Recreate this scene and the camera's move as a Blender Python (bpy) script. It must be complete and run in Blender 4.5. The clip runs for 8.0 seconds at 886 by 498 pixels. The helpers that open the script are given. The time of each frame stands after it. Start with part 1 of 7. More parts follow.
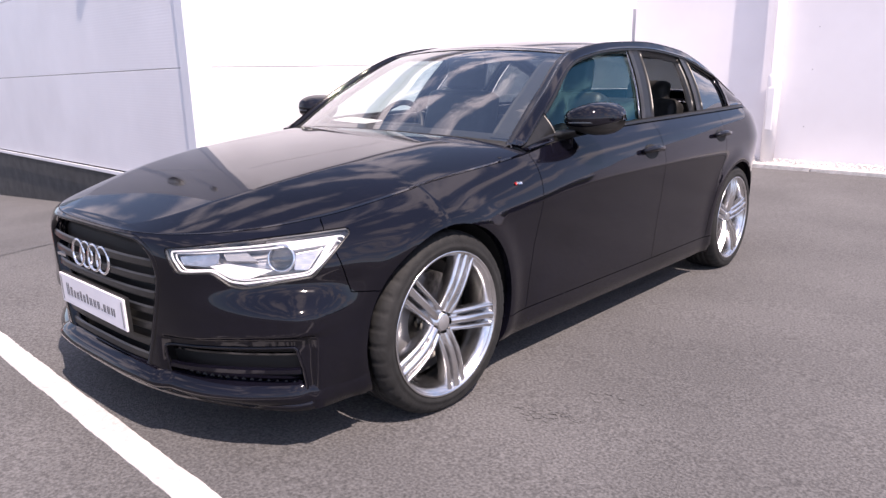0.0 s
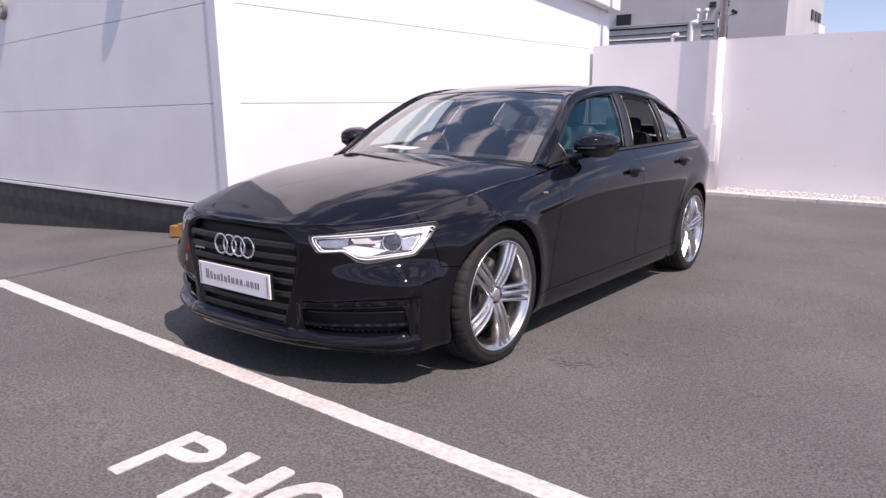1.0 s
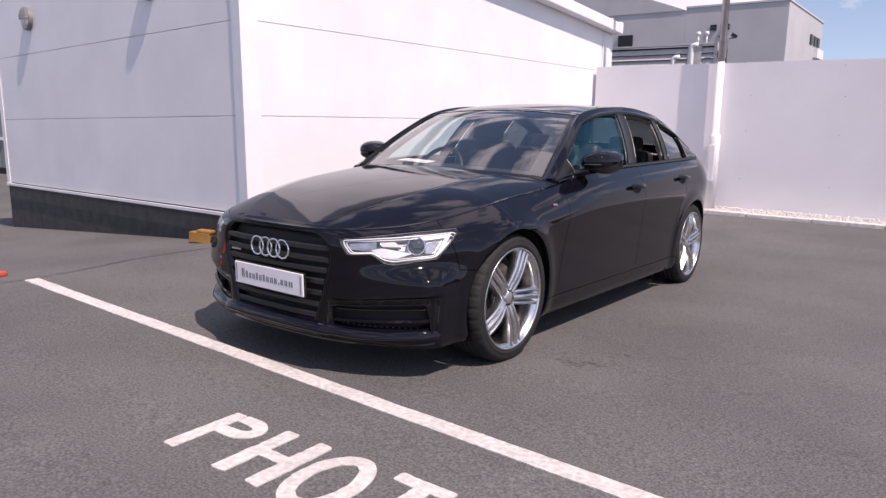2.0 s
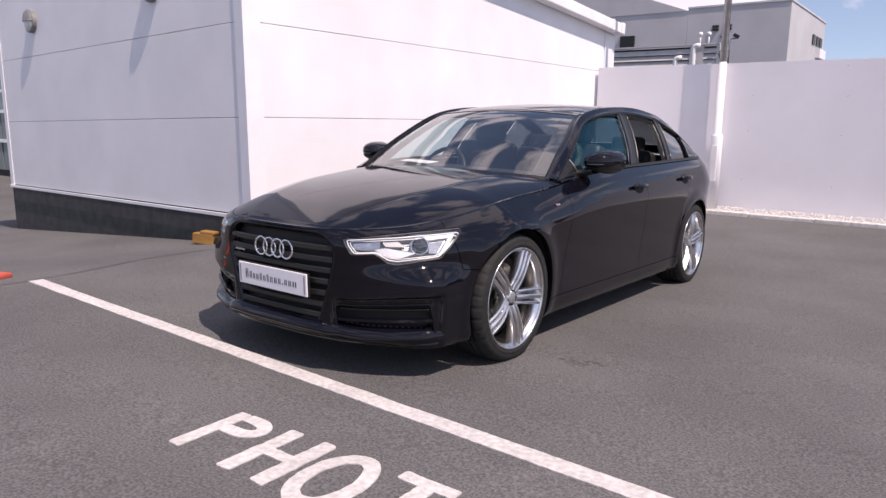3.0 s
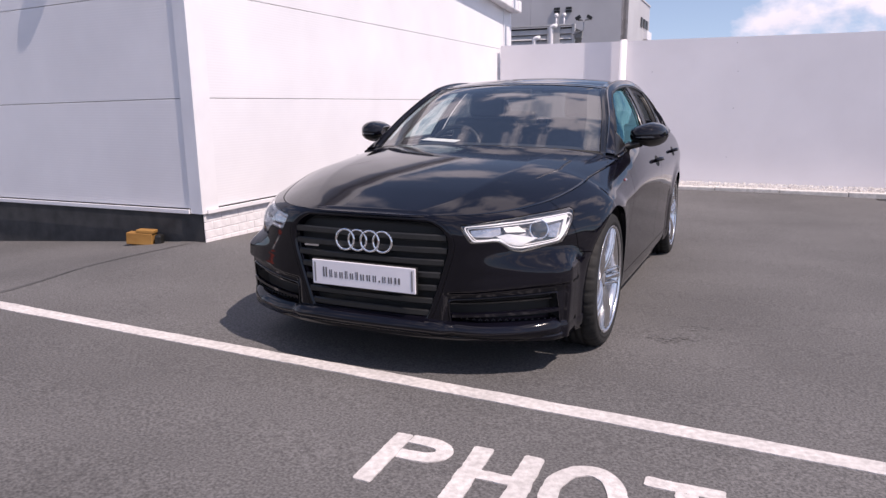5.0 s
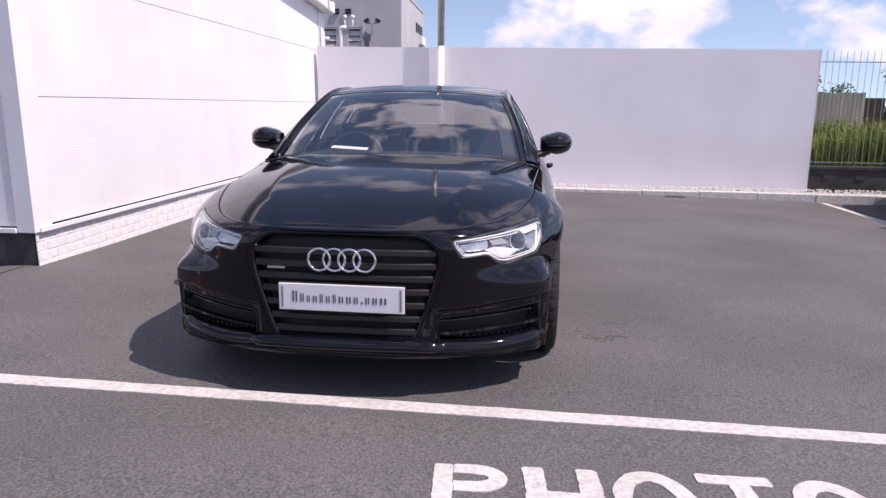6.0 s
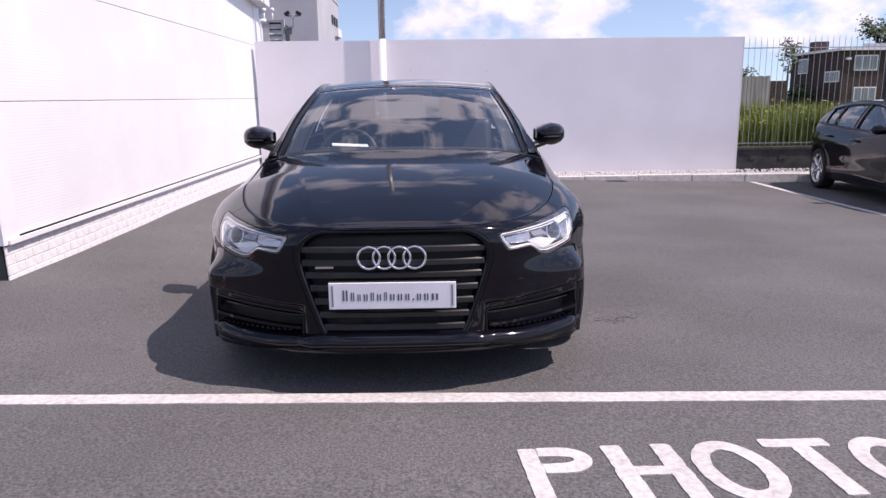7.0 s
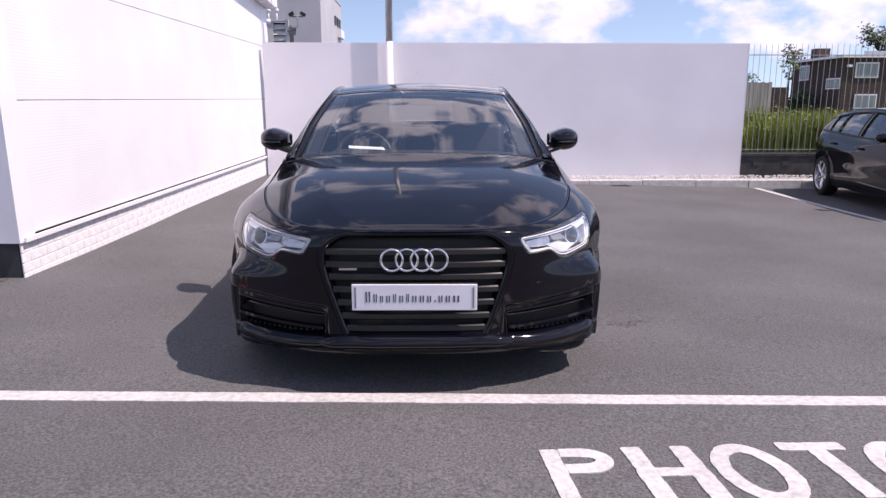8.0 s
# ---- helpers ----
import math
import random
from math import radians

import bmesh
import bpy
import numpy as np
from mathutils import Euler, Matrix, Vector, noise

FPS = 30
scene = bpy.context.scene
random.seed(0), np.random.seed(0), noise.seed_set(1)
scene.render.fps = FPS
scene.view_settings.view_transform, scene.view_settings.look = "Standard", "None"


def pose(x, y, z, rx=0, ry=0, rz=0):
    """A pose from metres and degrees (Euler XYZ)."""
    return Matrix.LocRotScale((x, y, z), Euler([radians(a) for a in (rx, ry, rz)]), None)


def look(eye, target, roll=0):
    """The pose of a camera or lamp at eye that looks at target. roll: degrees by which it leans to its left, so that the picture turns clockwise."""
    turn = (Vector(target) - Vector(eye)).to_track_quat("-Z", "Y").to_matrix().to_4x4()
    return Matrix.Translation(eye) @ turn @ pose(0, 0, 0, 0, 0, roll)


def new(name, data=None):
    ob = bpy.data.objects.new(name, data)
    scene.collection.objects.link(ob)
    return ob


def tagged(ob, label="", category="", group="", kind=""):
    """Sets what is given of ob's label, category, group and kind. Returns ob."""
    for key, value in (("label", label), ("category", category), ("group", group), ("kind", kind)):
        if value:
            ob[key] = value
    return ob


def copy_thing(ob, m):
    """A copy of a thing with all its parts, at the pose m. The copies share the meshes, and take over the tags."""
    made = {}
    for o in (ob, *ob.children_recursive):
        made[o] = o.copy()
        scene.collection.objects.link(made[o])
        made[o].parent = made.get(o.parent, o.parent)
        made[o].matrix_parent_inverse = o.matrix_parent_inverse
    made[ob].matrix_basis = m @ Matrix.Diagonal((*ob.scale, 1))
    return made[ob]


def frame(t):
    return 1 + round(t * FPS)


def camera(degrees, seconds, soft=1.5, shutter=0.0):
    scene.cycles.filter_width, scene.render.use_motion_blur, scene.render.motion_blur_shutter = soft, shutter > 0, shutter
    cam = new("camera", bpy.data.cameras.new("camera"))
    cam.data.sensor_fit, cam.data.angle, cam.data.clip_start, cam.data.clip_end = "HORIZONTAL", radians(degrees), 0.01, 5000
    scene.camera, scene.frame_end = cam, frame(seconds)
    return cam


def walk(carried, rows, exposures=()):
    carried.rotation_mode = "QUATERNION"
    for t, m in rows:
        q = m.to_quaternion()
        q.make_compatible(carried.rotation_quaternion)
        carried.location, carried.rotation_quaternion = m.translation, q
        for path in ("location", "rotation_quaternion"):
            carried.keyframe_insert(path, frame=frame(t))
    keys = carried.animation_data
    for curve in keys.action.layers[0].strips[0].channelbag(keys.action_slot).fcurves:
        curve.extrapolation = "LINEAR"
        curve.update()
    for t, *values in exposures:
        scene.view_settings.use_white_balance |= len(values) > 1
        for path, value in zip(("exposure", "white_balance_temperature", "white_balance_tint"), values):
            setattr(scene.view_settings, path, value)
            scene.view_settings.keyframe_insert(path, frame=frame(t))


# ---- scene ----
cam = camera(63.9, 8.0, soft=1.45)
PATH = [
    (0, (2.503, -0.933, 1.207), (1.229, 0.53, 0.722), -0.4),
    (0.2, (2.517, -1.164, 1.191), (1.24, 0.316, 0.768), -0.3),
    (0.3, (2.547, -1.265, 1.195), (1.254, 0.205, 0.786), -0.8),
    (0.5, (2.595, -1.475, 1.218), (1.333, 0.005, 0.752), -1.6),
    (0.7, (2.636, -1.66, 1.227), (1.406, -0.13, 0.844), -0.2),
    (1, (2.686, -1.929, 1.209), (1.513, -0.356, 0.82), 0.0),
    (1.2, (2.714, -2.039, 1.232), (1.541, -0.463, 0.857), 1.0),
    (2.5, (2.793, -2.243, 1.207), (1.619, -0.661, 0.862), 1.1),
    (3, (2.786, -2.239, 1.21), (1.607, -0.661, 0.866), 1.0),
    (3.5, (2.78, -2.239, 1.21), (1.586, -0.67, 0.874), 1.0),
    (4, (2.537, -2.339, 1.198), (1.388, -0.729, 0.908), 1.4),
    (4.2, (2.36, -2.397, 1.161), (1.283, -0.738, 0.866), 1.0),
    (4.5, (2.088, -2.475, 1.149), (1.095, -0.772, 0.811), 2.6),
    (4.7, (1.891, -2.526, 1.149), (0.97, -0.791, 0.772), 2.1),
    (5.8, (0.788, -2.712, 1.193), (0.461, -0.775, 0.818), -1.9),
    (6, (0.679, -2.708, 1.192), (0.489, -0.754, 0.81), 0.8),
    (6.2, (0.539, -2.751, 1.192), (0.433, -0.793, 0.799), 2.2),
    (6.5, (0.302, -2.747, 1.167), (0.364, -0.785, 0.782), 0.6),
    (7, (0.153, -2.782, 1.212), (0.189, -0.824, 0.807), -0.7),
    (7.5, (0.085, -2.803, 1.218), (0.171, -0.842, 0.831), -0.7),
    (8, (0.055, -2.826, 1.227), (0.095, -0.867, 0.827), -0.0),
]
walk(cam, [(t, look(eye, target, roll)) for t, eye, target, roll in PATH],
     exposures=[(0.0, 0.80, 7400, 25), (0.5, 0.58, 7400, 25), (1.2, 0.32, 7400, 25), (2.4, 0.23, 7450, 24), (4.6, 0.18, 7350, 23), (6.0, 0.24, 7100, 24), (8.0, 0.29, 7000, 25)])

# ------------------------------------------------------------------ world, sun, exposure
SLOPE = 0.022                      # the yard falls gently towards the back wall


def ease(q):
    q = min(1.0, max(0.0, q))
    return q * q * (3 - 2 * q)


def ground_z(x, y):
    """Height of the tarmac: a fall under the saloon, a rise to the white building, a dip along its front, a fall to the far bays."""
    z = -SLOPE * min(y, 4.6)
    z += (0.068 * min(1.0, max(0.0, y / 2.2)) + 0.06 * ease((y - 2.2) / 3.5)) * ease((-1.3 - x) / 1.4)
    z -= 0.022 * max(0.0, min(x, 16.0) - 2.2) * ease((y - 1.0) / 6.0)
    if x < -2.83:
        z -= 0.0825 * min(-2.83 - x, 9.0) * max(0.0, min(1.0, (y + 6.0) / 6.0))
    return z


SUN_DIR = Vector((0.64, -0.162, 1.0)).normalized()      # towards the sun
world = bpy.data.worlds.new("world")
scene.world = world
world.use_nodes = True
wn, wl = world.node_tree.nodes, world.node_tree.links
wn.clear()
w_out = wn.new("ShaderNodeOutputWorld")
w_bg = wn.new("ShaderNodeBackground")
w_sky = wn.new("ShaderNodeTexSky")
w_sky.sky_type = "NISHITA"
w_sky.sun_disc = False
w_sky.sun_elevation = math.asin(SUN_DIR.z)
w_sky.sun_rotation = math.atan2(SUN_DIR.x, SUN_DIR.y)
w_sky.air_density, w_sky.dust_density, w_sky.ozone_density = 1.0, 0.10, 1.0
w_up = wn.new("ShaderNodeMapping")
w_up.inputs["Location"].default_value = (0, 0, 0.12)
w_norm = wn.new("ShaderNodeVectorMath")
w_norm.operation = "NORMALIZE"
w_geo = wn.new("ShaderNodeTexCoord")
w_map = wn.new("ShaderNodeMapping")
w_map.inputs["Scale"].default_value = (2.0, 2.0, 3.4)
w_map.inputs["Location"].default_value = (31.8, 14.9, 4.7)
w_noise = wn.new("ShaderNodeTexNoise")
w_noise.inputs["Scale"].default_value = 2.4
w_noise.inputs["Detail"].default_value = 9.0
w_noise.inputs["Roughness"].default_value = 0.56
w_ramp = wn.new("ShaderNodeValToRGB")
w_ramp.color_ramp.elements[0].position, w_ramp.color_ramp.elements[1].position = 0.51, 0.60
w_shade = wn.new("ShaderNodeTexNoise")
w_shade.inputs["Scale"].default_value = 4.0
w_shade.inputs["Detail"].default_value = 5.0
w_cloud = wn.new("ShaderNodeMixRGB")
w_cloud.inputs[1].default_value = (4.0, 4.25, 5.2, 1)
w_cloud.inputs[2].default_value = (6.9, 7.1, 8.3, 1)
w_mix = wn.new("ShaderNodeMixRGB")
w_bg.inputs["Strength"].default_value = 0.15
wl.new(w_geo.outputs["Generated"], w_map.inputs["Vector"])
wl.new(w_geo.outputs["Generated"], w_up.inputs["Vector"])
wl.new(w_up.outputs["Vector"], w_norm.inputs[0])
wl.new(w_norm.outputs["Vector"], w_sky.inputs["Vector"])
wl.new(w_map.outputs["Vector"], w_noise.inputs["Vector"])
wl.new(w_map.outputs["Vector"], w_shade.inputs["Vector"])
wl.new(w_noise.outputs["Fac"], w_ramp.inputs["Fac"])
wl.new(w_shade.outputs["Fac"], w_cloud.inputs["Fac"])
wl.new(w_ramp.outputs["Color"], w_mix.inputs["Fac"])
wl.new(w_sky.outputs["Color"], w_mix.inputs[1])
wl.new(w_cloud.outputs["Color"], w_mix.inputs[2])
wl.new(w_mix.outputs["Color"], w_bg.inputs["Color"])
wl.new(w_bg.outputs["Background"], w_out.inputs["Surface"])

sun_data = bpy.data.lights.new("sun", "SUN")
sun_data.energy, sun_data.angle, sun_data.color = 4.45, radians(0.53), (1.0, 0.965, 0.92)
sun = new("sun", sun_data)
sun.matrix_world = look(SUN_DIR * 40, (0, 0, 0))


# ------------------------------------------------------------------ materials
def material(name, colour=(0.5, 0.5, 0.5), rough=0.5, metal=0.0, coat=0.0, spec=0.5):
    m = bpy.data.materials.new(name)
    m.use_nodes = True
    b = m.node_tree.nodes["Principled BSDF"]
    b.inputs["Base Color"].default_value = (*colour, 1)
    b.inputs["Roughness"].default_value = rough
    b.inputs["Metallic"].default_value = metal
    b.inputs["Coat Weight"].default_value = coat
    b.inputs["Coat Roughness"].default_value = 0.05
    b.inputs["Specular IOR Level"].default_value = spec
    return m


def node(m, kind, **sets):
    n = m.node_tree.nodes.new(kind)
    for key, value in sets.items():
        n.inputs[key].default_value = value
    return n


def wire(m, a, b):
    m.node_tree.links.new(a, b)


def vary(m, low, high, scale, detail=4.0, rough=None, bump=0.0, bump_scale=None, coords="Object", stretch=(1, 1, 1), second=None):
    """Noise between two colours, optionally roughness and relief, at real-world size. second: (scale, amount) of a broad stain."""
    b = m.node_tree.nodes["Principled BSDF"]
    tc = node(m, "ShaderNodeTexCoord")
    mp = node(m, "ShaderNodeMapping", Scale=stretch)
    wire(m, tc.outputs[coords], mp.inputs["Vector"])
    nz = node(m, "ShaderNodeTexNoise", Scale=scale, Detail=detail)
    wire(m, mp.outputs["Vector"], nz.inputs["Vector"])
    rp = m.node_tree.nodes.new("ShaderNodeValToRGB")
    rp.color_ramp.elements[0].position, rp.color_ramp.elements[1].position = 0.33, 0.68
    rp.color_ramp.elements[0].color, rp.color_ramp.elements[1].color = (*low, 1), (*high, 1)
    wire(m, nz.outputs["Fac"], rp.inputs["Fac"])
    colour = rp.outputs["Color"]
    if second:
        n2 = node(m, "ShaderNodeTexNoise", Scale=second[0], Detail=5.0)
        wire(m, mp.outputs["Vector"], n2.inputs["Vector"])
        r2 = m.node_tree.nodes.new("ShaderNodeValToRGB")
        r2.color_ramp.elements[0].position, r2.color_ramp.elements[1].position = 0.35, 0.65
        g = 1 - second[1]
        r2.color_ramp.elements[0].color, r2.color_ramp.elements[1].color = (g, g, g, 1), (1, 1, 1, 1)
        wire(m, n2.outputs["Fac"], r2.inputs["Fac"])
        mx = m.node_tree.nodes.new("ShaderNodeMixRGB")
        mx.blend_type = "MULTIPLY"
        mx.inputs[0].default_value = 1.0
        wire(m, colour, mx.inputs[1])
        wire(m, r2.outputs["Color"], mx.inputs[2])
        colour = mx.outputs["Color"]
    wire(m, colour, b.inputs["Base Color"])
    if rough:
        mr = node(m, "ShaderNodeMapRange")
        mr.inputs["To Min"].default_value, mr.inputs["To Max"].default_value = rough
        wire(m, nz.outputs["Fac"], mr.inputs["Value"])
        wire(m, mr.outputs["Result"], b.inputs["Roughness"])
    if bump:
        nb = node(m, "ShaderNodeTexNoise", Scale=bump_scale or scale, Detail=6.0)
        wire(m, mp.outputs["Vector"], nb.inputs["Vector"])
        bp = node(m, "ShaderNodeBump", Strength=bump, Distance=0.01)
        wire(m, nb.outputs["Fac"], bp.inputs["Height"])
        wire(m, bp.outputs["Normal"], b.inputs["Normal"])
    return m


def glass(name, tint, gloss_rough=0.0, base=0.075, sheen=(1, 1, 1)):
    """Thin clear or tinted pane: sees through, with mirror gloss by angle."""
    m = bpy.data.materials.new(name)
    m.use_nodes = True
    n = m.node_tree.nodes
    n.clear()
    out = n.new("ShaderNodeOutputMaterial")
    mix = n.new("ShaderNodeMixShader")
    clear = n.new("ShaderNodeBsdfTransparent")
    clear.inputs["Color"].default_value = (*tint, 1)
    shine = n.new("ShaderNodeBsdfGlossy")
    shine.inputs["Roughness"].default_value = gloss_rough
    shine.inputs["Color"].default_value = (*sheen, 1)
    face = n.new("ShaderNodeLayerWeight")
    face.inputs["Blend"].default_value = 0.5
    power = n.new("ShaderNodeMath")
    power.operation = "POWER"
    power.inputs[1].default_value = 3.5
    scale = n.new("ShaderNodeMath")
    scale.operation = "MULTIPLY_ADD"
    scale.inputs[1].default_value, scale.inputs[2].default_value = 1 - base, base
    wire(m, face.outputs["Facing"], power.inputs[0])
    wire(m, power.outputs["Value"], scale.inputs[0])
    wire(m, scale.outputs["Value"], mix.inputs["Fac"])
    wire(m, clear.outputs["BSDF"], mix.inputs[1])
    wire(m, shine.outputs["BSDF"], mix.inputs[2])
    wire(m, mix.outputs["Shader"], out.inputs["Surface"])
    return m


M_TARMAC = vary(material("tarmac", rough=0.9), (0.062, 0.0605, 0.0615), (0.166, 0.162, 0.164), 95.0, 6.0, rough=(0.8, 0.95), bump=0.6, bump_scale=150.0, second=(0.8, 0.24))
M_LINE = vary(material("road_paint", rough=0.7), (0.46, 0.436, 0.430), (0.66, 0.63, 0.622), 40.0, 6.0, bump=0.35, bump_scale=120.0, second=(4.0, 0.16))
M_PAINT = vary(material("black_car_paint", rough=0.5, coat=1.0, spec=0.0), (0.0029, 0.0028, 0.0053), (0.0046, 0.0045, 0.0086), 3.0)
M_PAINT.node_tree.nodes["Principled BSDF"].inputs["Coat IOR"].default_value = 1.43
M_WINDOW_TRIM = vary(material("black_window_trim", rough=0.34, spec=0.35), (0.004, 0.004, 0.004), (0.009, 0.009, 0.009), 25.0)
M_GLOSS_BLACK = material("gloss_black", (0.006, 0.006, 0.007), 0.16, coat=0.5)
M_SLAT_BLACK = vary(material("satin_black_slats", rough=0.34, spec=0.6), (0.011, 0.011, 0.011), (0.018, 0.018, 0.018), 30.0)
M_SATIN_BLACK = vary(material("satin_black_plastic", rough=0.42), (0.010, 0.010, 0.010), (0.019, 0.019, 0.019), 30.0)
M_DARK = material("dark_recess", (0.011, 0.011, 0.011), 0.7)
M_TYRE = vary(material("tyre_rubber", rough=0.78), (0.005, 0.005, 0.005), (0.012, 0.012, 0.012), 24.0, bump=0.15, bump_scale=90.0)
M_ALLOY = vary(material("silver_alloy", rough=0.3, metal=1.0), (0.60, 0.60, 0.61), (0.73, 0.73, 0.74), 20.0, rough=(0.19, 0.29))
M_CHROME = material("chrome", (0.80, 0.80, 0.82), 0.07, 1.0)
M_STEEL = vary(material("brake_steel", rough=0.42, metal=1.0), (0.10, 0.095, 0.09), (0.22, 0.21, 0.20), 40.0)
M_SCREEN = glass("windscreen_glass", (0.80, 0.85, 0.84), base=0.175)
# the teal sheen puts a blue sky reflection into the gloss colour
M_FRONT_GLASS = glass("front_window_glass", (0.72, 0.88, 0.88), base=0.085, sheen=(0.22, 0.55, 0.60))
M_HATCH_GLASS = glass("hatch_window_glass", (0.60, 0.68, 0.66), base=0.10)
M_SIDE_GLASS = glass("side_window_glass", (0.11, 0.13, 0.135))
M_LENS = glass("headlamp_cover", (0.93, 0.94, 0.95))
M_LAMP_SILVER = vary(material("lamp_silver", (0.72, 0.72, 0.74), 0.26, 0.9), (0.42, 0.42, 0.44), (0.58, 0.58, 0.60), 60.0)
M_LAMP_WHITE = material("lamp_white_lens", (0.72, 0.72, 0.74), 0.25)
M_LAMP_GREY = material("lamp_grey", (0.30, 0.30, 0.31), 0.35, 0.5)
M_LAMP_HOUSE = material("lamp_housing", (0.40, 0.40, 0.42), 0.34, 0.6)
M_PROJECTOR = material("projector_lens", (0.02, 0.025, 0.03), 0.04, coat=1.0)
M_PLATE = vary(material("plate_white", rough=0.35), (0.76, 0.74, 0.78), (0.83, 0.81, 0.85), 8.0)
M_PLATE_DARK = material("plate_print", (0.09, 0.09, 0.10), 0.5)
M_LEATHER = vary(material("black_leather", rough=0.5), (0.010, 0.010, 0.010), (0.022, 0.021, 0.021), 30.0, bump=0.1, bump_scale=300.0)
M_TRIM = vary(material("interior_trim", rough=0.65), (0.014, 0.014, 0.014), (0.024, 0.024, 0.023), 40.0)
M_PAPER = material("white_paper", (0.82, 0.82, 0.83), 0.7)
M_BADGE_RED = material("badge_red", (0.45, 0.02, 0.02), 0.4)
M_MIRROR = material("mirror_glass", (0.9, 0.9, 0.9), 0.02, 1.0)


def cladding(name, low, high):
    """Coated steel cladding with fine level ribs."""
    m = vary(material(name, rough=0.42), low, high, 1.3, 5.0, rough=(0.36, 0.5))
    b = m.node_tree.nodes["Principled BSDF"]
    geo = node(m, "ShaderNodeNewGeometry")
    sep = node(m, "ShaderNodeSeparateXYZ")
    wire(m, geo.outputs["Position"], sep.inputs["Vector"])
    mul = node(m, "ShaderNodeMath")
    mul.operation = "MULTIPLY"
    mul.inputs[1].default_value = 2 * math.pi / 0.024
    wire(m, sep.outputs["Z"], mul.inputs[0])
    sn = node(m, "ShaderNodeMath")
    sn.operation = "SINE"
    wire(m, mul.outputs["Value"], sn.inputs[0])
    bp = node(m, "ShaderNodeBump", Strength=0.12, Distance=0.0016)
    wire(m, sn.outputs["Value"], bp.inputs["Height"])
    wire(m, bp.outputs["Normal"], b.inputs["Normal"])
    return m


M_CLAD = cladding("white_cladding", (0.715, 0.705, 0.735), (0.79, 0.78, 0.81))
M_FLASH = vary(material("white_flashing", rough=0.4), (0.72, 0.71, 0.74), (0.82, 0.81, 0.84), 2.0)
M_BACKWALL = vary(material("painted_board", rough=0.55), (0.77, 0.75, 0.79), (0.84, 0.82, 0.86), 0.9, 6.0, second=(0.35, 0.08))
M_PLINTH_DARK = vary(material("dark_plinth_paint", rough=0.7), (0.022, 0.022, 0.024), (0.05, 0.05, 0.052), 6.0, bump=0.2, bump_scale=60.0)
M_BRICK_WHITE = vary(material("white_painted_brick", rough=0.7), (0.68, 0.66, 0.68), (0.82, 0.80, 0.82), 14.0, bump=0.35, bump_scale=60.0)
M_CONCRETE = vary(material("kerb_concrete", rough=0.85), (0.46, 0.45, 0.44), (0.64, 0.62, 0.61), 18.0, bump=0.3, bump_scale=90.0)
M_GRAVEL = vary(material("pale_gravel", rough=0.9), (0.38, 0.36, 0.35), (0.66, 0.64, 0.63), 45.0, bump=0.6, bump_scale=70.0)
M_GALV = vary(material("galvanised_steel", rough=0.45, metal=0.7), (0.36, 0.36, 0.38), (0.50, 0.50, 0.52), 9.0)
M_GREY_CLAD = vary(material("grey_cladding", rough=0.5), (0.43, 0.425, 0.45), (0.50, 0.495, 0.52), 0.5, 5.0)
M_GREY_LIGHT = vary(material("light_grey_cladding", rough=0.5), (0.48, 0.47, 0.50), (0.56, 0.55, 0.58), 0.5, 5.0)
M_LOUVRE = vary(material("louvre_metal", rough=0.5), (0.46, 0.455, 0.46), (0.55, 0.545, 0.55), 3.0)
M_BROWN_BRICK = vary(material("brown_brick", rough=0.85), (0.030, 0.020, 0.018), (0.075, 0.046, 0.040), 7.0, bump=0.3, bump_scale=40.0)
M_WINDOW_FAR = material("house_window_glass", (0.18, 0.22, 0.23), 0.12)
M_WOOD_FENCE = vary(material("weathered_timber", rough=0.85), (0.20, 0.19, 0.18), (0.34, 0.32, 0.31), 6.0, stretch=(1, 1, 0.1))
M_WOOD_ORANGE = vary(material("ochre_timber", rough=0.75), (0.25, 0.12, 0.028), (0.36, 0.19, 0.05), 14.0, stretch=(0.3, 1, 1))
M_CONE = vary(material("orange_cone_plastic", rough=0.5), (0.42, 0.065, 0.042), (0.52, 0.095, 0.06), 9.0)
M_GREY_LAMP = vary(material("grey_lamp_housing", rough=0.5), (0.16, 0.16, 0.155), (0.24, 0.24, 0.235), 12.0)
M_FENCE_STEEL = material("fence_steel", (0.38, 0.385, 0.39), 0.5, 0.2)


# ------------------------------------------------------------------ mesh helpers
def smooth(me, on=True):
    me.polygons.foreach_set("use_smooth", [on] * len(me.polygons))


def part(name, bm, mat, parent=None, label="", soft=False):
    """Links a bmesh as one mesh object, under a thing or part where one is given."""
    me = bpy.data.meshes.new(name)
    bmesh.ops.recalc_face_normals(bm, faces=bm.faces)
    bm.to_mesh(me)
    bm.free()
    smooth(me, soft)
    me.materials.append(mat)
    ob = new(name, me)
    ob.parent = parent
    if label:
        ob["label"] = label
    return ob


def mesh_part(name, verts, faces, mat, parent=None, label="", soft=True):
    me = bpy.data.meshes.new(name)
    me.from_pydata([tuple(map(float, v)) for v in verts], [], [tuple(map(int, f)) for f in faces])
    me.update()
    smooth(me, soft)
    me.materials.append(mat)
    ob = new(name, me)
    ob.parent = parent
    if label:
        ob["label"] = label
    return ob


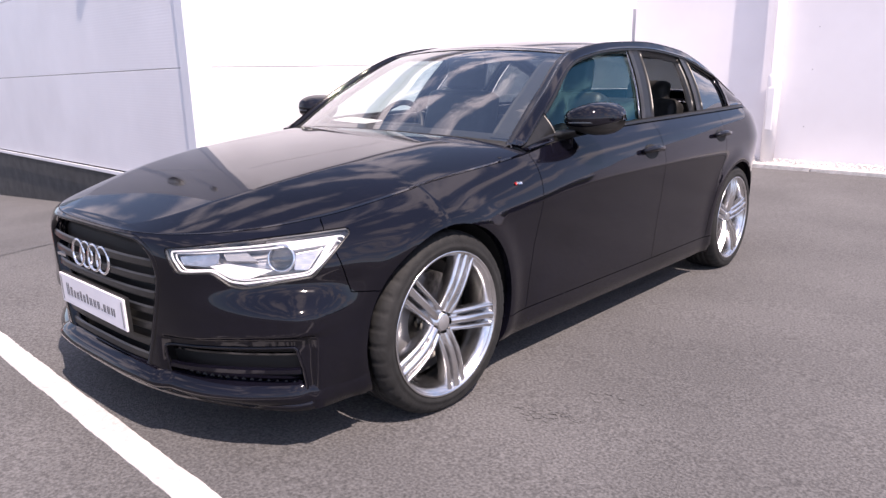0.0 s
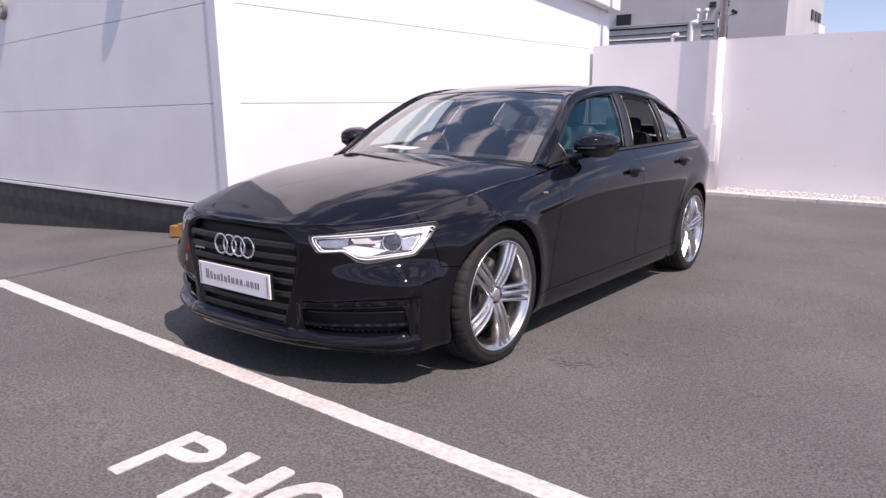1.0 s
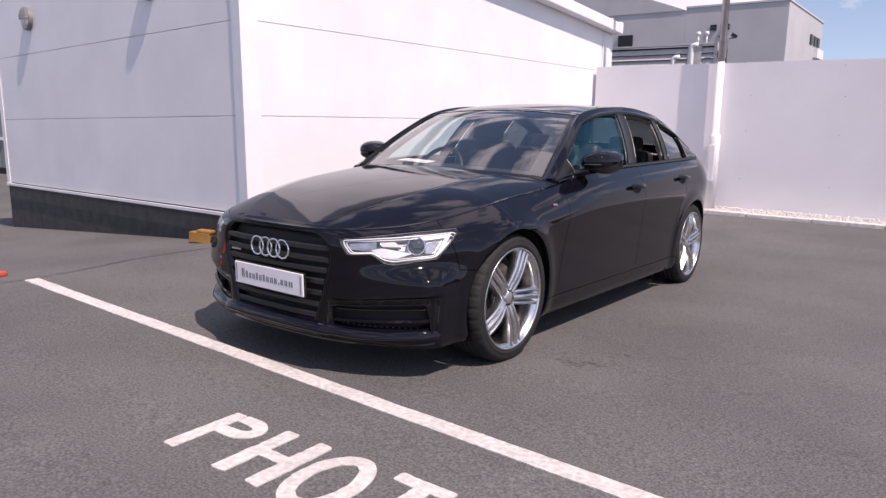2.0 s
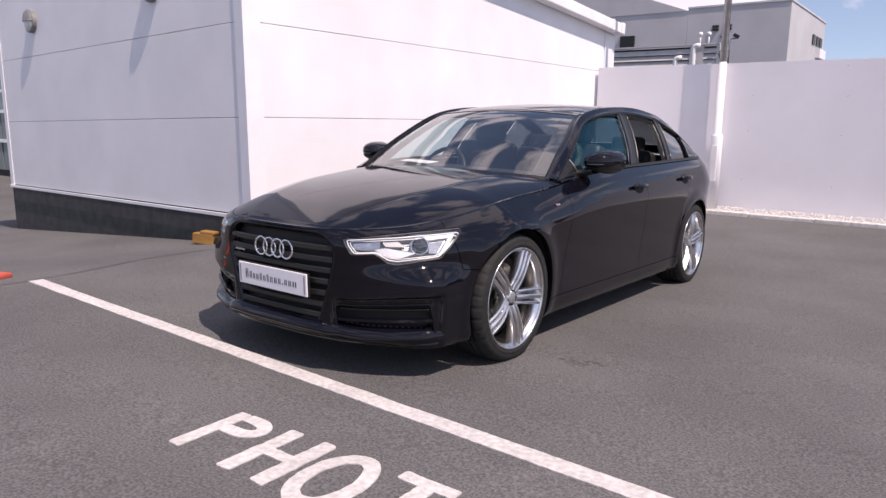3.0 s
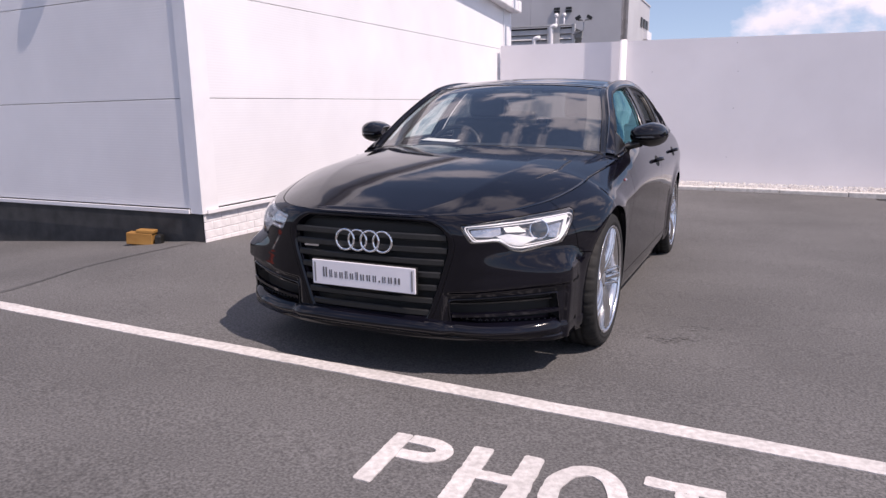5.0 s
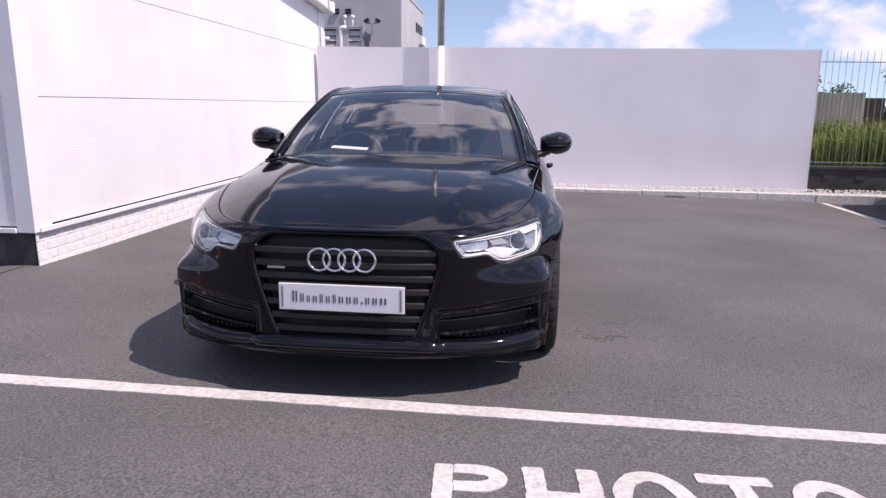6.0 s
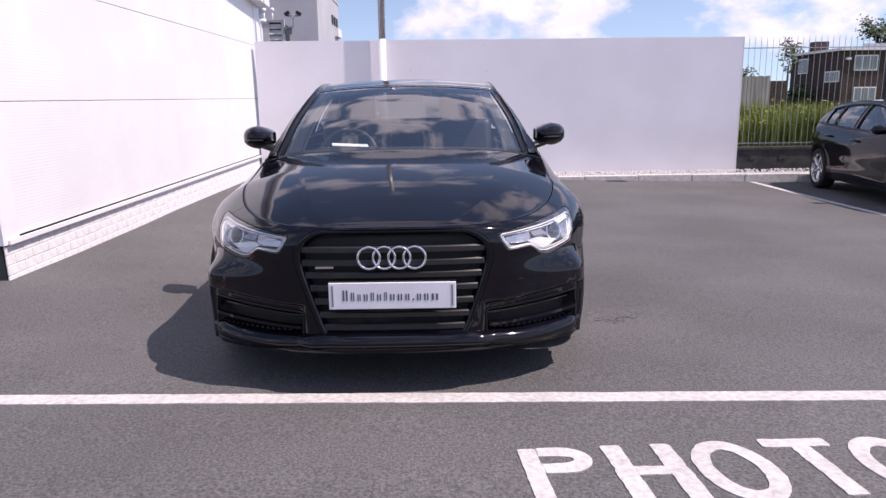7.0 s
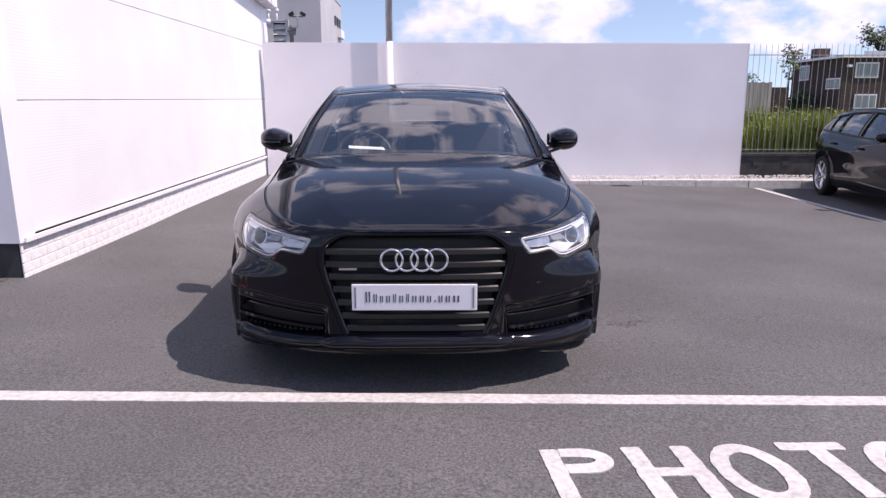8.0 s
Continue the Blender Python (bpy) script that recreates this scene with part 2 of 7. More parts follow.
def box(bm, x0, x1, y0, y1, z0, z1, bevel=0.0, m=None):
    r = bmesh.ops.create_cube(bm, size=1.0)
    vs = r["verts"]
    bmesh.ops.scale(bm, vec=(x1 - x0, y1 - y0, z1 - z0), verts=vs)
    bmesh.ops.translate(bm, vec=((x0 + x1) / 2, (y0 + y1) / 2, (z0 + z1) / 2), verts=vs)
    if bevel:
        es = list({e for v in vs for e in v.link_edges})
        g = bmesh.ops.bevel(bm, geom=es, offset=bevel, segments=2, affect="EDGES", profile=0.5)
        vs = list({v for f in g["faces"] for v in f.verts} | {v for v in vs if v.is_valid})
    if m is not None:
        bmesh.ops.transform(bm, matrix=m, verts=vs)
    return bm


def box_part(name, lims, mat, parent=None, label="", bevel=0.0, m=None):
    return part(name, box(bmesh.new(), *lims, bevel=bevel, m=m), mat, parent, label)


def tube(points, radius, sides=8, closed=False):
    """Verts and faces of a round bar along points; radius may be a list."""
    P = np.array(points, float)
    n = len(P)
    T = np.gradient(P, axis=0)
    if closed:
        T = np.roll(P, -1, 0) - np.roll(P, 1, 0)
    T /= np.linalg.norm(T, axis=1)[:, None] + 1e-12
    R = np.broadcast_to(np.asarray(radius, float), (n,))
    ref = np.array((0, 0, 1.0)) if abs(T[0][2]) < 0.9 else np.array((1.0, 0, 0))
    verts, faces = [], []
    a = ref - T[0] * ref.dot(T[0])
    for i in range(n):
        a = a - T[i] * a.dot(T[i])
        a /= np.linalg.norm(a)
        b = np.cross(T[i], a)
        for k in range(sides):
            w = 2 * math.pi * k / sides
            verts.append(P[i] + R[i] * (math.cos(w) * a + math.sin(w) * b))
    m = n if closed else n - 1
    for i in range(m):
        for k in range(sides):
            j, q = (i + 1) % n, (k + 1) % sides
            faces.append((i * sides + k, i * sides + q, j * sides + q, j * sides + k))
    if not closed:
        faces.append(tuple(range(sides))[::-1])
        faces.append(tuple((n - 1) * sides + k for k in range(sides)))
    return verts, faces


def merge(*sets):
    verts, faces = [], []
    for v, f in sets:
        o = len(verts)
        verts += list(v)
        faces += [tuple(i + o for i in q) for q in f]
    return verts, faces


def lathe(profile, sides=48, axis="x"):
    """Verts and faces of (radius, along) turned round the x axis (or z)."""
    verts, faces = [], []
    n = len(profile)
    for k in range(sides):
        w = 2 * math.pi * k / sides
        c, s = math.cos(w), math.sin(w)
        for r, h in profile:
            verts.append((h, r * c, r * s) if axis == "x" else (r * c, r * s, h))
    for k in range(sides):
        q = (k + 1) % sides
        for i in range(n - 1):
            faces.append((k * n + i, k * n + i + 1, q * n + i + 1, q * n + i))
    return verts, faces


def sheet(P, flip=False):
    """Verts and faces of a grid of points (a, b, 3)."""
    a, b = P.shape[:2]
    faces = []
    for i in range(a - 1):
        for j in range(b - 1):
            q = (i * b + j, (i + 1) * b + j, (i + 1) * b + j + 1, i * b + j + 1)
            faces.append(q[::-1] if flip else q)
    return P.reshape(-1, 3), faces


def slab(P, depth, flip=False):
    """A grid of points made into a shell of that thickness, inwards along its normals."""
    du, dv = np.gradient(P, axis=0), np.gradient(P, axis=1)
    n = np.cross(du, dv)
    n /= np.linalg.norm(n, axis=2)[:, :, None] + 1e-12
    if flip:
        n = -n
    a, b = P.shape[:2]
    v0, f0 = sheet(P, flip)
    v1, f1 = sheet(P - n * depth, not flip)
    o = a * b
    faces = f0 + [tuple(i + o for i in q) for q in f1]
    ring = [(i, 0) for i in range(a)] + [(a - 1, j) for j in range(1, b)] + [(i, b - 1) for i in range(a - 2, -1, -1)] + [(0, j) for j in range(b - 2, 0, -1)]
    for k in range(len(ring)):
        p, q = ring[k], ring[(k + 1) % len(ring)]
        i, j = p[0] * b + p[1], q[0] * b + q[1]
        faces.append((i, i + o, j + o, j) if flip else (j, j + o, i + o, i))
    return list(v0) + list(v1), faces


def spline(xs, ys):
    """Monotone cubic through a few knots."""
    xs, ys = np.array(xs, float), np.array(ys, float)
    h, d = np.diff(xs), np.diff(ys) / np.diff(xs)
    m = np.zeros(len(xs))
    m[0], m[-1] = d[0], d[-1]
    for i in range(1, len(xs) - 1):
        if d[i - 1] * d[i] > 0:
            w1, w2 = 2 * h[i] + h[i - 1], h[i] + 2 * h[i - 1]
            m[i] = (w1 + w2) / (w1 / d[i - 1] + w2 / d[i])

    def f(x):
        x = np.clip(np.asarray(x, float), xs[0], xs[-1])
        i = np.clip(np.searchsorted(xs, x) - 1, 0, len(xs) - 2)
        t = (x - xs[i]) / h[i]
        return (ys[i] * (1 + 2 * t) * (1 - t) ** 2 + h[i] * m[i] * t * (1 - t) ** 2 + ys[i + 1] * t * t * (3 - 2 * t) + h[i] * m[i + 1] * t * t * (t - 1))
    return f


def mirrored(verts, faces):
    return [(-v[0], v[1], v[2]) for v in verts], [f[::-1] for f in faces]


# ------------------------------------------------------------------ ground and markings
def build_ground():
    def steps(fine0, fine1, step, far):
        a = list(np.arange(fine0, fine1 + step / 2, step))
        out, d = [], step
        x = fine1
        while x < far:
            d *= 1.6
            x = min(x + d, far)
            out.append(x)
        low, d, x = [], step, fine0
        while x > -far:
            d *= 1.6
            x = max(x - d, -far)
            low.append(x)
        return low[::-1] + a + out
    xs, ys = steps(-14, 14, 0.5, 900), steps(-8, 12, 0.4, 900)
    P = np.array([[(x, y, ground_z(x, y)) for y in ys] for x in xs])
    v, f = sheet(P)
    return tagged(mesh_part("ground", v, f, M_TARMAC, soft=True), "grey worn tarmac yard with faint stains", "tarmac", kind="structure")


build_ground()


def painted_strip(name, a, b, width, label, step=0.02, wobble=0.005, lift=0.004):
    """A hand-painted road line from a to b on the tarmac, with slightly uneven edges."""
    a, b = Vector(a), Vector(b)
    n = max(2, int((b - a).length / step))
    d = (b - a).normalized()
    s = Vector((-d.y, d.x))
    verts, faces = [], []
    for i in range(n + 1):
        c = a.lerp(b, i / n)
        for side in (1, -1):
            w = width / 2 + wobble * noise.noise((c.x * 5, c.y * 5, 3.0 * side)) + 0.7 * wobble * noise.noise((c.x * 29, c.y * 29, 7.0 * side))
            p = c + s * side * w
            z = ground_z(p.x, p.y)
            verts += [(p.x, p.y, z + lift), (p.x, p.y, z - 0.01)]
    for i in range(n):
        o, q = i * 4, i * 4 + 4
        faces += [(o, o + 2, q + 2, q), (o + 1, o, q, q + 1), (o + 2, o + 3, q + 3, q + 2)]
    faces += [(0, 1, 3, 2), (n * 4, n * 4 + 2, n * 4 + 3, n * 4 + 1)]
    return tagged(mesh_part(name, verts, faces, M_LINE, soft=False), label, "road marking")


painted_strip("bay_line", (-2.80, 0.112), (4.4, -0.160), 0.101, "worn white painted line across grey tarmac before the saloon")
painted_strip("parking_line", (5.62, 9.14), (5.42, -2.5), 0.10, "white parking bay line beside the dark hatchback")


def letter(outlines, x0, label):
    """A painted letter from closed outlines (outer, then holes) in metres."""
    bm = bmesh.new()
    for pieces in outlines:
        vs = []
        for (ax, ay), (bx, by) in zip(pieces, pieces[1:] + pieces[:1]):
            n = max(1, int(math.hypot(bx - ax, by - ay) / 0.012))
            for k in range(n):                                       # brush-wide waver along every edge
                px, py = ax + (bx - ax) * k / n, ay + (by - ay) * k / n
                wx = 0.0045 * noise.noise((px * 17 + x0 * 9, py * 17, 1.0)) + 0.0035 * noise.noise((px * 60 + x0 * 9, py * 60, 2.0))
                wy = 0.0045 * noise.noise((px * 17, py * 17 + x0 * 9, 5.0)) + 0.0035 * noise.noise((px * 60, py * 60 + x0 * 9, 6.0))
                x = x0 + px + wx - 0.06 * (py - 0.36)
                y = -0.846 + py + wy + 0.012 * (x - 0.45)
                vs.append(bm.verts.new((x, y, ground_z(x, y) + 0.004)))
        bm.faces.new(vs)
    r = bmesh.ops.extrude_face_region(bm, geom=bm.faces[:])
    bmesh.ops.translate(bm, vec=(0, 0, -0.012), verts=[g for g in r["geom"] if isinstance(g, bmesh.types.BMVert)])
    return tagged(part("painted_letter", bm, M_LINE), label, "road marking", "letters of the painted word")


def rounded_bar(x0, y0, x1, y1, r=0.012):
    pts = []
    for cx, cy, a0 in ((x1 - r, y1 - r, 0), (x0 + r, y1 - r, 90), (x0 + r, y0 + r, 180), (x1 - r, y0 + r, 270)):
        for k in range(4):
            w = radians(a0 + k * 30)
            pts.append((cx + r * math.cos(w), cy + r * math.sin(w)))
    return pts


def arc_strip(cx, cy, rx, ry, ix, iy, a0, a1, n):
    """Quads of an elliptic band."""
    out = []
    for k in range(n):
        w0, w1 = radians(a0 + (a1 - a0) * k / n), radians(a0 + (a1 - a0) * (k + 1) / n)
        out.append([(cx + rx * math.cos(w0), cy + ry * math.sin(w0)), (cx + rx * math.cos(w1), cy + ry * math.sin(w1)),
                    (cx + ix * math.cos(w1), cy + iy * math.sin(w1)), (cx + ix * math.cos(w0), cy + iy * math.sin(w0))])
    return out


def letter_o():
    e = []
    for q in arc_strip(0.115, 0.178, 0.132, 0.206, 0.072, 0.138, 0, 360, 40):
        e.append(q)
    return e


LETTER_P = [rounded_bar(0, 0, 0.064, 0.362)] + \
    [[(0.066, 0.362), (0.066, 0.306), (0.130, 0.300), (0.130, 0.368)]] + \
    arc_strip(0.130, 0.276, 0.112, 0.092, 0.050, 0.024, 90, -90, 14) + [[(0.066, 0.250), (0.066, 0.186), (0.130, 0.184), (0.130, 0.252)]]
LETTER_H = [rounded_bar(0, 0, 0.070, 0.372), rounded_bar(0.176, 0, 0.246, 0.372), [(0.0705, 0.158), (0.1755, 0.158), (0.1755, 0.215), (0.0705, 0.215)]]
LETTER_T = [rounded_bar(0, 0.325, 0.238, 0.388), [(0.092, 0.0), (0.160, 0.0), (0.160, 0.3245), (0.092, 0.3245)]]
letter(LETTER_P, 0.445, "white painted capital letter P on tarmac")
letter(LETTER_H, 0.740, "white painted capital letter H on tarmac")
letter(letter_o(), 1.030, "white painted capital letter O on tarmac")
letter(LETTER_T, 1.310, "white painted capital letter T on tarmac")
letter(letter_o(), 1.585, "white painted capital letter O on tarmac")


# a sealed joint in the tarmac
def tarmac_joint():
    pts = [(-2.93, 2.14), (-3.02, 1.2), (-2.88, 0.45), (-2.86, -0.05), (-2.93, -1.2), (-2.90, -3.0)]
    ys = np.linspace(2.14, -3.0, 60)
    fx = spline([p[1] for p in pts[::-1]], [p[0] for p in pts[::-1]])
    verts, faces = [], []
    for i, y in enumerate(ys):
        x = float(fx(y)) + 0.006 * noise.noise((0, y * 4, 0))
        w = 0.007 + 0.003 * noise.noise((3, y * 6, 0))
        for q in (-w, w):
            verts.append((x + q, y, ground_z(x + q, y) + 0.003))
        if i:
            o = 2 * i
            faces.append((o - 2, o - 1, o + 1, o))
    m = vary(material("bitumen_seal", rough=0.6), (0.02, 0.02, 0.02), (0.045, 0.045, 0.045), 30.0)
    tagged(mesh_part("tarmac_joint", verts, faces, m, soft=False), "dark bitumen joint line in the tarmac", "joint", kind="structure")


tarmac_joint()


def oil_stain(cx, cy, size, seed, count):
    """A scatter of small ragged drips, denser in the middle."""
    rnd = random.Random(seed)
    m = bpy.data.materials.get("oil_stain") or vary(material("oil_stain", rough=0.8), (0.064, 0.062, 0.063), (0.150, 0.146, 0.148), 90.0, 6.0, bump=0.5, bump_scale=150.0)
    verts, faces = [], []
    for q in range(count):
        x, y = cx + rnd.gauss(0, size * 1.1), cy + rnd.gauss(0, size * 0.8)
        r = size * rnd.uniform(0.06, 0.34) * (1.4 if q < 4 else 0.8)
        o, n = len(verts), 22
        turn = rnd.uniform(0, 3)
        for k in range(n):
            w = 2 * math.pi * k / n
            rr = r * (1 + 0.95 * noise.noise((x * 31 + math.cos(w) * 1.9, y * 31 + math.sin(w) * 1.9, seed)) + 0.5 * noise.noise((x * 77 + math.cos(w) * 5, y * 77 + math.sin(w) * 5, seed)))
            px, py = x + rr * math.cos(w + turn) * 1.35, y + rr * math.sin(w + turn) * 0.8
            verts.append((px, py, ground_z(px, py) + 0.0018 + 0.00012 * q))
        faces.append(tuple(range(o, o + n)))
    tagged(mesh_part("oil_stain", verts, faces, m, soft=False), "dark oil drips staining the tarmac", "stain", kind="structure")


oil_stain(1.15, 1.10, 0.045, 4, 14)
oil_stain(1.255, 1.155, 0.050, 9, 14)
oil_stain(1.33, 1.40, 0.050, 12, 10)


# ------------------------------------------------------------------ white clad building
CX, CY, TOP = -2.83, 2.17, 2.89        # corner of the building; the roof edge at its far end
WEST, NORTH = -9.20, 10.37
FALL = 0.075                           # the roof edge falls towards the back
JOINTS = (0.302, 1.252, 2.143, TOP)


def eaves(y):
    return TOP + FALL * (NORTH - y)


def clad_wall(name, label, along, a0, a1, face, out):
    """A wall of level cladding panels up to the sloping roof edge. along: 'x' or 'y'; face: the plane; out: +1 or -1, its outside."""
    def topped(bm):
        for v in bm.verts:
            if v.co.z > TOP - 0.01:
                v.co.z += eaves(v.co.y) - TOP
        return bm
    w = bmesh.new()
    i0, i1 = face - out * 0.02, face - out * 0.22
    lo, hi = min(i0, i1), max(i0, i1)
    box(w, *((a0, a1, lo, hi) if along == "x" else (lo, hi, a0, a1)), JOINTS[0] - 0.02, TOP)
    wall = tagged(part(name, topped(w), M_DARK), label, "wall", kind="structure")
    f0, f1 = sorted((face, face - out * 0.019))
    for z0, z1 in zip(JOINTS, JOINTS[1:]):
        lim = ((a0, a1, f0, f1) if along == "x" else (f0, f1, a0, a1)) + (z0 + 0.0025, z1 - 0.0025)
        part("panel", topped(box(bmesh.new(), *lim, bevel=0.003)), M_CLAD, wall)
    return wall


clad_wall("wall_south", "white ribbed metal cladding wall in three level panels", "x", WEST + 0.12, CX - 0.14, CY, -1)
clad_wall("wall_east", "sunlit white metal cladding wall in level panels", "y", CY + 0.18, NORTH - 0.40, CX, 1)


def corner_flashing():
    high = eaves(CY)
    bm = bmesh.new()
    box(bm, CX - 0.14, CX + 0.012, CY - 0.012, CY - 0.002, 0.262, high)
    for q in bm.verts:                                            # its south leaf stands out towards the corner
        if q.co.y < CY - 0.005:
            q.co.y += 0.006 if q.co.x < CX - 0.1 else -0.012
    box(bm, CX + 0.002, CX + 0.012, CY - 0.0015, CY + 0.18, 0.262, high)
    tagged(part("corner_flashing", bm, M_FLASH), "folded white metal corner flashing", "trim", kind="structure")
    bm = bmesh.new()
    box(bm, WEST, WEST + 0.12, CY - 0.012, CY - 0.002, 0.262, high)
    tagged(part("corner_flashing", bm, M_FLASH), "folded white metal end flashing", "trim", kind="structure")
    bm = bmesh.new()
    box(bm, CX - 0.01, CX + 0.006, NORTH - 0.398, NORTH, 0.262, TOP)
    tagged(part("corner_flashing", bm, M_FLASH), "wide white metal flashing at the far corner", "trim", kind="structure")
    # drip trims under the panels
    for lim in ((WEST, CX - 0.142, CY - 0.030, CY - 0.014, 0.258, 0.296), (CX + 0.0145, CX + 0.032, CY + 0.03, NORTH, 0.258, 0.296)):
        tagged(box_part("drip_trim", lim, M_FLASH, bevel=0.004), "white metal drip trim below the cladding", "trim", kind="structure")
    tagged(box_part("wall_west", (WEST + 0.1, WEST + 0.2, CY + 0.7, NORTH, -0.6, TOP), M_CLAD), "plain white end wall of the building", "wall", kind="structure")
    tagged(box_part("wall_north", (WEST, CX - 0.2, NORTH - 0.1, NORTH, -0.6, TOP), M_CLAD), "plain white rear wall of the building", "wall", kind="structure")
    v = []
    for x in (WEST - 0.05, CX + 0.02):
        for y in (CY + 0.03 + (0.42 if x < CX else 0.0), NORTH + 0.02):
            v += [(x, y, eaves(y) + 0.004), (x, y, eaves(y) + 0.06)]
    tagged(mesh_part("roof", v, [(0, 2, 3, 1), (4, 5, 7, 6), (0, 1, 5, 4), (2, 6, 7, 3), (1, 3, 7, 5), (0, 4, 6, 2)], M_GREY_LIGHT, soft=False), "low pitched pale metal roof", "roof", kind="structure")


corner_flashing()


def gutter():
    """Box gutter down the sloping roof edge, built level along y from its far end."""
    g = tagged(new("gutter"), "white box gutter along the sloping roof edge", "gutter", kind="structure")
    run = (NORTH - CY) / math.cos(math.atan(FALL))
    part("trough", box(bmesh.new(), 0.014, 0.19, -run + 0.02, -0.12, -0.10, 0.075, bevel=0.012), M_FLASH, g)
    part("end_cap", box(bmesh.new(), 0.012, 0.215, -0.118, -0.005, -0.115, 0.09, bevel=0.02), M_FLASH, g)
    part("joint_strap", box(bmesh.new(), 0.012, 0.205, -0.48, -0.44, -0.11, 0.085, bevel=0.006), M_FLASH, g)
    g.matrix_basis = pose(CX, NORTH, TOP + 0.02, -math.degrees(math.atan(FALL)))


gutter()

# plinths
def dark_plinth():
    xs = np.linspace(WEST - 0.02, CX - 0.03, 14)
    bm = bmesh.new()
    rows = []
    for x in xs:
        rows.append([bm.verts.new(p) for p in ((x, CY + 0.012, 0.257), (x, CY + 0.012, ground_z(x, CY) - 0.25), (x, CY + 0.22, ground_z(x, CY) - 0.25), (x, CY + 0.22, 0.257))])
    for a, b in zip(rows, rows[1:]):
        for k in range(4):
            bm.faces.new((a[k], b[k], b[(k + 1) % 4], a[(k + 1) % 4]))
    bm.faces.new(rows[0])
    bm.faces.new(rows[-1][::-1])
    tagged(part("plinth_south", bm, M_PLINTH_DARK), "dark grey painted plinth below white cladding", "plinth", kind="structure")


dark_plinth()


# ------------------------------------------------------------------ back wall
BY = 9.60                              # face of the white boundary wall
WALL_END = 5.52
KERB_Y = BY - 0.40                     # front of the kerb stones


def back_wall():
    west = CX + 0.10
    w = tagged(box_part("wall_back", (west, WALL_END - 0.02, BY + 0.02, BY + 0.15, -0.45, 2.228), M_FLASH), "tall white painted boundary wall of flush boards", "wall", kind="structure")
    edges = [west + 0.002, -1.64, -0.23, 1.14, 2.86, 4.18, WALL_END]
    for k, (a, b) in enumerate(zip(edges, edges[1:])):
        box_part("panel", (a, b, BY, BY + 0.019, -0.05, 2.240 - 0.004 * (k % 2)), M_BACKWALL, w, bevel=0.0004)
    box_part("post_cap", (WALL_END, WALL_END + 0.014, BY - 0.002, BY + 0.155, -0.4, 2.235), M_FLASH, w)
    bm = bmesh.new()
    for px, pz in ((1.16, 1.72), (1.13, 1.16), (1.12, 2.15), (-0.16, 1.20), (-0.13, 1.74), (1.08, 0.4), (-0.19, 0.45)):
        r = bmesh.ops.create_cone(bm, cap_ends=True, segments=10, radius1=0.008, radius2=0.006, depth=0.004)
        bmesh.ops.transform(bm, matrix=pose(px, BY - 0.003, pz, 90), verts=r["verts"])
    part("fixing_screws", bm, M_GALV, w)


back_wall()


def kerb():
    k = tagged(new("kerb"), "pale concrete edging kerb stones by the wall", "kerb", kind="structure")
    x, rnd = CX + 0.13, random.Random(2)
    while x < 13:
        n = 0.915
        box_part("kerb_stone", (x + 0.004, x + n - 0.004, KERB_Y + rnd.uniform(-0.006, 0.006), KERB_Y + 0.13, -0.45, -0.045 + rnd.uniform(-0.006, 0.006)), M_CONCRETE, k, bevel=0.012)
        x += n
    bm = bmesh.new()
    box(bm, CX + 0.12, 13, KERB_Y + 0.131, BY - 0.002, -0.45, -0.052)
    tagged(part("gravel_bed", bm, M_GRAVEL), "strip of pale gravel along the wall foot", "gravel", kind="structure")
    rnd = random.Random(9)
    verts, faces = [], []
    for _ in range(2600):
        x, y, r = rnd.uniform(CX + 0.3, WALL_END + 2), rnd.uniform(KERB_Y + 0.14, BY - 0.02), rnd.uniform(0.008, 0.024)
        o = len(verts)
        for dx, dy, dz in ((1, 0, 0), (0, 1, 0), (-1, 0, 0), (0, -1, 0), (0, 0, 0.9)):
            verts.append((x + r * dx * rnd.uniform(0.7, 1.3), y + r * dy * rnd.uniform(0.7, 1.3), -0.052 + r * dz + 0.045 * ease((y - KERB_Y - 0.14) / 0.24)))
        faces += [(o, o + 1, o + 4), (o + 1, o + 2, o + 4), (o + 2, o + 3, o + 4), (o + 3, o, o + 4)]
    tagged(mesh_part("gravel", verts, faces, M_GRAVEL, soft=False), "loose pale gravel stones", "gravel", kind="stuff")
    gz = ground_z(3.3, KERB_Y - 0.13)
    bm = bmesh.new()
    box(bm, 3.13, 3.45, KERB_Y - 0.22, KERB_Y - 0.03, gz - 0.2, gz + 0.006, bevel=0.004)
    d = tagged(part("drain_cover", bm, M_SATIN_BLACK), "dark iron drain grating set in tarmac by the kerb", "drain")
    for i in range(6):
        box_part("bar", (3.155 + i * 0.047, 3.180 + i * 0.047, KERB_Y - 0.20, KERB_Y - 0.05, gz, gz + 0.012), M_STEEL, d)


kerb()


def lamp_post():
    p = tagged(new("lamp_post"), "slim steel lighting column, white below and galvanised above", "lamp post")
    p.location = (-0.59, BY - 0.11, -0.05)
    v, f = lathe([(0.0, 0.0), (0.088, 0.0), (0.088, 1.15), (0.075, 1.185), (0.058, 1.20), (0.056, 2.30), (0.0, 2.30)], 24, "z")
    mesh_part("base", v, f, M_FLASH, p)
    v, f = lathe([(0.0, 2.301), (0.0555, 2.301), (0.045, 7.0), (0.0, 7.0)], 24, "z")
    mesh_part("shaft", v, f, M_GALV, p, "bare galvanised upper shaft")
    box_part("access_door", (-0.045, 0.045, -0.094, -0.075, 0.45, 1.02), M_FLASH, p, bevel=0.006)


lamp_post()


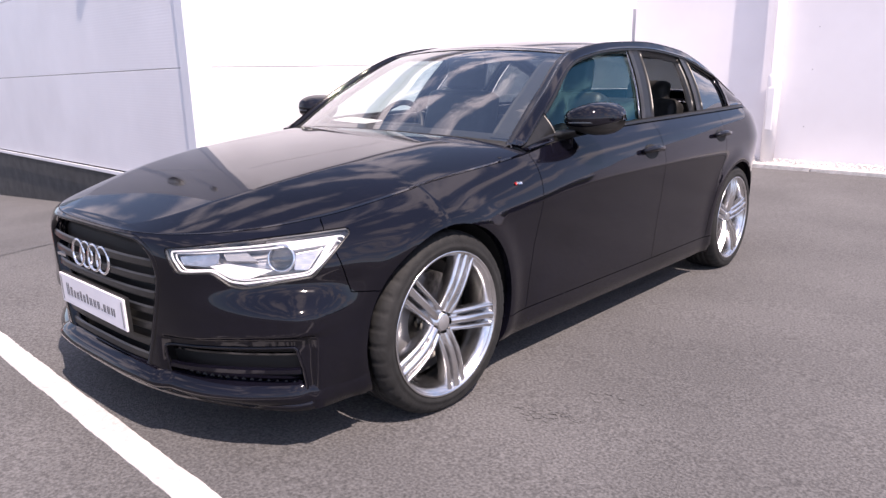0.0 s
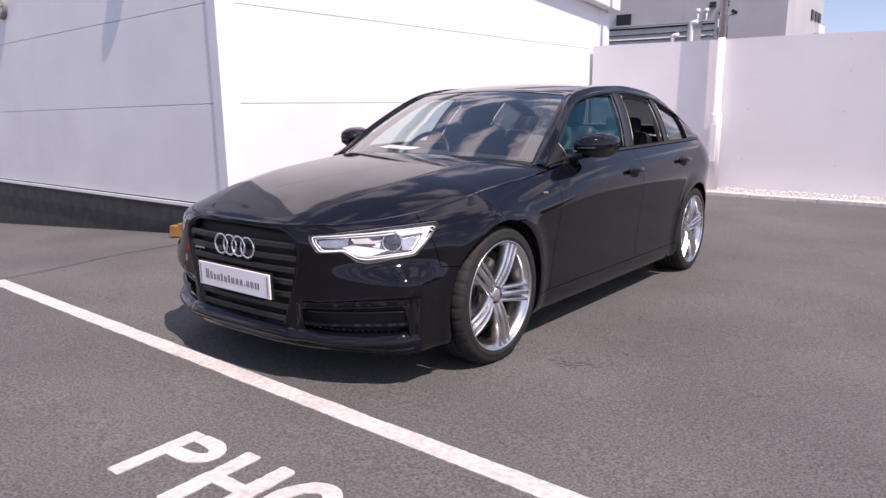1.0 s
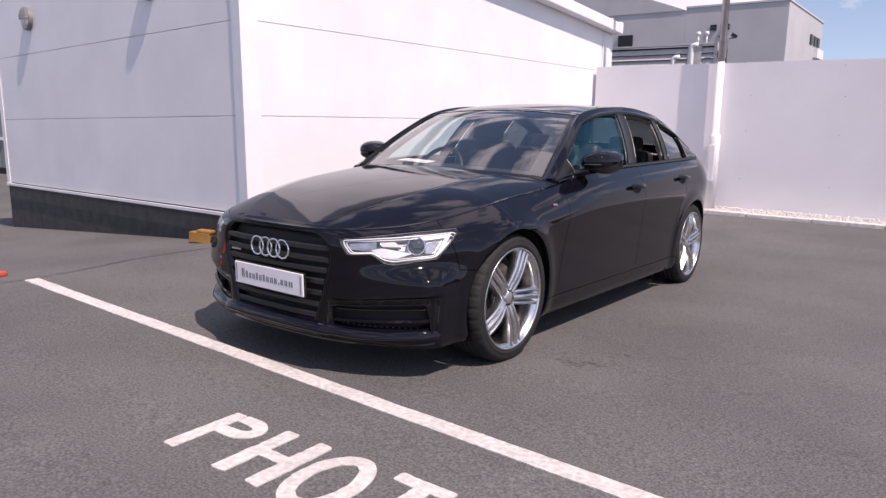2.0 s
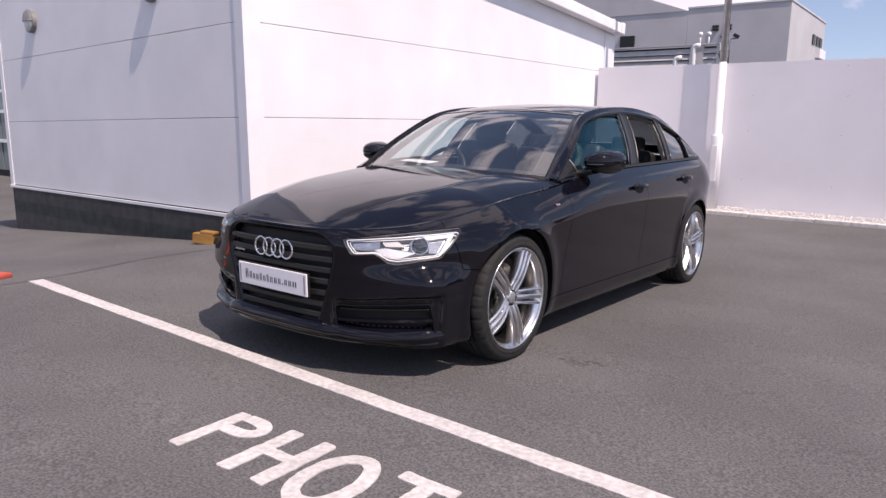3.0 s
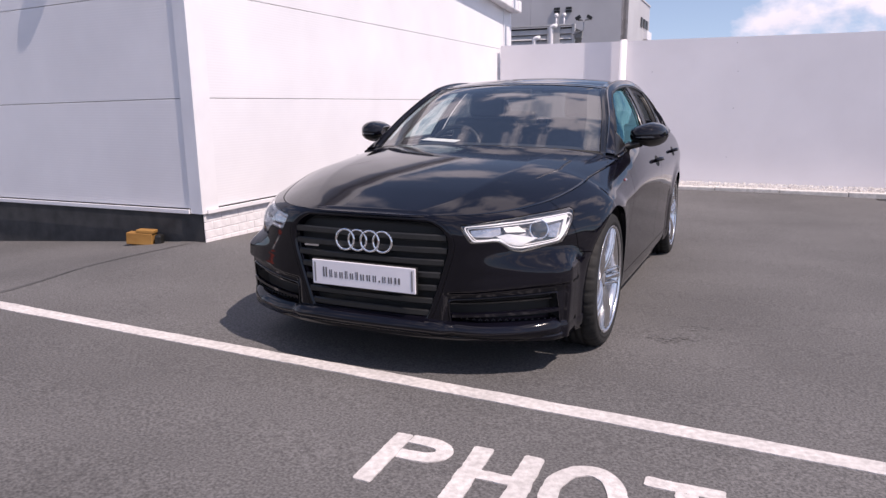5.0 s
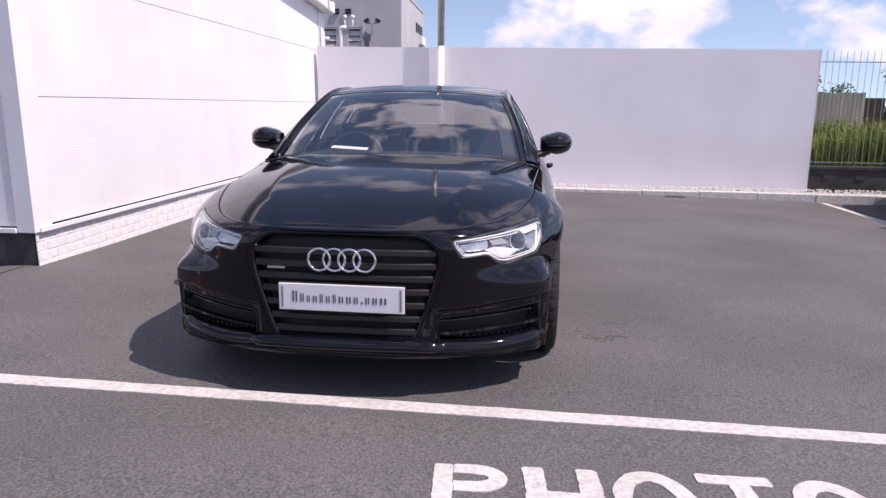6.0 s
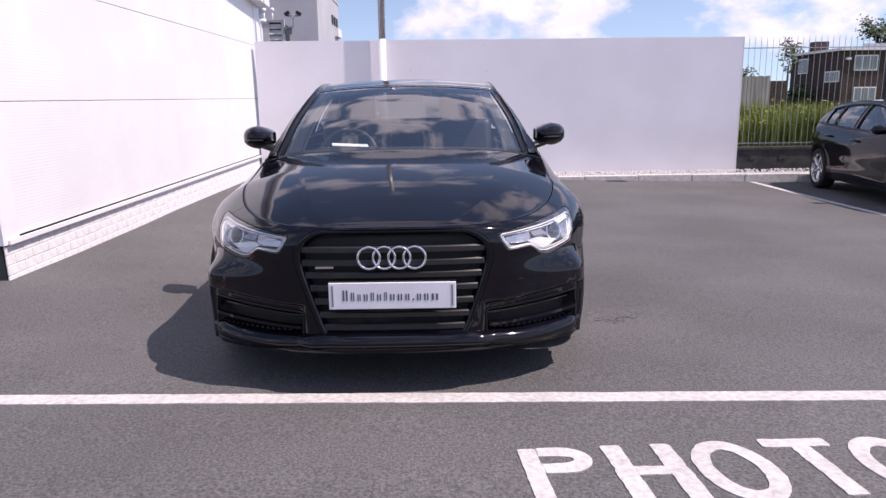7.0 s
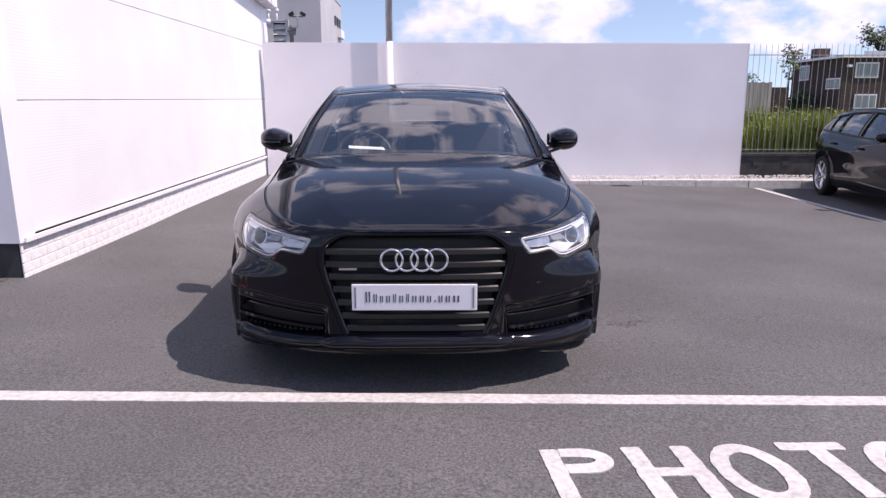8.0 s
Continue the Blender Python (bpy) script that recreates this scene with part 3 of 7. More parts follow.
# ------------------------------------------------------------------ bulkhead lamps on the south wall
def bulkhead():
    b = tagged(new("bulkhead_lamp"), "round grey half-shaded bulkhead lamp on white cladding", "wall lamp", "bulkhead lamps")
    v, f = lathe([(0.0, 0.0), (0.17, 0.0), (0.17, -0.05), (0.160, -0.060), (0.0, -0.060)], 36)
    R = np.array(pose(0, 0, 0, 0, 0, 90).to_3x3())
    turn = lambda vv: [tuple(R @ np.array(q)) for q in vv]
    mesh_part("back_box", turn(v), f, M_GREY_LAMP, b, soft=False)
    # half hood and half lens
    hood = np.array([[((0.165 * math.sin(e) * math.cos(w)), -0.060 - 0.045 * math.cos(e), 0.165 * math.sin(e) * math.sin(w)) for e in np.linspace(0.02, math.pi / 2, 8)] for w in np.linspace(0, math.pi, 20)])
    v, f = slab(hood, 0.006)
    mesh_part("hood", v, f, M_GREY_LAMP, b)
    lens = np.array([[((0.145 * math.sin(e) * math.cos(w)), -0.060 - 0.03 * math.cos(e), 0.145 * math.sin(e) * math.sin(w)) for e in np.linspace(0.02, math.pi / 2, 8)] for w in np.linspace(math.pi, 2 * math.pi, 20)])
    v, f = slab(lens, 0.005)
    mesh_part("lens", v, f, material("opal_lens", (0.55, 0.55, 0.53), 0.3), b, "pale opal lens")
    return b


# the building stands slightly askew to the bay, and its level is not quite that of the yard: both turned about the corner
ABOUT, BACK = Matrix.Translation((CX, CY, 0)) @ pose(0, 0, 0, 0.43, -1.03, 0), Matrix.Translation((-CX, -CY, 0))
SKEW, SIDE = ABOUT @ pose(0, 0, 0, 0, 0, -3.7) @ BACK, ABOUT @ pose(0, 0, 0, 0, 0, -0.54) @ BACK
for ob in bpy.data.objects:
    if ob.name in ("wall_south", "plinth_south", "drip_trim", "corner_flashing.001"):
        ob.matrix_basis = SKEW @ ob.matrix_basis
    elif ob.name in ("wall_east", "corner_flashing", "corner_flashing.002", "drip_trim.001", "wall_west", "wall_north", "roof", "gutter"):
        ob.matrix_basis = SIDE @ ob.matrix_basis
bl = bulkhead()
bl.matrix_basis = SKEW @ pose(CX - 4.98, CY - 0.001, 2.60) @ Matrix.Scale(0.90, 4)
copy_thing(bl, SKEW @ pose(CX - 1.66, CY - 0.001, 2.635))
# stand-in for an unseen fitting: small copy added to cast a narrow shadow
copy_thing(bl, SKEW @ pose(CX - 0.88, CY - 0.001, 2.84) @ Matrix.Scale(0.40, 4))


# ------------------------------------------------------------------ ochre timber chock and a traffic cone
def timber_block():
    t = tagged(new("timber_chock"), "ochre painted timber chock with dark strap by the plinth", "wooden block")
    t.matrix_basis = pose(-3.47, 2.055, ground_z(-3.47, 2.05) + 0.004, 0, 3, 20)
    box_part("block", (-0.12, 0.12, -0.05, 0.05, 0.0, 0.105), M_WOOD_ORANGE, t, bevel=0.006)
    box_part("cross_piece", (-0.03, 0.13, -0.048, 0.048, 0.1055, 0.135), M_WOOD_ORANGE, t, bevel=0.006)
    box_part("strap", (0.135, 0.20, -0.05, 0.04, 0.0, 0.10), M_SATIN_BLACK, t, "dark rubber end", bevel=0.02)


timber_block()


def traffic_cone():
    c = tagged(new("traffic_cone"), "faded orange traffic cone standing on tarmac", "traffic cone")
    c.matrix_basis = pose(-3.30, -0.10, ground_z(-3.30, -0.10), 0, 0, 20)
    box_part("base", (-0.17, 0.17, -0.17, 0.17, 0.0, 0.045), M_CONE, c, bevel=0.014)
    v, f = lathe([(0.13, 0.045), (0.12, 0.06), (0.035, 0.47), (0.025, 0.48), (0.0, 0.48)], 28, "z")
    mesh_part("body", v, f, M_CONE, c)
    v, f = lathe([(0.104, 0.14), (0.107, 0.14), (0.055, 0.40), (0.052, 0.40)], 28, "z")
    mesh_part("sleeve", v, f, M_FLASH, c, "white reflective sleeve")


traffic_cone()


# ------------------------------------------------------------------ buildings behind the wall
def grey_works():
    b = tagged(new("industrial_building"), "large grey clad industrial building beyond the wall", "building")
    # main block: a corner at x = -4.9, running west and north
    bm = bmesh.new()
    box(bm, -40, -12.4, 40, 70, -1, 7.6)
    part("wall", bm, M_GREY_CLAD, b)
    bm = bmesh.new()
    box(bm, -12.39, -6.95, 40.0, 50, -1, 7.70)
    part("wing", bm, M_GREY_CLAD, b)
    box_part("coping", (-12.4, -6.9, 39.95, 50.05, 7.705, 7.80), M_GREY_LIGHT, b)
    bm = bmesh.new()
    vs = [bm.verts.new(p) for p in ((-40, 39.95, 7.6), (-12.4, 39.95, 7.6), (-20, 39.95, 10.3), (-40, 39.95, 14.5), (-40, 70, 7.6), (-12.4, 70, 7.6), (-20, 70, 10.3), (-40, 70, 14.5))]
    for q in ((0, 1, 2, 3), (4, 7, 6, 5), (1, 5, 6, 2), (2, 6, 7, 3), (0, 3, 7, 4), (0, 4, 5, 1)):
        bm.faces.new([vs[i] for i in q])
    part("roof", bm, M_GREY_CLAD, b)
    for y in (46.2, 47.4, 48.4):
        box_part("vent", (-6.95, -6.88, y, y + 0.7, 6.1, 6.65), M_SATIN_BLACK, b)
    box_part("sign", (-6.95, -6.70, 47.6, 49.6, 5.40, 5.95), M_FLASH, b, "small white sign panel")
    for x in (-10.95, -10.25):
        for z in (6.40, 6.57):
            box_part("grille_slot", (x, x + 0.33, 39.9, 40.0, z, z + 0.12), M_SATIN_BLACK, b)
    b.location = (0.85, 0.0, 0.28)
    box_part("vent", (-16.4, -15.5, 39.9, 40.0, 5.75, 6.40), M_SATIN_BLACK, b)


grey_works()


def plant_screen():
    s = tagged(new("louvred_plant_screen"), "pale grey louvred plant enclosure behind the wall", "louvre screen")
    box_part("frame", (-9.4, -5.2, 24.60, 26.2, -0.5, 4.16), M_DARK, s)
    for x0, x1 in ((-9.4, -6.10), (-5.62, -5.16)):
        for i in range(5):
            bm = bmesh.new()
            box(bm, x0, x1, -0.10, 0.10, -0.010, 0.010, m=pose(0, 24.5, 3.20 + i * 0.20, 62))
            part("slat", bm, M_LOUVRE, s)
    for lim in ((-6.10, -5.62, 24.44, 24.58, -0.5, 4.20), (-5.16, -5.06, 24.44, 24.58, -0.5, 4.20), (-9.4, -5.06, 24.40, 24.62, 4.201, 4.25)):
        box_part("post", lim, M_LOUVRE, s)
    for x, z in ((-5.86, 4.24), (-6.50, 3.84)):
        pts = [(x, 24.1, -0.5), (x, 24.1, z - 0.2)] + [(x + 0.11 - 0.11 * math.cos(w), 24.1, z - 0.2 + 0.11 * math.sin(w)) for w in np.linspace(0.2, math.pi / 2, 6)] + [(x + 0.22, 24.1, z - 0.09)]
        v, f = tube(pts, 0.085, 14)
        mesh_part("pipe", v, f, M_FLASH, s, "white vent pipe")
    for x in (-5.78, -5.48):
        v, f = lathe([(0.0, 0.0), (0.06, 0.0), (0.085, 0.06), (0.06, 0.13), (0.0, 0.14)], 14, "z")
        mesh_part("vent_cowl", [(a + x, b + 24.5, c + 4.52) for a, b, c in v], f, M_FLASH, s, "small white vent cowl")
        v, f = tube([(x, 24.5, 4.2), (x, 24.5, 4.53)], 0.03, 8)
        mesh_part("cowl_stem", v, f, M_FLASH, s)
    # a bracket with two small floodlights at the end of the screen
    v, f = merge(tube([(-5.10, 24.4, 3.85), (-4.72, 24.4, 4.0), (-4.72, 24.4, 4.36)], 0.03, 8), tube([(-4.94, 24.4, 4.36), (-4.50, 24.4, 4.36)], 0.03, 8))
    mesh_part("floodlight_bracket", v, f, M_GALV, s)
    for x, t in ((-4.92, -30), (-4.50, 30)):
        o = box_part("floodlight", (-0.10, 0.10, -0.05, 0.05, -0.06, 0.06), M_SATIN_BLACK, s, bevel=0.01)
        o.matrix_basis = pose(x, 24.36, 4.44, 0, t, 0)
    box_part("cabinet", (-5.05, -4.78, 24.42, 24.6, 3.72, 3.98), M_GREY_LAMP, s, "small grey junction box", bevel=0.01)


plant_screen()


# ------------------------------------------------------------------ car body tools
def inside(poly, p, z):
    """Which points (p, z) lie inside a closed polygon."""
    r = np.zeros(np.shape(p), bool)
    q = np.asarray(poly, float)
    for (x0, y0), (x1, y1) in zip(q, np.roll(q, -1, 0)):
        c = (y0 > z) != (y1 > z)
        with np.errstate(divide="ignore", invalid="ignore"):
            xi = (x1 - x0) * (z - y0) / (y1 - y0) + x0
        r ^= c & (p < xi)
    return r


def nearest(poly, a):
    """Nearest point of a closed polygon's outline."""
    q = np.asarray(poly, float)
    e = np.roll(q, -1, 0) - q
    t = np.clip(((a - q) * e).sum(1) / ((e * e).sum(1) + 1e-12), 0, 1)
    c = q + e * t[:, None]
    return c[np.argmin(((c - a) ** 2).sum(1))]


def rounded(poly, r, n=4):
    """A polygon with its corners cut round."""
    q = np.asarray(poly, float)
    out = []
    for i in range(len(q)):
        a, b, c = q[i - 1], q[i], q[(i + 1) % len(q)]
        d0, d1 = a - b, c - b
        k = min(r, 0.45 * np.linalg.norm(d0), 0.45 * np.linalg.norm(d1))
        p0, p1 = b + d0 / np.linalg.norm(d0) * k, b + d1 / np.linalg.norm(d1) * k
        for t in np.linspace(0, 1, n):
            out.append((1 - t) ** 2 * p0 + 2 * t * (1 - t) * b + t * t * p1)
    return np.array(out)


class Shell:
    """Half of a car's lower body: u runs round the plan from nose to tail, v up from the sill to the shoulder."""

    def __init__(self, spec, nf, ns, nr, nv):
        self.s = spec
        s1 = np.linspace(0, 1, nf + 1)
        self.us = np.concatenate([s1 ** 1.3, 1 + np.linspace(0, 1, ns + 1)[1:], 2 + (1 - (1 - np.linspace(0, 1, nr + 1)[1:]) ** 1.3)])
        self.vs = np.linspace(0, 1, nv + 1)
        fine = np.concatenate([np.linspace(0, 1, 400) ** 1.3, 1 + np.linspace(0, 1, 400)[1:], 2 + (1 - (1 - np.linspace(0, 1, 200)[1:]) ** 1.3)])
        q = self.at(fine, np.full(len(fine), 0.55))
        self.fu = fine
        self.fp = np.concatenate([[0], np.cumsum(np.linalg.norm(np.diff(q[:, :2], axis=0), axis=1))])
        self.fx, self.fy = q[:, 0], q[:, 1]
        U, V = np.meshgrid(self.us, self.vs, indexing="ij")
        self.U, self.V = U.copy(), V.copy()
        self.shape = U.shape
        nu, nvv = self.shape
        idx = np.arange(nu * nvv).reshape(nu, nvv)
        self.quads = np.stack([idx[:-1, :-1], idx[1:, :-1], idx[1:, 1:], idx[:-1, 1:]], -1).reshape(-1, 4)
        self.region = np.zeros(len(self.quads), int)
        self.fixed = np.zeros(nu * nvv, bool)
        self.names = {0: "rest"}

    def px(self, x):
        k = np.argmax(self.fx)
        return float(np.interp(x, self.fx[:k], self.fp[:k]))

    def py(self, y):
        return float(np.interp(y, self.fy, self.fp))

    def yref(self, u):
        s = self.s
        f, r = np.clip(u, 0, 1) * math.pi / 2, np.clip(u - 2, 0, 1) * math.pi / 2
        ya, yb = s["nose"] + s["L"], s["tail"] - s["Lr"]
        return np.where(u < 1, s["nose"] + s["L"] * (1 - np.cos(f)), np.where(u < 2, ya + (yb - ya) * (u - 1), yb + s["Lr"] * np.sin(r)))

    def at(self, u, v, off=0.0):
        s = self.s
        u, v = np.asarray(u, float), np.asarray(v, float)
        yr = self.yref(u)
        zb, zt = s["zb"](yr), s["zt"](yr)
        z = zb + (zt - zb) * v
        f, r = np.clip(u, 0, 1) * math.pi / 2, np.clip(u - 2, 0, 1) * math.pi / 2
        ya, yb = s["nose"] + s["L"], s["tail"] - s["Lr"]
        y0, y1 = s["y0"](z), s["y1"](z)
        y = np.where(u < 1, ya - (ya - y0) * np.cos(f), np.where(u < 2, yr, yb + (y1 - yb) * np.sin(r)))
        w = s["W"](v, y, z)
        k = np.where(u < 1, np.sin(f) ** (2 / s["n"]), np.where(u < 2, 1.0, np.abs(np.cos(r)) ** (2 / s["nr"])))
        P = np.stack([w * k, y, z], -1)
        if "dent" in s:
            d = s["dent"](u, z)
            P = P + np.stack([-d * np.sin(f) ** 1.5, d * np.cos(f), 0 * d], -1)
        if off:
            e = 2e-3
            a = self.at(np.clip(u + e, 0, 3), v) - self.at(np.clip(u - e, 0, 3), v)
            b = self.at(u, np.clip(v + e, 0, 1)) - self.at(u, np.clip(v - e, 0, 1))
            n = np.cross(a, b)
            P = P + off * n / (np.linalg.norm(n, axis=-1)[..., None] + 1e-12)
        return P

    def uv(self, p, z):
        u = np.interp(p, self.fp, self.fu)
        yr = self.yref(u)
        zb, zt = self.s["zb"](yr), self.s["zt"](yr)
        return u, (z - zb) / (zt - zb)

    def pz(self, u, v):
        yr = self.yref(u)
        zb, zt = self.s["zb"](yr), self.s["zt"](yr)
        return np.interp(u, self.fu, self.fp), zb + (zt - zb) * v

    def put(self, p, z, off=0.0):
        """Point of the surface at (p, z), off metres outwards."""
        u, v = self.uv(np.asarray(p, float), np.asarray(z, float))
        return self.at(u, np.clip(v, -0.2, 1.2), off)

    def cut(self, name, poly, over=None):
        """Marks the faces inside a polygon of (p, z) as a region and brings their edge onto its outline."""
        k = len(self.names)
        self.names[k] = name
        p, z = self.pz(self.U.ravel(), self.V.ravel())
        pc, zc = p[self.quads].mean(1), z[self.quads].mean(1)
        hit = inside(poly, pc, zc)
        if over is not None:
            hit &= np.isin(self.region, [i for i, n in self.names.items() if n in over])
        self.region[hit] = k
        n = self.U.size
        touch_in, touch_out = np.zeros(n, bool), np.zeros(n, bool)
        touch_in[self.quads[hit].ravel()] = True
        touch_out[self.quads[~hit].ravel()] = True
        rim = np.where(touch_in & touch_out & ~self.fixed)[0]
        u, v = self.U.ravel().copy(), self.V.ravel().copy()
        nvv = self.shape[1]
        q = np.asarray(poly, float)
        taken = {}
        for c in q if len(q) < 16 else []:
            if len(rim):
                d = (p[rim] - c[0]) ** 2 + (z[rim] - c[1]) ** 2
                taken[int(rim[np.argmin(d)])] = c
        for i in rim:
            c = taken.get(int(i))
            if c is None:
                c = nearest(q, np.array((p[i], z[i])))
            if (c[0] - p[i]) ** 2 + (c[1] - z[i]) ** 2 > 0.0016:
                continue
            uu, vv = self.uv(c[0], c[1])
            if i < nvv:
                uu = 0.0
            if i % nvv in (0, nvv - 1):
                vv = v[i]
            u[i], v[i] = uu, min(max(vv, 0.0), 1.0)
            self.fixed[i] = True
        self.U, self.V = u.reshape(self.shape), v.reshape(self.shape)
        return self

    def panel(self, names, both=False, gap=0.002, flange=0.012, off=0.0):
        """Verts, faces and sharp edges of the faces with those names; both: mirrored about the middle into one mesh."""
        ids = [i for i, n in self.names.items() if n in names]
        quads = self.quads[np.isin(self.region, ids)]
        used = np.unique(quads)
        remap = {int(g): i for i, g in enumerate(used)}
        P = self.at(self.U.ravel()[used], self.V.ravel()[used], off)
        e = 2e-3
        uu, vv = self.U.ravel()[used], self.V.ravel()[used]
        a = self.at(np.clip(uu + e, 0, 3), vv) - self.at(np.clip(uu - e, 0, 3), vv)
        b = self.at(uu, np.clip(vv + e, 0, 1)) - self.at(uu, np.clip(vv - e, 0, 1))
        N = np.cross(a, b)
        N /= np.linalg.norm(N, axis=1)[:, None] + 1e-12
        F = [tuple(remap[int(i)] for i in q) for q in quads]
        nvv = self.shape[1]
        if both:
            mid = {remap[int(g)] for g in used if g < nvv}
            m = len(P)
            back = {}
            extra = []
            for i in range(m):
                if i in mid:
                    P[i][0] = 0.0
                    back[i] = i
                else:
                    back[i] = m + len(extra)
                    extra.append(i)
            P = np.vstack([P, P[extra] * (-1, 1, 1)])
            N = np.vstack([N, N[extra] * (-1, 1, 1)])
            F += [tuple(back[i] for i in q[::-1]) for q in F]
        count = {}
        for q in F:
            for i, j in zip(q, q[1:] + q[:1]):
                k = (min(i, j), max(i, j))
                count[k] = None if k in count else (i, j)
        edges = [v for v in count.values() if v]
        rim = sorted({i for ed in edges for i in ed})
        rimset = set(rim)
        C = {i: [] for i in rim}
        for q in F:
            c = P[list(q)].mean(0)
            for i in q:
                if i in rimset:
                    C[i].append(c)
        Q = P.copy()
        for i in rim:
            d = np.mean(C[i], 0) - P[i]
            d -= N[i] * d.dot(N[i])
            Q[i] = P[i] + gap * d / (np.linalg.norm(d) + 1e-9)
        verts = list(Q)
        low = {}
        for i in rim:
            low[i] = len(verts)
            verts.append(Q[i] - N[i] * flange)
        faces = F + [(j, i, low[i], low[j]) for i, j in edges]
        return verts, faces, [(i, j) for i, j in edges]


def shell_part(name, data, mat, parent, label="", flip=False):
    verts, faces, sharp = data
    if flip:
        verts, faces = mirrored(verts, faces)
    ob = mesh_part(name, verts, faces, mat, parent, label, soft=True)
    me = ob.data
    marks = {(min(e), max(e)) for e in sharp}
    for ed in me.edges:
        k = (min(ed.vertices), max(ed.vertices))
        if k in marks:
            ed.use_edge_sharp = True
    return ob


def ribbon(path, width_dir, w, t, out_dir):
    """Verts and faces of a flat bar along a path: w wide along width_dir, t thick along out_dir (arrays per point)."""
    P = np.asarray(path, float)
    n = len(P)
    A, B = np.broadcast_to(width_dir, P.shape), np.broadcast_to(out_dir, P.shape)
    rows = np.stack([P - A * w / 2, P - A * w * 0.32 + B * t, P + A * w * 0.32 + B * t, P + A * w / 2], 1)
    v = rows.reshape(-1, 3)
    faces = [(i * 4 + k, i * 4 + 4 + k, i * 4 + 5 + k, i * 4 + 1 + k) for i in range(n - 1) for k in range(3)]
    faces += [(i * 4 + 3, i * 4 + 7, i * 4 + 4, i * 4) for i in range(n - 1)]
    faces += [(0, 1, 2, 3), tuple((n - 1) * 4 + k for k in (3, 2, 1, 0))]
    return list(v), faces


# ------------------------------------------------------------------ the black saloon
def flare(y, z, yc, zc):
    d = np.sqrt((y - yc) ** 2 + (z - zc) ** 2)
    return 0.016 * np.exp(-((d - 0.385) / 0.06) ** 2)


WHEEL_F, WHEEL_R, HUB = 0.918, 3.824, 0.334
zb_f = spline([0, 0.5, 0.9, 1.4, 3.2, 4.2, 4.9], [0.175, 0.165, 0.17, 0.165, 0.165, 0.21, 0.25])
zt_f = spline([0.0, 0.10, 0.30, 0.46, 0.70, 1.0, 1.3, 1.52, 1.66, 1.95, 2.4, 3.0, 3.6, 4.2, 4.7, 4.9], [0.714, 0.716, 0.732, 0.757, 0.803, 0.846, 0.881, 0.912, 0.938, 0.969, 0.990, 1.010, 1.030, 1.045, 1.045, 1.03])
wh_f = spline([0, 0.06, 0.16, 0.30, 0.42, 0.60, 0.745, 0.775, 0.82, 0.88, 0.94, 1.0], [0.878, 0.898, 0.906, 0.911, 0.917, 0.927, 0.934, 0.932, 0.922, 0.904, 0.878, 0.834])
wy_f = spline([0, 0.6, 1.0, 2.0, 3.0, 4.0, 4.9], [0.985, 0.992, 0.996, 1.0, 0.998, 0.985, 0.955])
y0_f = spline([0.15, 0.20, 0.24, 0.30, 0.36, 0.48, 0.58, 0.65, 0.69, 0.715, 0.74, 0.80], [0.086, 0.072, 0.073, 0.070, 0.068, 0.060, 0.052, 0.046, 0.048, 0.062, 0.105, 0.24])
y1_f = spline([0.2, 0.4, 0.6, 0.8, 1.0, 1.05], [4.81, 4.87, 4.885, 4.87, 4.83, 4.81])


def saloon_width(v, y, z):
    top, front = np.clip((np.asarray(v) - 0.84) / 0.16, 0, 1), np.clip((1.45 - np.asarray(y)) / 0.5, 0, 1)
    low = np.clip((0.85 - np.asarray(y)) / 0.45, 0, 1)             # the nose corners lean in above the bumper crease
    return (wh_f(v) - 0.042 * top ** 1.6 * front - (0.010 + 0.022 * np.clip((np.asarray(z) - 0.38) / 0.20, 0, 1)) * low) * wy_f(y) + flare(y, z, WHEEL_F, HUB) + flare(y, z, WHEEL_R, HUB) * 1.1


def ramp(a, b, q):
    t = np.clip((q - a) / (b - a), 0, 1)
    return t * t * (3 - 2 * t)


corner_f = spline([0.0, 0.26, 0.53, 0.70, 0.80, 0.89, 0.95, 1.01, 1.10, 1.22, 1.40, 1.58], [0.0, 0.003, 0.024, 0.054, 0.078, 0.098, 0.092, 0.066, 0.026, 0.008, 0.0, 0.0])


def bumper_dent(u, z):
    """The sculpted front bumper, inwards: square lower corners, and a band set back below a sharp crease, from the grille to the corner bracket."""
    f = np.clip(u, 0, 1) * math.pi / 2
    x = 0.92 * np.sin(f) ** 0.645
    low = ramp(0.580, 0.480, z)          # the face leans out from the lamp down to the crease
    bulge = 0.020 * np.exp(-((f - 0.93) / 0.40) ** 2) * (1 - low) + corner_f(f) * low
    edge = 0.386 + 0.052 * ramp(0.38, 0.95, x)                  # the crease climbs towards the corner
    band = ramp(edge + 0.002, edge - 0.010, z) * ramp(0.185, 0.215, z) * ramp(0.37, 0.43, x) * ramp(0.952, 0.928, f)
    ledge = ramp(edge + 0.080, edge + 0.006, z) * ramp(edge - 0.010, edge + 0.003, z) * ramp(0.40, 0.52, x) * ramp(1.15, 0.95, f)
    return (0.022 * band - 0.006 * ledge - bulge) * np.where(u < 1, 1.0, 0.0)


SALOON = dict(dent=bumper_dent, nose=0.072, tail=4.87, L=0.82, Lr=0.88, n=3.1, nr=2.7, zb=zb_f, zt=zt_f, y0=y0_f, y1=y1_f, W=saloon_width)
B = Shell(SALOON, 210, 230, 30, 84)

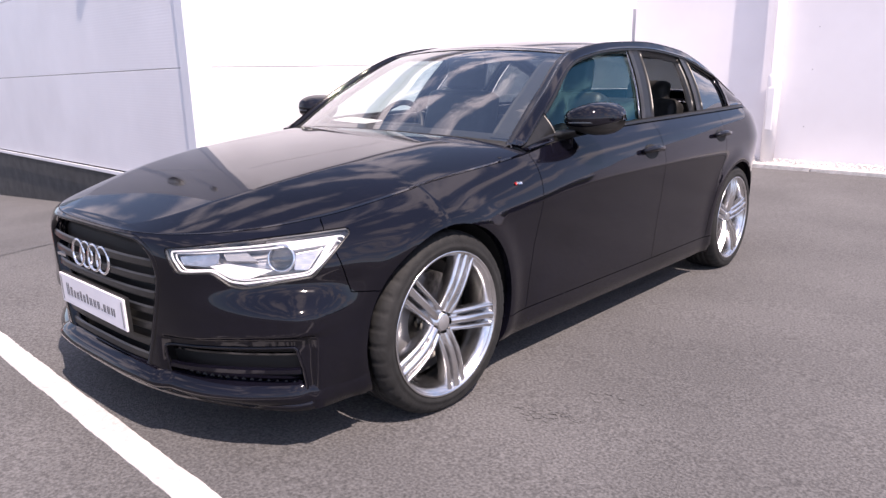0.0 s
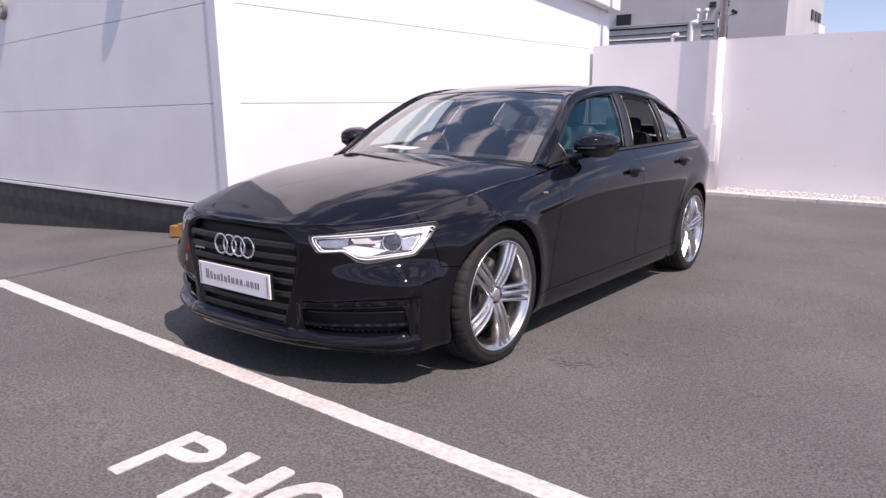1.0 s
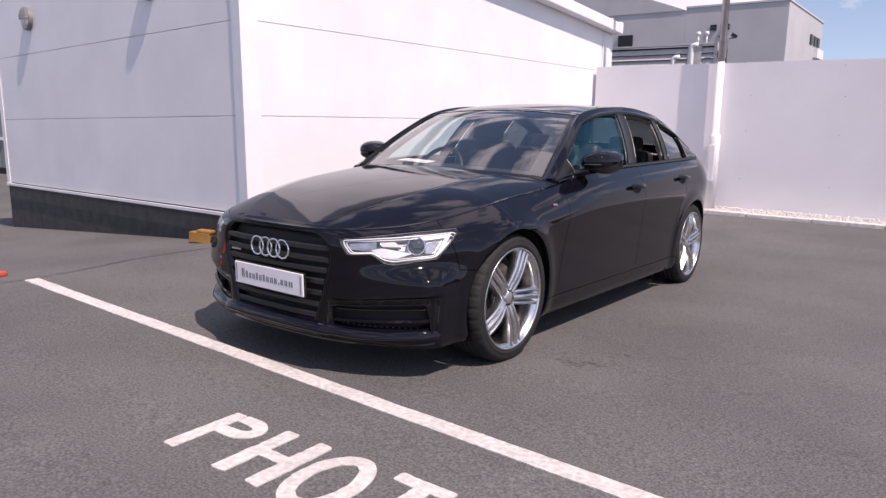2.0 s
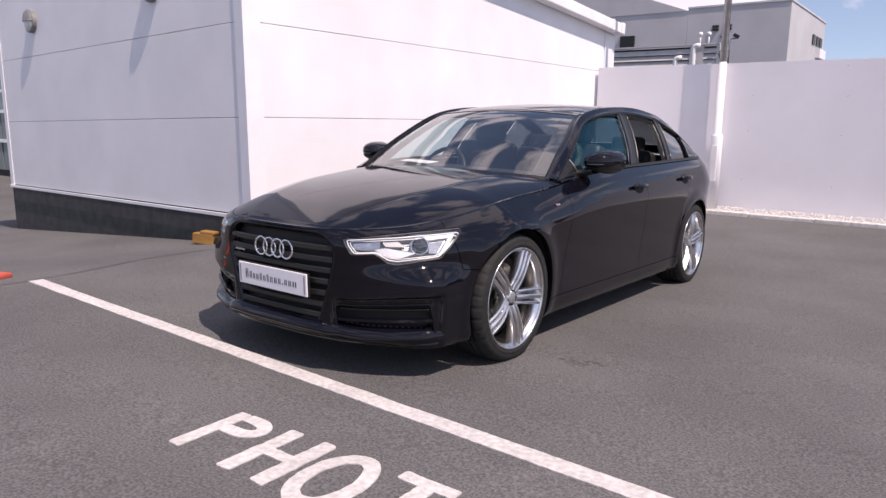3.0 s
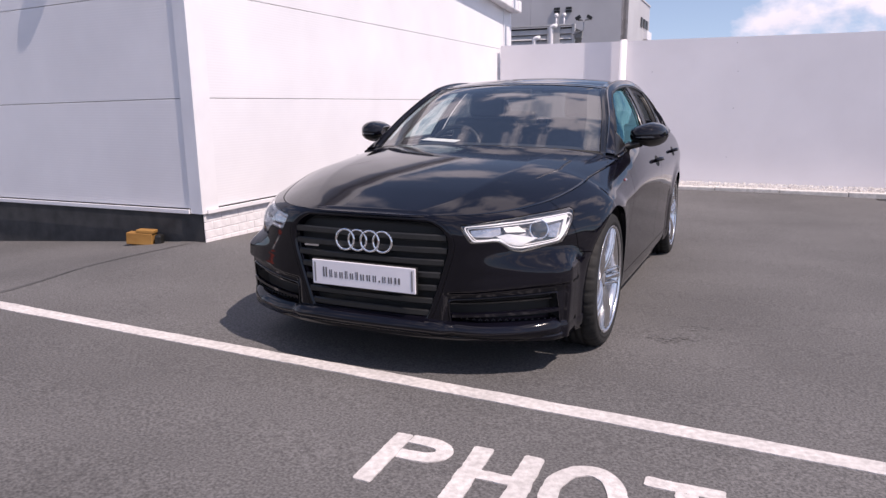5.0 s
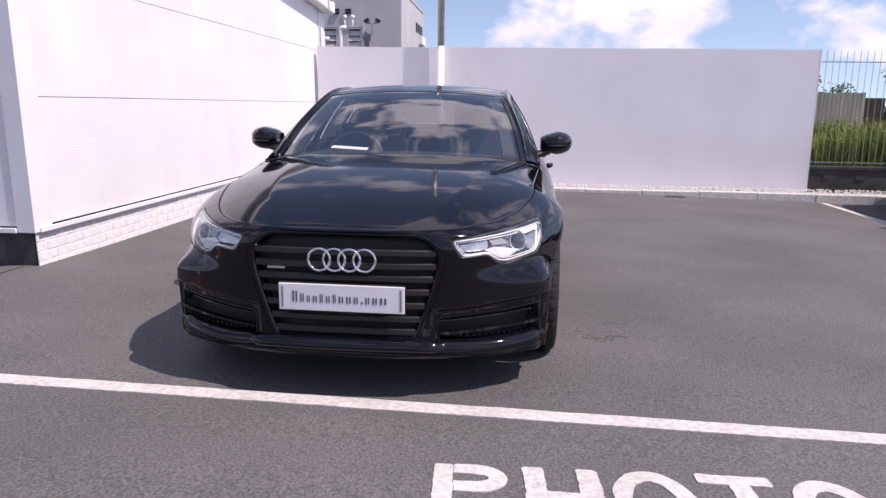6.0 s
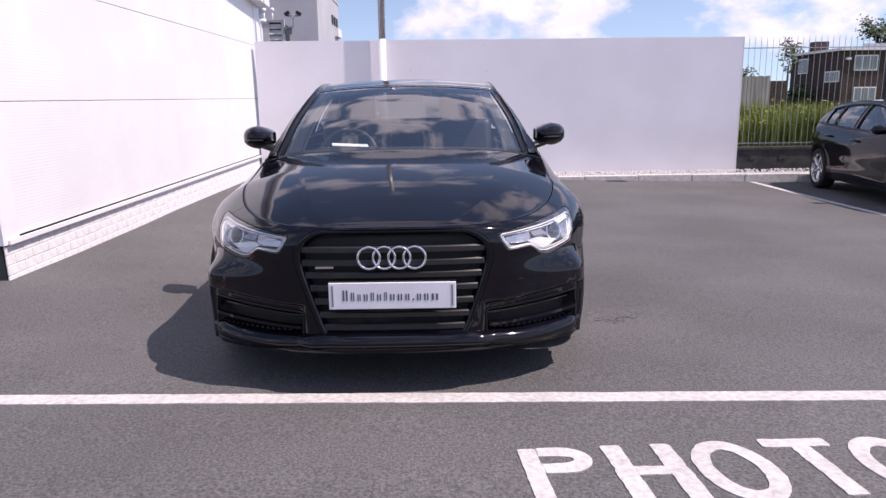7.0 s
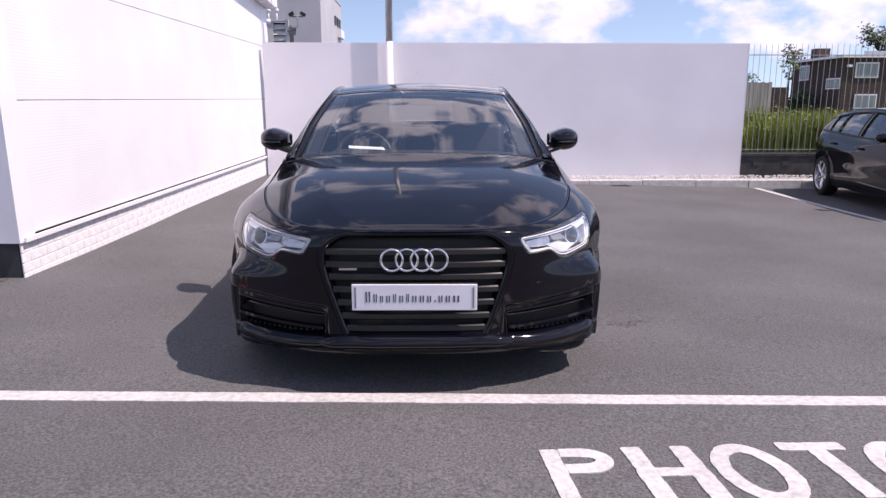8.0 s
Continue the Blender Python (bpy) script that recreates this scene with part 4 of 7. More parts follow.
GRILLE = rounded([(-0.368, 0.707), (0.368, 0.707), (0.417, 0.667), (0.424, 0.600), (0.406, 0.528), (0.328, 0.292), (0.302, 0.240), (-0.302, 0.240), (-0.328, 0.292), (-0.406, 0.528), (-0.424, 0.600), (-0.417, 0.667)], 0.03)
LAMP = rounded([(0.474, 0.679), (0.470, 0.650), (0.487, 0.602), (0.522, 0.603), (0.610, 0.612), (0.662, 0.572), (0.710, 0.565), (0.825, 0.580), (0.945, 0.592), (0.985, 0.625), (1.122, 0.720), (1.114, 0.733), (0.975, 0.724), (0.870, 0.717), (0.694, 0.702)], 0.014)
VENT = rounded([(0.388, 0.350), (0.603, 0.368), (0.870, 0.388), (0.893, 0.310), (0.905, 0.238), (0.600, 0.220), (0.400, 0.225)], 0.012)


def arch(yc, r):
    return np.array([(B.py(yc + r * math.cos(w)), HUB + r * math.sin(w)) for w in np.linspace(0, 2 * math.pi, 72, endpoint=False)])


ARCH_R = 0.372
B.cut("arch_f", arch(WHEEL_F, ARCH_R)).cut("arch_r", arch(WHEEL_R, ARCH_R))
B.cut("lamp", LAMP, ("rest",)).cut("grille", GRILLE, ("rest",)).cut("vent", VENT, ("rest",))
B.cut("bumper", np.array([(-0.1, 0.0), (B.py(0.64), 0.0), (B.py(0.68), 0.520), (B.py(0.50), 0.536), (B.py(0.475), 0.62), (B.py(0.43), 0.80), (-0.1, 0.80)]), ("rest",))
B.cut("sill", np.array([(B.py(1.22), 0.0), (B.py(3.52), 0.0), (B.py(3.52), 0.272), (B.py(1.22), 0.272)]), ("rest",))
B.cut("fender", np.array([(B.py(0.3), 0.0), (B.py(1.40), 0.0), (B.py(1.445), 0.55), (B.py(1.50), 0.80), (B.py(1.52), 1.2), (B.py(0.3), 1.2)]), ("rest",))
B.cut("door_f", np.array([(B.py(1.2), 0.0), (B.py(2.60), 0.0), (B.py(2.645), 0.6), (B.py(2.665), 1.2), (B.py(1.2), 1.2)]), ("rest",))
B.cut("door_r", rounded([(B.py(2.4), 0.0), (B.py(3.33), 0.0), (B.py(3.40), 0.44), (B.py(3.53), 0.68), (B.py(3.60), 1.2), (B.py(2.4), 1.2)], 0.08), ("rest",))

car = tagged(new("saloon_car"), "glossy black four-door saloon car with silver multi-spoke alloys", "car")
shell_part("front_bumper", B.panel(("bumper",), both=True, flange=0.03), M_PAINT, car)
for side, flip in ((1, False), (-1, True)):
    shell_part("front_wing", B.panel(("fender",), flange=0.03), M_PAINT, car, flip=flip)
    shell_part("front_door", B.panel(("door_f",)), M_PAINT, car, flip=flip)
    shell_part("rear_door", B.panel(("door_r",)), M_PAINT, car, flip=flip)
    shell_part("sill", B.panel(("sill",)), M_PAINT, car, flip=flip)
shell_part("rear_body", B.panel(("rest",), both=False, flange=0.03), M_PAINT, car)
shell_part("rear_body", B.panel(("rest",), both=False, flange=0.03), M_PAINT, car, flip=True)


def arch_lip(yc, flip):
    """Rolled lip and dark liner of a wheel arch."""
    ws = np.linspace(-0.52, math.pi + 0.52, 60)
    p = [B.py(yc + ARCH_R * math.cos(w)) for w in ws]
    z = [HUB + ARCH_R * math.sin(w) for w in ws]
    P = B.put(p, z)
    rows = [P + (0.001, 0, 0), P - (0.030, 0, 0)]
    inner = P - (0.032, 0, 0)
    c = np.array((0, yc, HUB))
    d = inner - c
    d[:, 0] = 0
    inner = inner + d * 0.03
    far = inner.copy()
    far[:, 0] = 0.56
    v, f = sheet(np.stack(rows, 1))
    if flip:
        v, f = mirrored(v, f)
    mesh_part("arch_lip", v, f, M_PAINT, car)
    v, f = sheet(np.stack([inner, far], 1))
    n = len(ws)
    v = np.vstack([v, [(0.56, yc, HUB)]])
    f = f + [(2 * i + 1, 2 * i + 3, 2 * n) for i in range(n - 1)]
    if flip:
        v, f = mirrored(v, f)
    mesh_part("arch_liner", v, f, M_DARK, car, "matt black wheel arch liner")


for yc in (WHEEL_F, WHEEL_R):
    arch_lip(yc, False)
    arch_lip(yc, True)

# bonnet and boot lid: over the shoulder lines from side to side
zc_hood = spline([0.05, 0.09, 0.15, 0.235, 0.355, 0.55, 0.80, 1.10, 1.36, 1.5], [0.712, 0.727, 0.748, 0.776, 0.813, 0.862, 0.908, 0.948, 0.974, 0.980])


def top_edge(u):
    return B.at(u, np.ones_like(np.asarray(u, float)))


crease_x = spline([0.0, 0.30, 0.47, 0.76, 1.22, 1.5], [0.32, 0.41, 0.458, 0.527, 0.552, 0.556])


def bonnet():
    """Bonnet: a gently domed middle between two creases that run back to the scuttle, then flanks down to the wings."""
    us = np.concatenate([np.linspace(0.0, 1, 70) ** 1.3, np.linspace(1, 2, 200)[1:]])
    E = top_edge(us)
    u_end = float(np.interp(1.50, E[:, 1], us))
    half = np.concatenate([np.linspace(0, 1, 25)[:-1] * 0.5, 0.5 + np.linspace(0, 1, 23) ** 0.9 * 0.5])
    a = np.concatenate([-half[:0:-1], half])
    rows = []
    for xe, ye, ze in top_edge(np.linspace(0, u_end, 100))[1:]:
        c = min(float(crease_x(ye)), 0.62 * xe)
        k = np.abs(a)
        x = np.where(k < 0.5, c * k / 0.5, c + (xe - 0.003 - c) * (k - 0.5) / 0.5)
        y = np.full(len(a), ye) - 0.11 * (1 - (x / xe) ** 2) * np.clip((ye - 1.05) / 0.45, 0, 1)
        rise = ease((ye - 0.055) / 0.05)
        zc = ze + (zc_hood(y) - ze) * rise
        dome = 0.014 * (c / 0.5) ** 2 * rise
        q = np.clip((x - c) / (xe - c), 0, 1)
        edge = zc - dome
        z = np.where(k < 0.5, zc - dome * (x / c) ** 2, edge + (ze - edge) * (0.62 * q + 0.38 * q ** 2.6))
        z = np.where(k > 0.999, ze, z)
        rows.append(np.stack([np.sign(a) * x, y, z], 1))
    P = np.array(rows)
    v, f = slab(P, 0.012, flip=np.cross(P[1, 1] - P[0, 1], P[0, 2] - P[0, 1])[2] < 0)
    mesh_part("bonnet", v, f, M_PAINT, car)


bonnet()


def boot():
    ys = np.linspace(4.02, 4.83, 26)
    rows = []
    for y in ys:
        us = np.linspace(1.5, 2.97, 300)
        E = top_edge(us)
        xe = float(np.interp(y, E[:, 1], E[:, 0]))
        ze = float(np.interp(y, E[:, 1], E[:, 2]))
        a = np.linspace(-1, 1, 21)
        z = ze + (0.045 * (1 - np.clip((y - 4.05) / 0.75, 0, 1)) + 0.02) * (1 - np.abs(a) ** 2.5) + 0.02 * np.exp(-((y - 4.79) / 0.06) ** 2)
        rows.append(np.stack([a * (xe - 0.003), np.full(21, y), z], 1))
    v, f = slab(np.array(rows), 0.012, flip=True)
    mesh_part("boot_lid", v, f, M_PAINT, car)


boot()

# canopy: the line of the roof rail, seen from the side
RT = [0, 0.15, 0.32, 0.45, 0.58, 0.72, 0.86, 1.0]
rail_x = spline(RT, [0.755, 0.692, 0.600, 0.594, 0.600, 0.616, 0.650, 0.70])
rail_y = spline(RT, [1.50, 1.81, 2.22, 2.60, 2.98, 3.36, 3.75, 4.27])
rail_z = spline(RT, [0.927, 1.140, 1.345, 1.399, 1.416, 1.392, 1.296, 1.062])
bow_y = spline([0, 0.32, 0.45, 0.58, 0.72, 1.0], [-0.14, -0.085, 0, 0, 0.08, 0.13])
bow_z = spline([0, 0.30, 0.45, 0.58, 0.72, 1.0], [0.030, 0.030, 0.037, 0.037, 0.030, 0.02])


def canopy(t, a):
    """Point of the roof skin: t along the car, a across from -1 to 1."""
    t, a = np.asarray(t, float), np.asarray(a, float)
    k = 1 - np.abs(a) ** 2.2
    return np.stack([a * rail_x(t), rail_y(t) + bow_y(t) * k, rail_z(t) + bow_z(t) * k], -1)


def canopy_patch(t0, t1, a0, a1, nt, na, lift=0.0):
    T, A = np.meshgrid(np.linspace(t0, t1, nt), np.linspace(a0, a1, na), indexing="ij")
    P = canopy(T, A)
    if lift:
        du, dv = np.gradient(P, axis=0), np.gradient(P, axis=1)
        n = np.cross(dv, du)
        n /= np.linalg.norm(n, axis=2)[:, :, None]
        P = P + n * lift * np.sign(n[:, :, 2:3])
    return P


v, f = slab(canopy_patch(0.325, 0.70, -1, 1, 30, 33), 0.02, flip=True)
mesh_part("roof", v, f, M_PAINT, car)
v, f = sheet(canopy_patch(0.015, 0.318, -0.955, 0.955, 24, 31, -0.003), flip=True)
mesh_part("windscreen", v, f, M_SCREEN, car, "clear windscreen reflecting sky").visible_shadow = False
v, f = sheet(canopy_patch(0.712, 0.955, -0.93, 0.93, 20, 25, -0.003), flip=True)
mesh_part("rear_window", v, f, M_SIDE_GLASS, car, "tinted rear window").visible_shadow = False


def screen_surround():
    """Black edging round the windscreen and the header band."""
    for a0, a1 in ((-1.0, -0.956), (0.956, 1.0)):
        mesh_part("screen_trim", *slab(canopy_patch(0.0, 0.324, a0, a1, 24, 4, 0.0), 0.008, flip=True), M_GLOSS_BLACK, car, "gloss black windscreen edging")
    sets = [slab(canopy_patch(0.306, 0.324, -0.955, 0.955, 4, 25, 0.0005), 0.004, flip=True)]
    mesh_part("header_band", *merge(*sets), M_GLOSS_BLACK, car)
    sets = []
    for a0, a1 in ((-1.0, -0.932), (0.932, 1.0)):
        sets.append(slab(canopy_patch(0.702, 1.0, a0, a1, 24, 4, 0.0), 0.008, flip=True))
    sets.append(slab(canopy_patch(0.957, 1.0, -0.93, 0.93, 4, 20, 0.0), 0.008, flip=True))
    mesh_part("rear_pillar", *merge(*sets), M_PAINT, car)


screen_surround()


def side_windows(flip, owner, skin, paint, marks, pillars, panes, skin_parent, skip=None, rear_glass=M_SIDE_GLASS, front_glass=M_FRONT_GLASS, lean=lambda y: 0.0 * y):
    """Everything between the belt line and the roof rail on one side of a car."""
    top_edge = lambda u: owner.at(u, np.ones_like(np.asarray(u, float)))
    canopy, rail_y = skin
    y_lo, y_hi, f_lo, f_hi = marks[0], marks[-1], panes[0][0], panes[-1][1]
    ys = np.unique(np.concatenate([np.linspace(a, b, max(3, int((b - a) / 0.03))) for a, b in zip(marks, marks[1:])]))
    us = np.linspace(0.9, 2.6, 500)
    E = top_edge(us)
    bx, bz = np.interp(ys, E[:, 1], E[:, 0]) - 0.006, np.interp(ys, E[:, 1], E[:, 2])
    tops = np.interp(ys + lean(ys), rail_y(np.linspace(0, 1, 400)), np.linspace(0, 1, 400))    # the pillars lean back
    R = canopy(tops, np.ones_like(tops))
    Bp = np.stack([bx, ys, bz], 1)
    ell = np.linalg.norm(R - Bp, axis=1)

    def pt(i, dist):
        k = np.clip(dist / ell[i], 0, 1)
        p = Bp[i] + (R[i] - Bp[i]) * k
        p = p + np.array((0.85, 0, 0.5)) * 0.022 * math.sin(math.pi * k) * min(1.0, ell[i] / 0.3)
        return p

    def strip(y0, y1, lo, hi, n, inset=0.0):
        idx = [i for i in range(len(ys)) if y0 - 1e-6 <= ys[i] <= y1 + 1e-6]
        rows = []
        for i in idx:
            a, b = lo(ell[i]), hi(ell[i])
            b = max(b, a)
            rows.append([pt(i, d) - np.array((inset, 0, 0)) for d in np.linspace(a, b, n)])
        return np.array(rows)

    def add(name, P, mat, thick, label=""):
        v, f = slab(P, thick, flip=True)
        if flip:
            v, f = mirrored(v, f)
        return mesh_part(name, v, f, mat, skin_parent, label)

    trim, rail = 0.022, 0.050
    low, high = (lambda e: min(trim, e * 0.4)), (lambda e: max(e - rail, e * 0.4))
    full = lambda e: e
    add("roof_rail", strip(y_lo, y_hi, high, full, 5), paint, 0.02)
    add("waist_trim", strip(marks[1], y_hi, lambda e: 0.0, low, 3), M_WINDOW_TRIM, 0.012, "black waist trim")
    add("wing_corner", strip(y_lo, marks[1], lambda e: 0.0, low, 3), paint, 0.012)
    inner_rail = strip(f_lo, f_hi, lambda e: max(e - rail - 0.014, e * 0.38), high, 3, -0.001)
    add("window_frame", inner_rail, M_WINDOW_TRIM, 0.016)
    for a, b, n in pillars:
        add(n, strip(a, b, low, high, 8, 0.001), paint if n == "rear_quarter" else M_WINDOW_TRIM, 0.014)
    for a, b, n in panes:
        if n == skip:               # this window is wound down: its rubber channel shows
            add("window_channel", strip(a, b, lambda e: max(e - rail - 0.052, e * 0.36), high, 3, 0.007), M_WINDOW_TRIM, 0.006, "black rubber window channel")
            add("window_channel", strip(b - 0.075, b, low, high, 6, 0.010), M_WINDOW_TRIM, 0.006, "black rubber window channel")
            continue
        P = strip(a, b, low, high, 10, 0.008)
        v, f = sheet(P)
        if flip:
            v, f = mirrored(v, f)
        mesh_part(n, v, f, front_glass if n == "front_window" else rear_glass, skin_parent, "tinted side window glass").visible_shadow = False
        if n == "front_window" and skip:
            # chrome strip gives the pane's rear edge its sunlit glint
            add("edge_glint", strip(b - 0.016, b - 0.001, low, high, 8, -0.003), M_CHROME, 0.003, "chrome strip standing for the lit rear edge of the glass")


S_MARKS = [1.50, 1.70, 1.73, 2.52, 2.535, 2.68, 3.19, 3.265, 3.365, 3.80, 4.12]
S_PILLARS = ((1.50, 1.73, "mirror_sail"), (2.535, 2.68, "door_pillar"), (3.265, 3.365, "window_divider"), (3.80, 4.12, "rear_quarter"))
S_PANES = ((1.73, 2.535, "front_window"), (2.68, 3.265, "rear_door_window"), (3.365, 3.80, "quarter_window"))
s_lean = spline([1.4, 1.73, 2.1, 2.54, 2.70, 3.27, 3.40, 3.80, 4.2], [0.0, 0.0, 0.08, 0.205, 0.19, 0.075, 0.07, 0.0, 0.0])
side_windows(False, B, (canopy, rail_y), M_PAINT, S_MARKS, S_PILLARS, S_PANES, car, "rear_door_window", lean=s_lean)
side_windows(True, B, (canopy, rail_y), M_PAINT, S_MARKS, S_PILLARS, S_PANES, car, lean=s_lean)

# black plastic scuttle between bonnet and glass, floor pan, inner tub
v, f = slab(np.array([[(a * 0.745, 1.495 - 0.145 * (1 - a * a) + d, 0.915 + 0.022 * (1 - abs(a) ** 2.2) - 0.25 * d) for a in np.linspace(-1, 1, 25)] for d in np.linspace(-0.015, 0.06, 4)]), 0.01, flip=True)
mesh_part("scuttle", v, f, M_SATIN_BLACK, car)
for n, lim in (("floor_pan", (-0.66, 0.66, 0.62, 4.75, 0.175, 0.215)), ("bulkhead_panel", (-0.55, 0.55, 0.75, 1.42, 0.216, 0.66)), ("side_tub", (0.64, 0.80, 1.35, 3.40, 0.216, 0.90)), ("side_tub", (-0.80, -0.64, 1.35, 3.40, 0.216, 0.90)), ("boot_tub", (-0.54, 0.54, 3.52, 4.7, 0.216, 0.92))):
    box_part(n, lim, M_TRIM if n != "floor_pan" else M_DARK, car)


# ------------------------------------------------------------------ nose details
def plan_bar(name, p0, p1, z_fun, w, t, off, mat, parent, n=40, label="", flip=False):
    """A bar that follows the nose from p0 to p1 at heights z_fun(p), off metres outside the skin."""
    ps = np.linspace(p0, p1, n)
    zs = np.array([z_fun(p) for p in ps])
    P = B.put(np.abs(ps), zs, off) * np.stack([np.sign(ps + 1e-12), np.ones(n), np.ones(n)], 1)
    Q = B.put(np.abs(ps), zs, off + 0.01) * np.stack([np.sign(ps + 1e-12), np.ones(n), np.ones(n)], 1)
    out = (Q - P) / 0.01
    v, f = ribbon(P, (0, 0, 1), w, t, out)
    if flip:
        v, f = mirrored(v, f)
    return mesh_part(name, v, f, mat, parent, label, soft=False)


def ring_bar(name, poly, radius, off, mat, parent, mirror=False, label=""):
    """A round edging along a closed (p, z) outline."""
    q = np.asarray(poly, float)
    pts = []
    for a, b in zip(q, np.roll(q, -1, 0)):
        n = max(1, int(np.linalg.norm(b - a) / 0.02))
        for k in range(n):
            pts.append(a + (b - a) * k / n)
    pts = np.array(pts)
    P = B.put(np.abs(pts[:, 0]), pts[:, 1], off)
    P[:, 0] *= np.sign(pts[:, 0] + 1e-12)
    v, f = tube(P, radius, 8, closed=True)
    if mirror:
        v, f = mirrored(v, f)
    return mesh_part(name, v, f, mat, parent, label)


def offset_patch(name, poly, off, mat, parent, mirror=False, n=24, label=""):
    """A filled patch behind the skin, over the outline's box, clipped to it."""
    q = np.asarray(poly, float)
    rows = []
    for z in np.linspace(q[:, 1].min() + 1e-4, q[:, 1].max() - 1e-4, n):
        xs = []
        for (x0, z0), (x1, z1) in zip(q, np.roll(q, -1, 0)):
            if (z0 > z) != (z1 > z):
                xs.append(x0 + (x1 - x0) * (z - z0) / (z1 - z0))
        ps = np.linspace(min(xs), max(xs), n)
        P = B.put(np.abs(ps), np.full(n, z), off)
        P[:, 0] *= np.sign(ps + 1e-12)
        rows.append(P)
    v, f = sheet(np.array(rows))
    if mirror:
        v, f = mirrored(v, f)
    return mesh_part(name, v, f, mat, parent, label)


def wall_strip(name, poly, off0, off1, mat, parent, mirror=False):
    """Side wall of an opening, from the skin back to its bottom."""
    q = np.asarray(poly, float)
    rows = []
    for o in (off0, off1):
        P = B.put(np.abs(q[:, 0]), q[:, 1], o)
        P[:, 0] *= np.sign(q[:, 0] + 1e-12)
        rows.append(np.vstack([P, P[:1]]))
    v, f = sheet(np.array(rows))
    if mirror:
        v, f = mirrored(v, f)
    return mesh_part(name, v, f, mat, parent)


def grille():
    g = offset_patch("grille", GRILLE * (1.03, 1.0), -0.055, M_DARK, car)
    g["label"] = "gloss black single-frame radiator grille with level slats"
    outer = np.vstack([GRILLE, GRILLE[:1]])
    rows = []
    for kx, kz, o in ((1.0, 1.0, 0.0), (0.97, 0.975, 0.001), (0.945, 0.955, -0.002), (0.930, 0.94, -0.010), (0.92, 0.93, -0.05)):
        p, z = outer[:, 0] * kx, 0.467 + (outer[:, 1] - 0.467) * kz
        P = B.put(np.abs(p), z, o)
        P[:, 0] *= np.sign(p + 1e-12)
        rows.append(P)
    mesh_part("grille_frame", *sheet(np.array(rows), flip=True), M_PAINT, g, "gloss black grille surround")
    wall_strip("grille_wall", GRILLE, 0.0, -0.06, M_DARK, g)

    def half(z):
        q = GRILLE
        return max(x0 + (x1 - x0) * (z - z0) / (z1 - z0) for (x0, z0), (x1, z1) in zip(q, np.roll(q, -1, 0)) if (z0 > z) != (z1 > z))
    for z in (0.622, 0.566, 0.513, 0.457, 0.399, 0.341, 0.286):
        h = half(z) * 0.925
        plan_bar("slat", -h, h, lambda p: z, 0.030, 0.0055, -0.014, M_SLAT_BLACK, g)
    # four plain rings
    for i in range(4):
        w = np.linspace(0, 2 * math.pi, 48, endpoint=False)
        cx = -0.006 + (i - 1.5) * 0.0626
        pts = np.stack([cx + 0.0455 * np.cos(w), np.zeros(48), 0.590 + 0.0455 * np.sin(w)], 1)
        pts[:, 1] = 0.058 + 0.02 * (pts[:, 2] - 0.56) + 0.0012 * (i % 2)
        v, f = tube(pts, 0.0058, 10, closed=True)
        mesh_part("emblem_ring", v, f, M_CHROME, g, "chrome emblem ring")
    box_part("badge", (-0.322, -0.247, 0.068, 0.080, 0.546, 0.555), M_CHROME, g, "small chrome badge")


grille()


def number_plate():
    p = box_part("number_plate", (-0.263, 0.263, -0.004, 0.004, -0.057, 0.057), M_PLATE, car, "white dealer plate with dark print", bevel=0.003)
    p.matrix_basis = pose(-0.006, 0.048, 0.433, 3, 0, -0.8)
    box_part("plate_holder", (-0.265, 0.265, 0.0045, 0.016, -0.060, 0.060), M_SATIN_BLACK, p)
    widths = (0.022, 0.016, 0.014, 0.018, 0.014, 0.018, 0.013, 0.020, 0.020, 0.018, 0.007, 0.018, 0.020, 0.028)
    x, gap = -0.205, 0.0115
    for i, w in enumerate(widths):
        tall = 0.046 if i == 0 else 0.036 if i in (1, 4, 6) else 0.008 if i == 10 else 0.028
        for a, b in ((0, w),) if i == 10 else ((0, 0.30 * w), (0.62 * w, 0.92 * w)):
            box_part("print_bar", (x + a, x + b, -0.0052, -0.0042, -0.020, -0.020 + tall), M_PLATE_DARK, p)
        x += w + gap
    for s in (-1, 1):
        box_part("plate_edge", (s * 0.2475 - 0.0035, s * 0.2475 + 0.0035, -0.0052, -0.0042, -0.045, 0.045), M_LAMP_GREY, p)


number_plate()


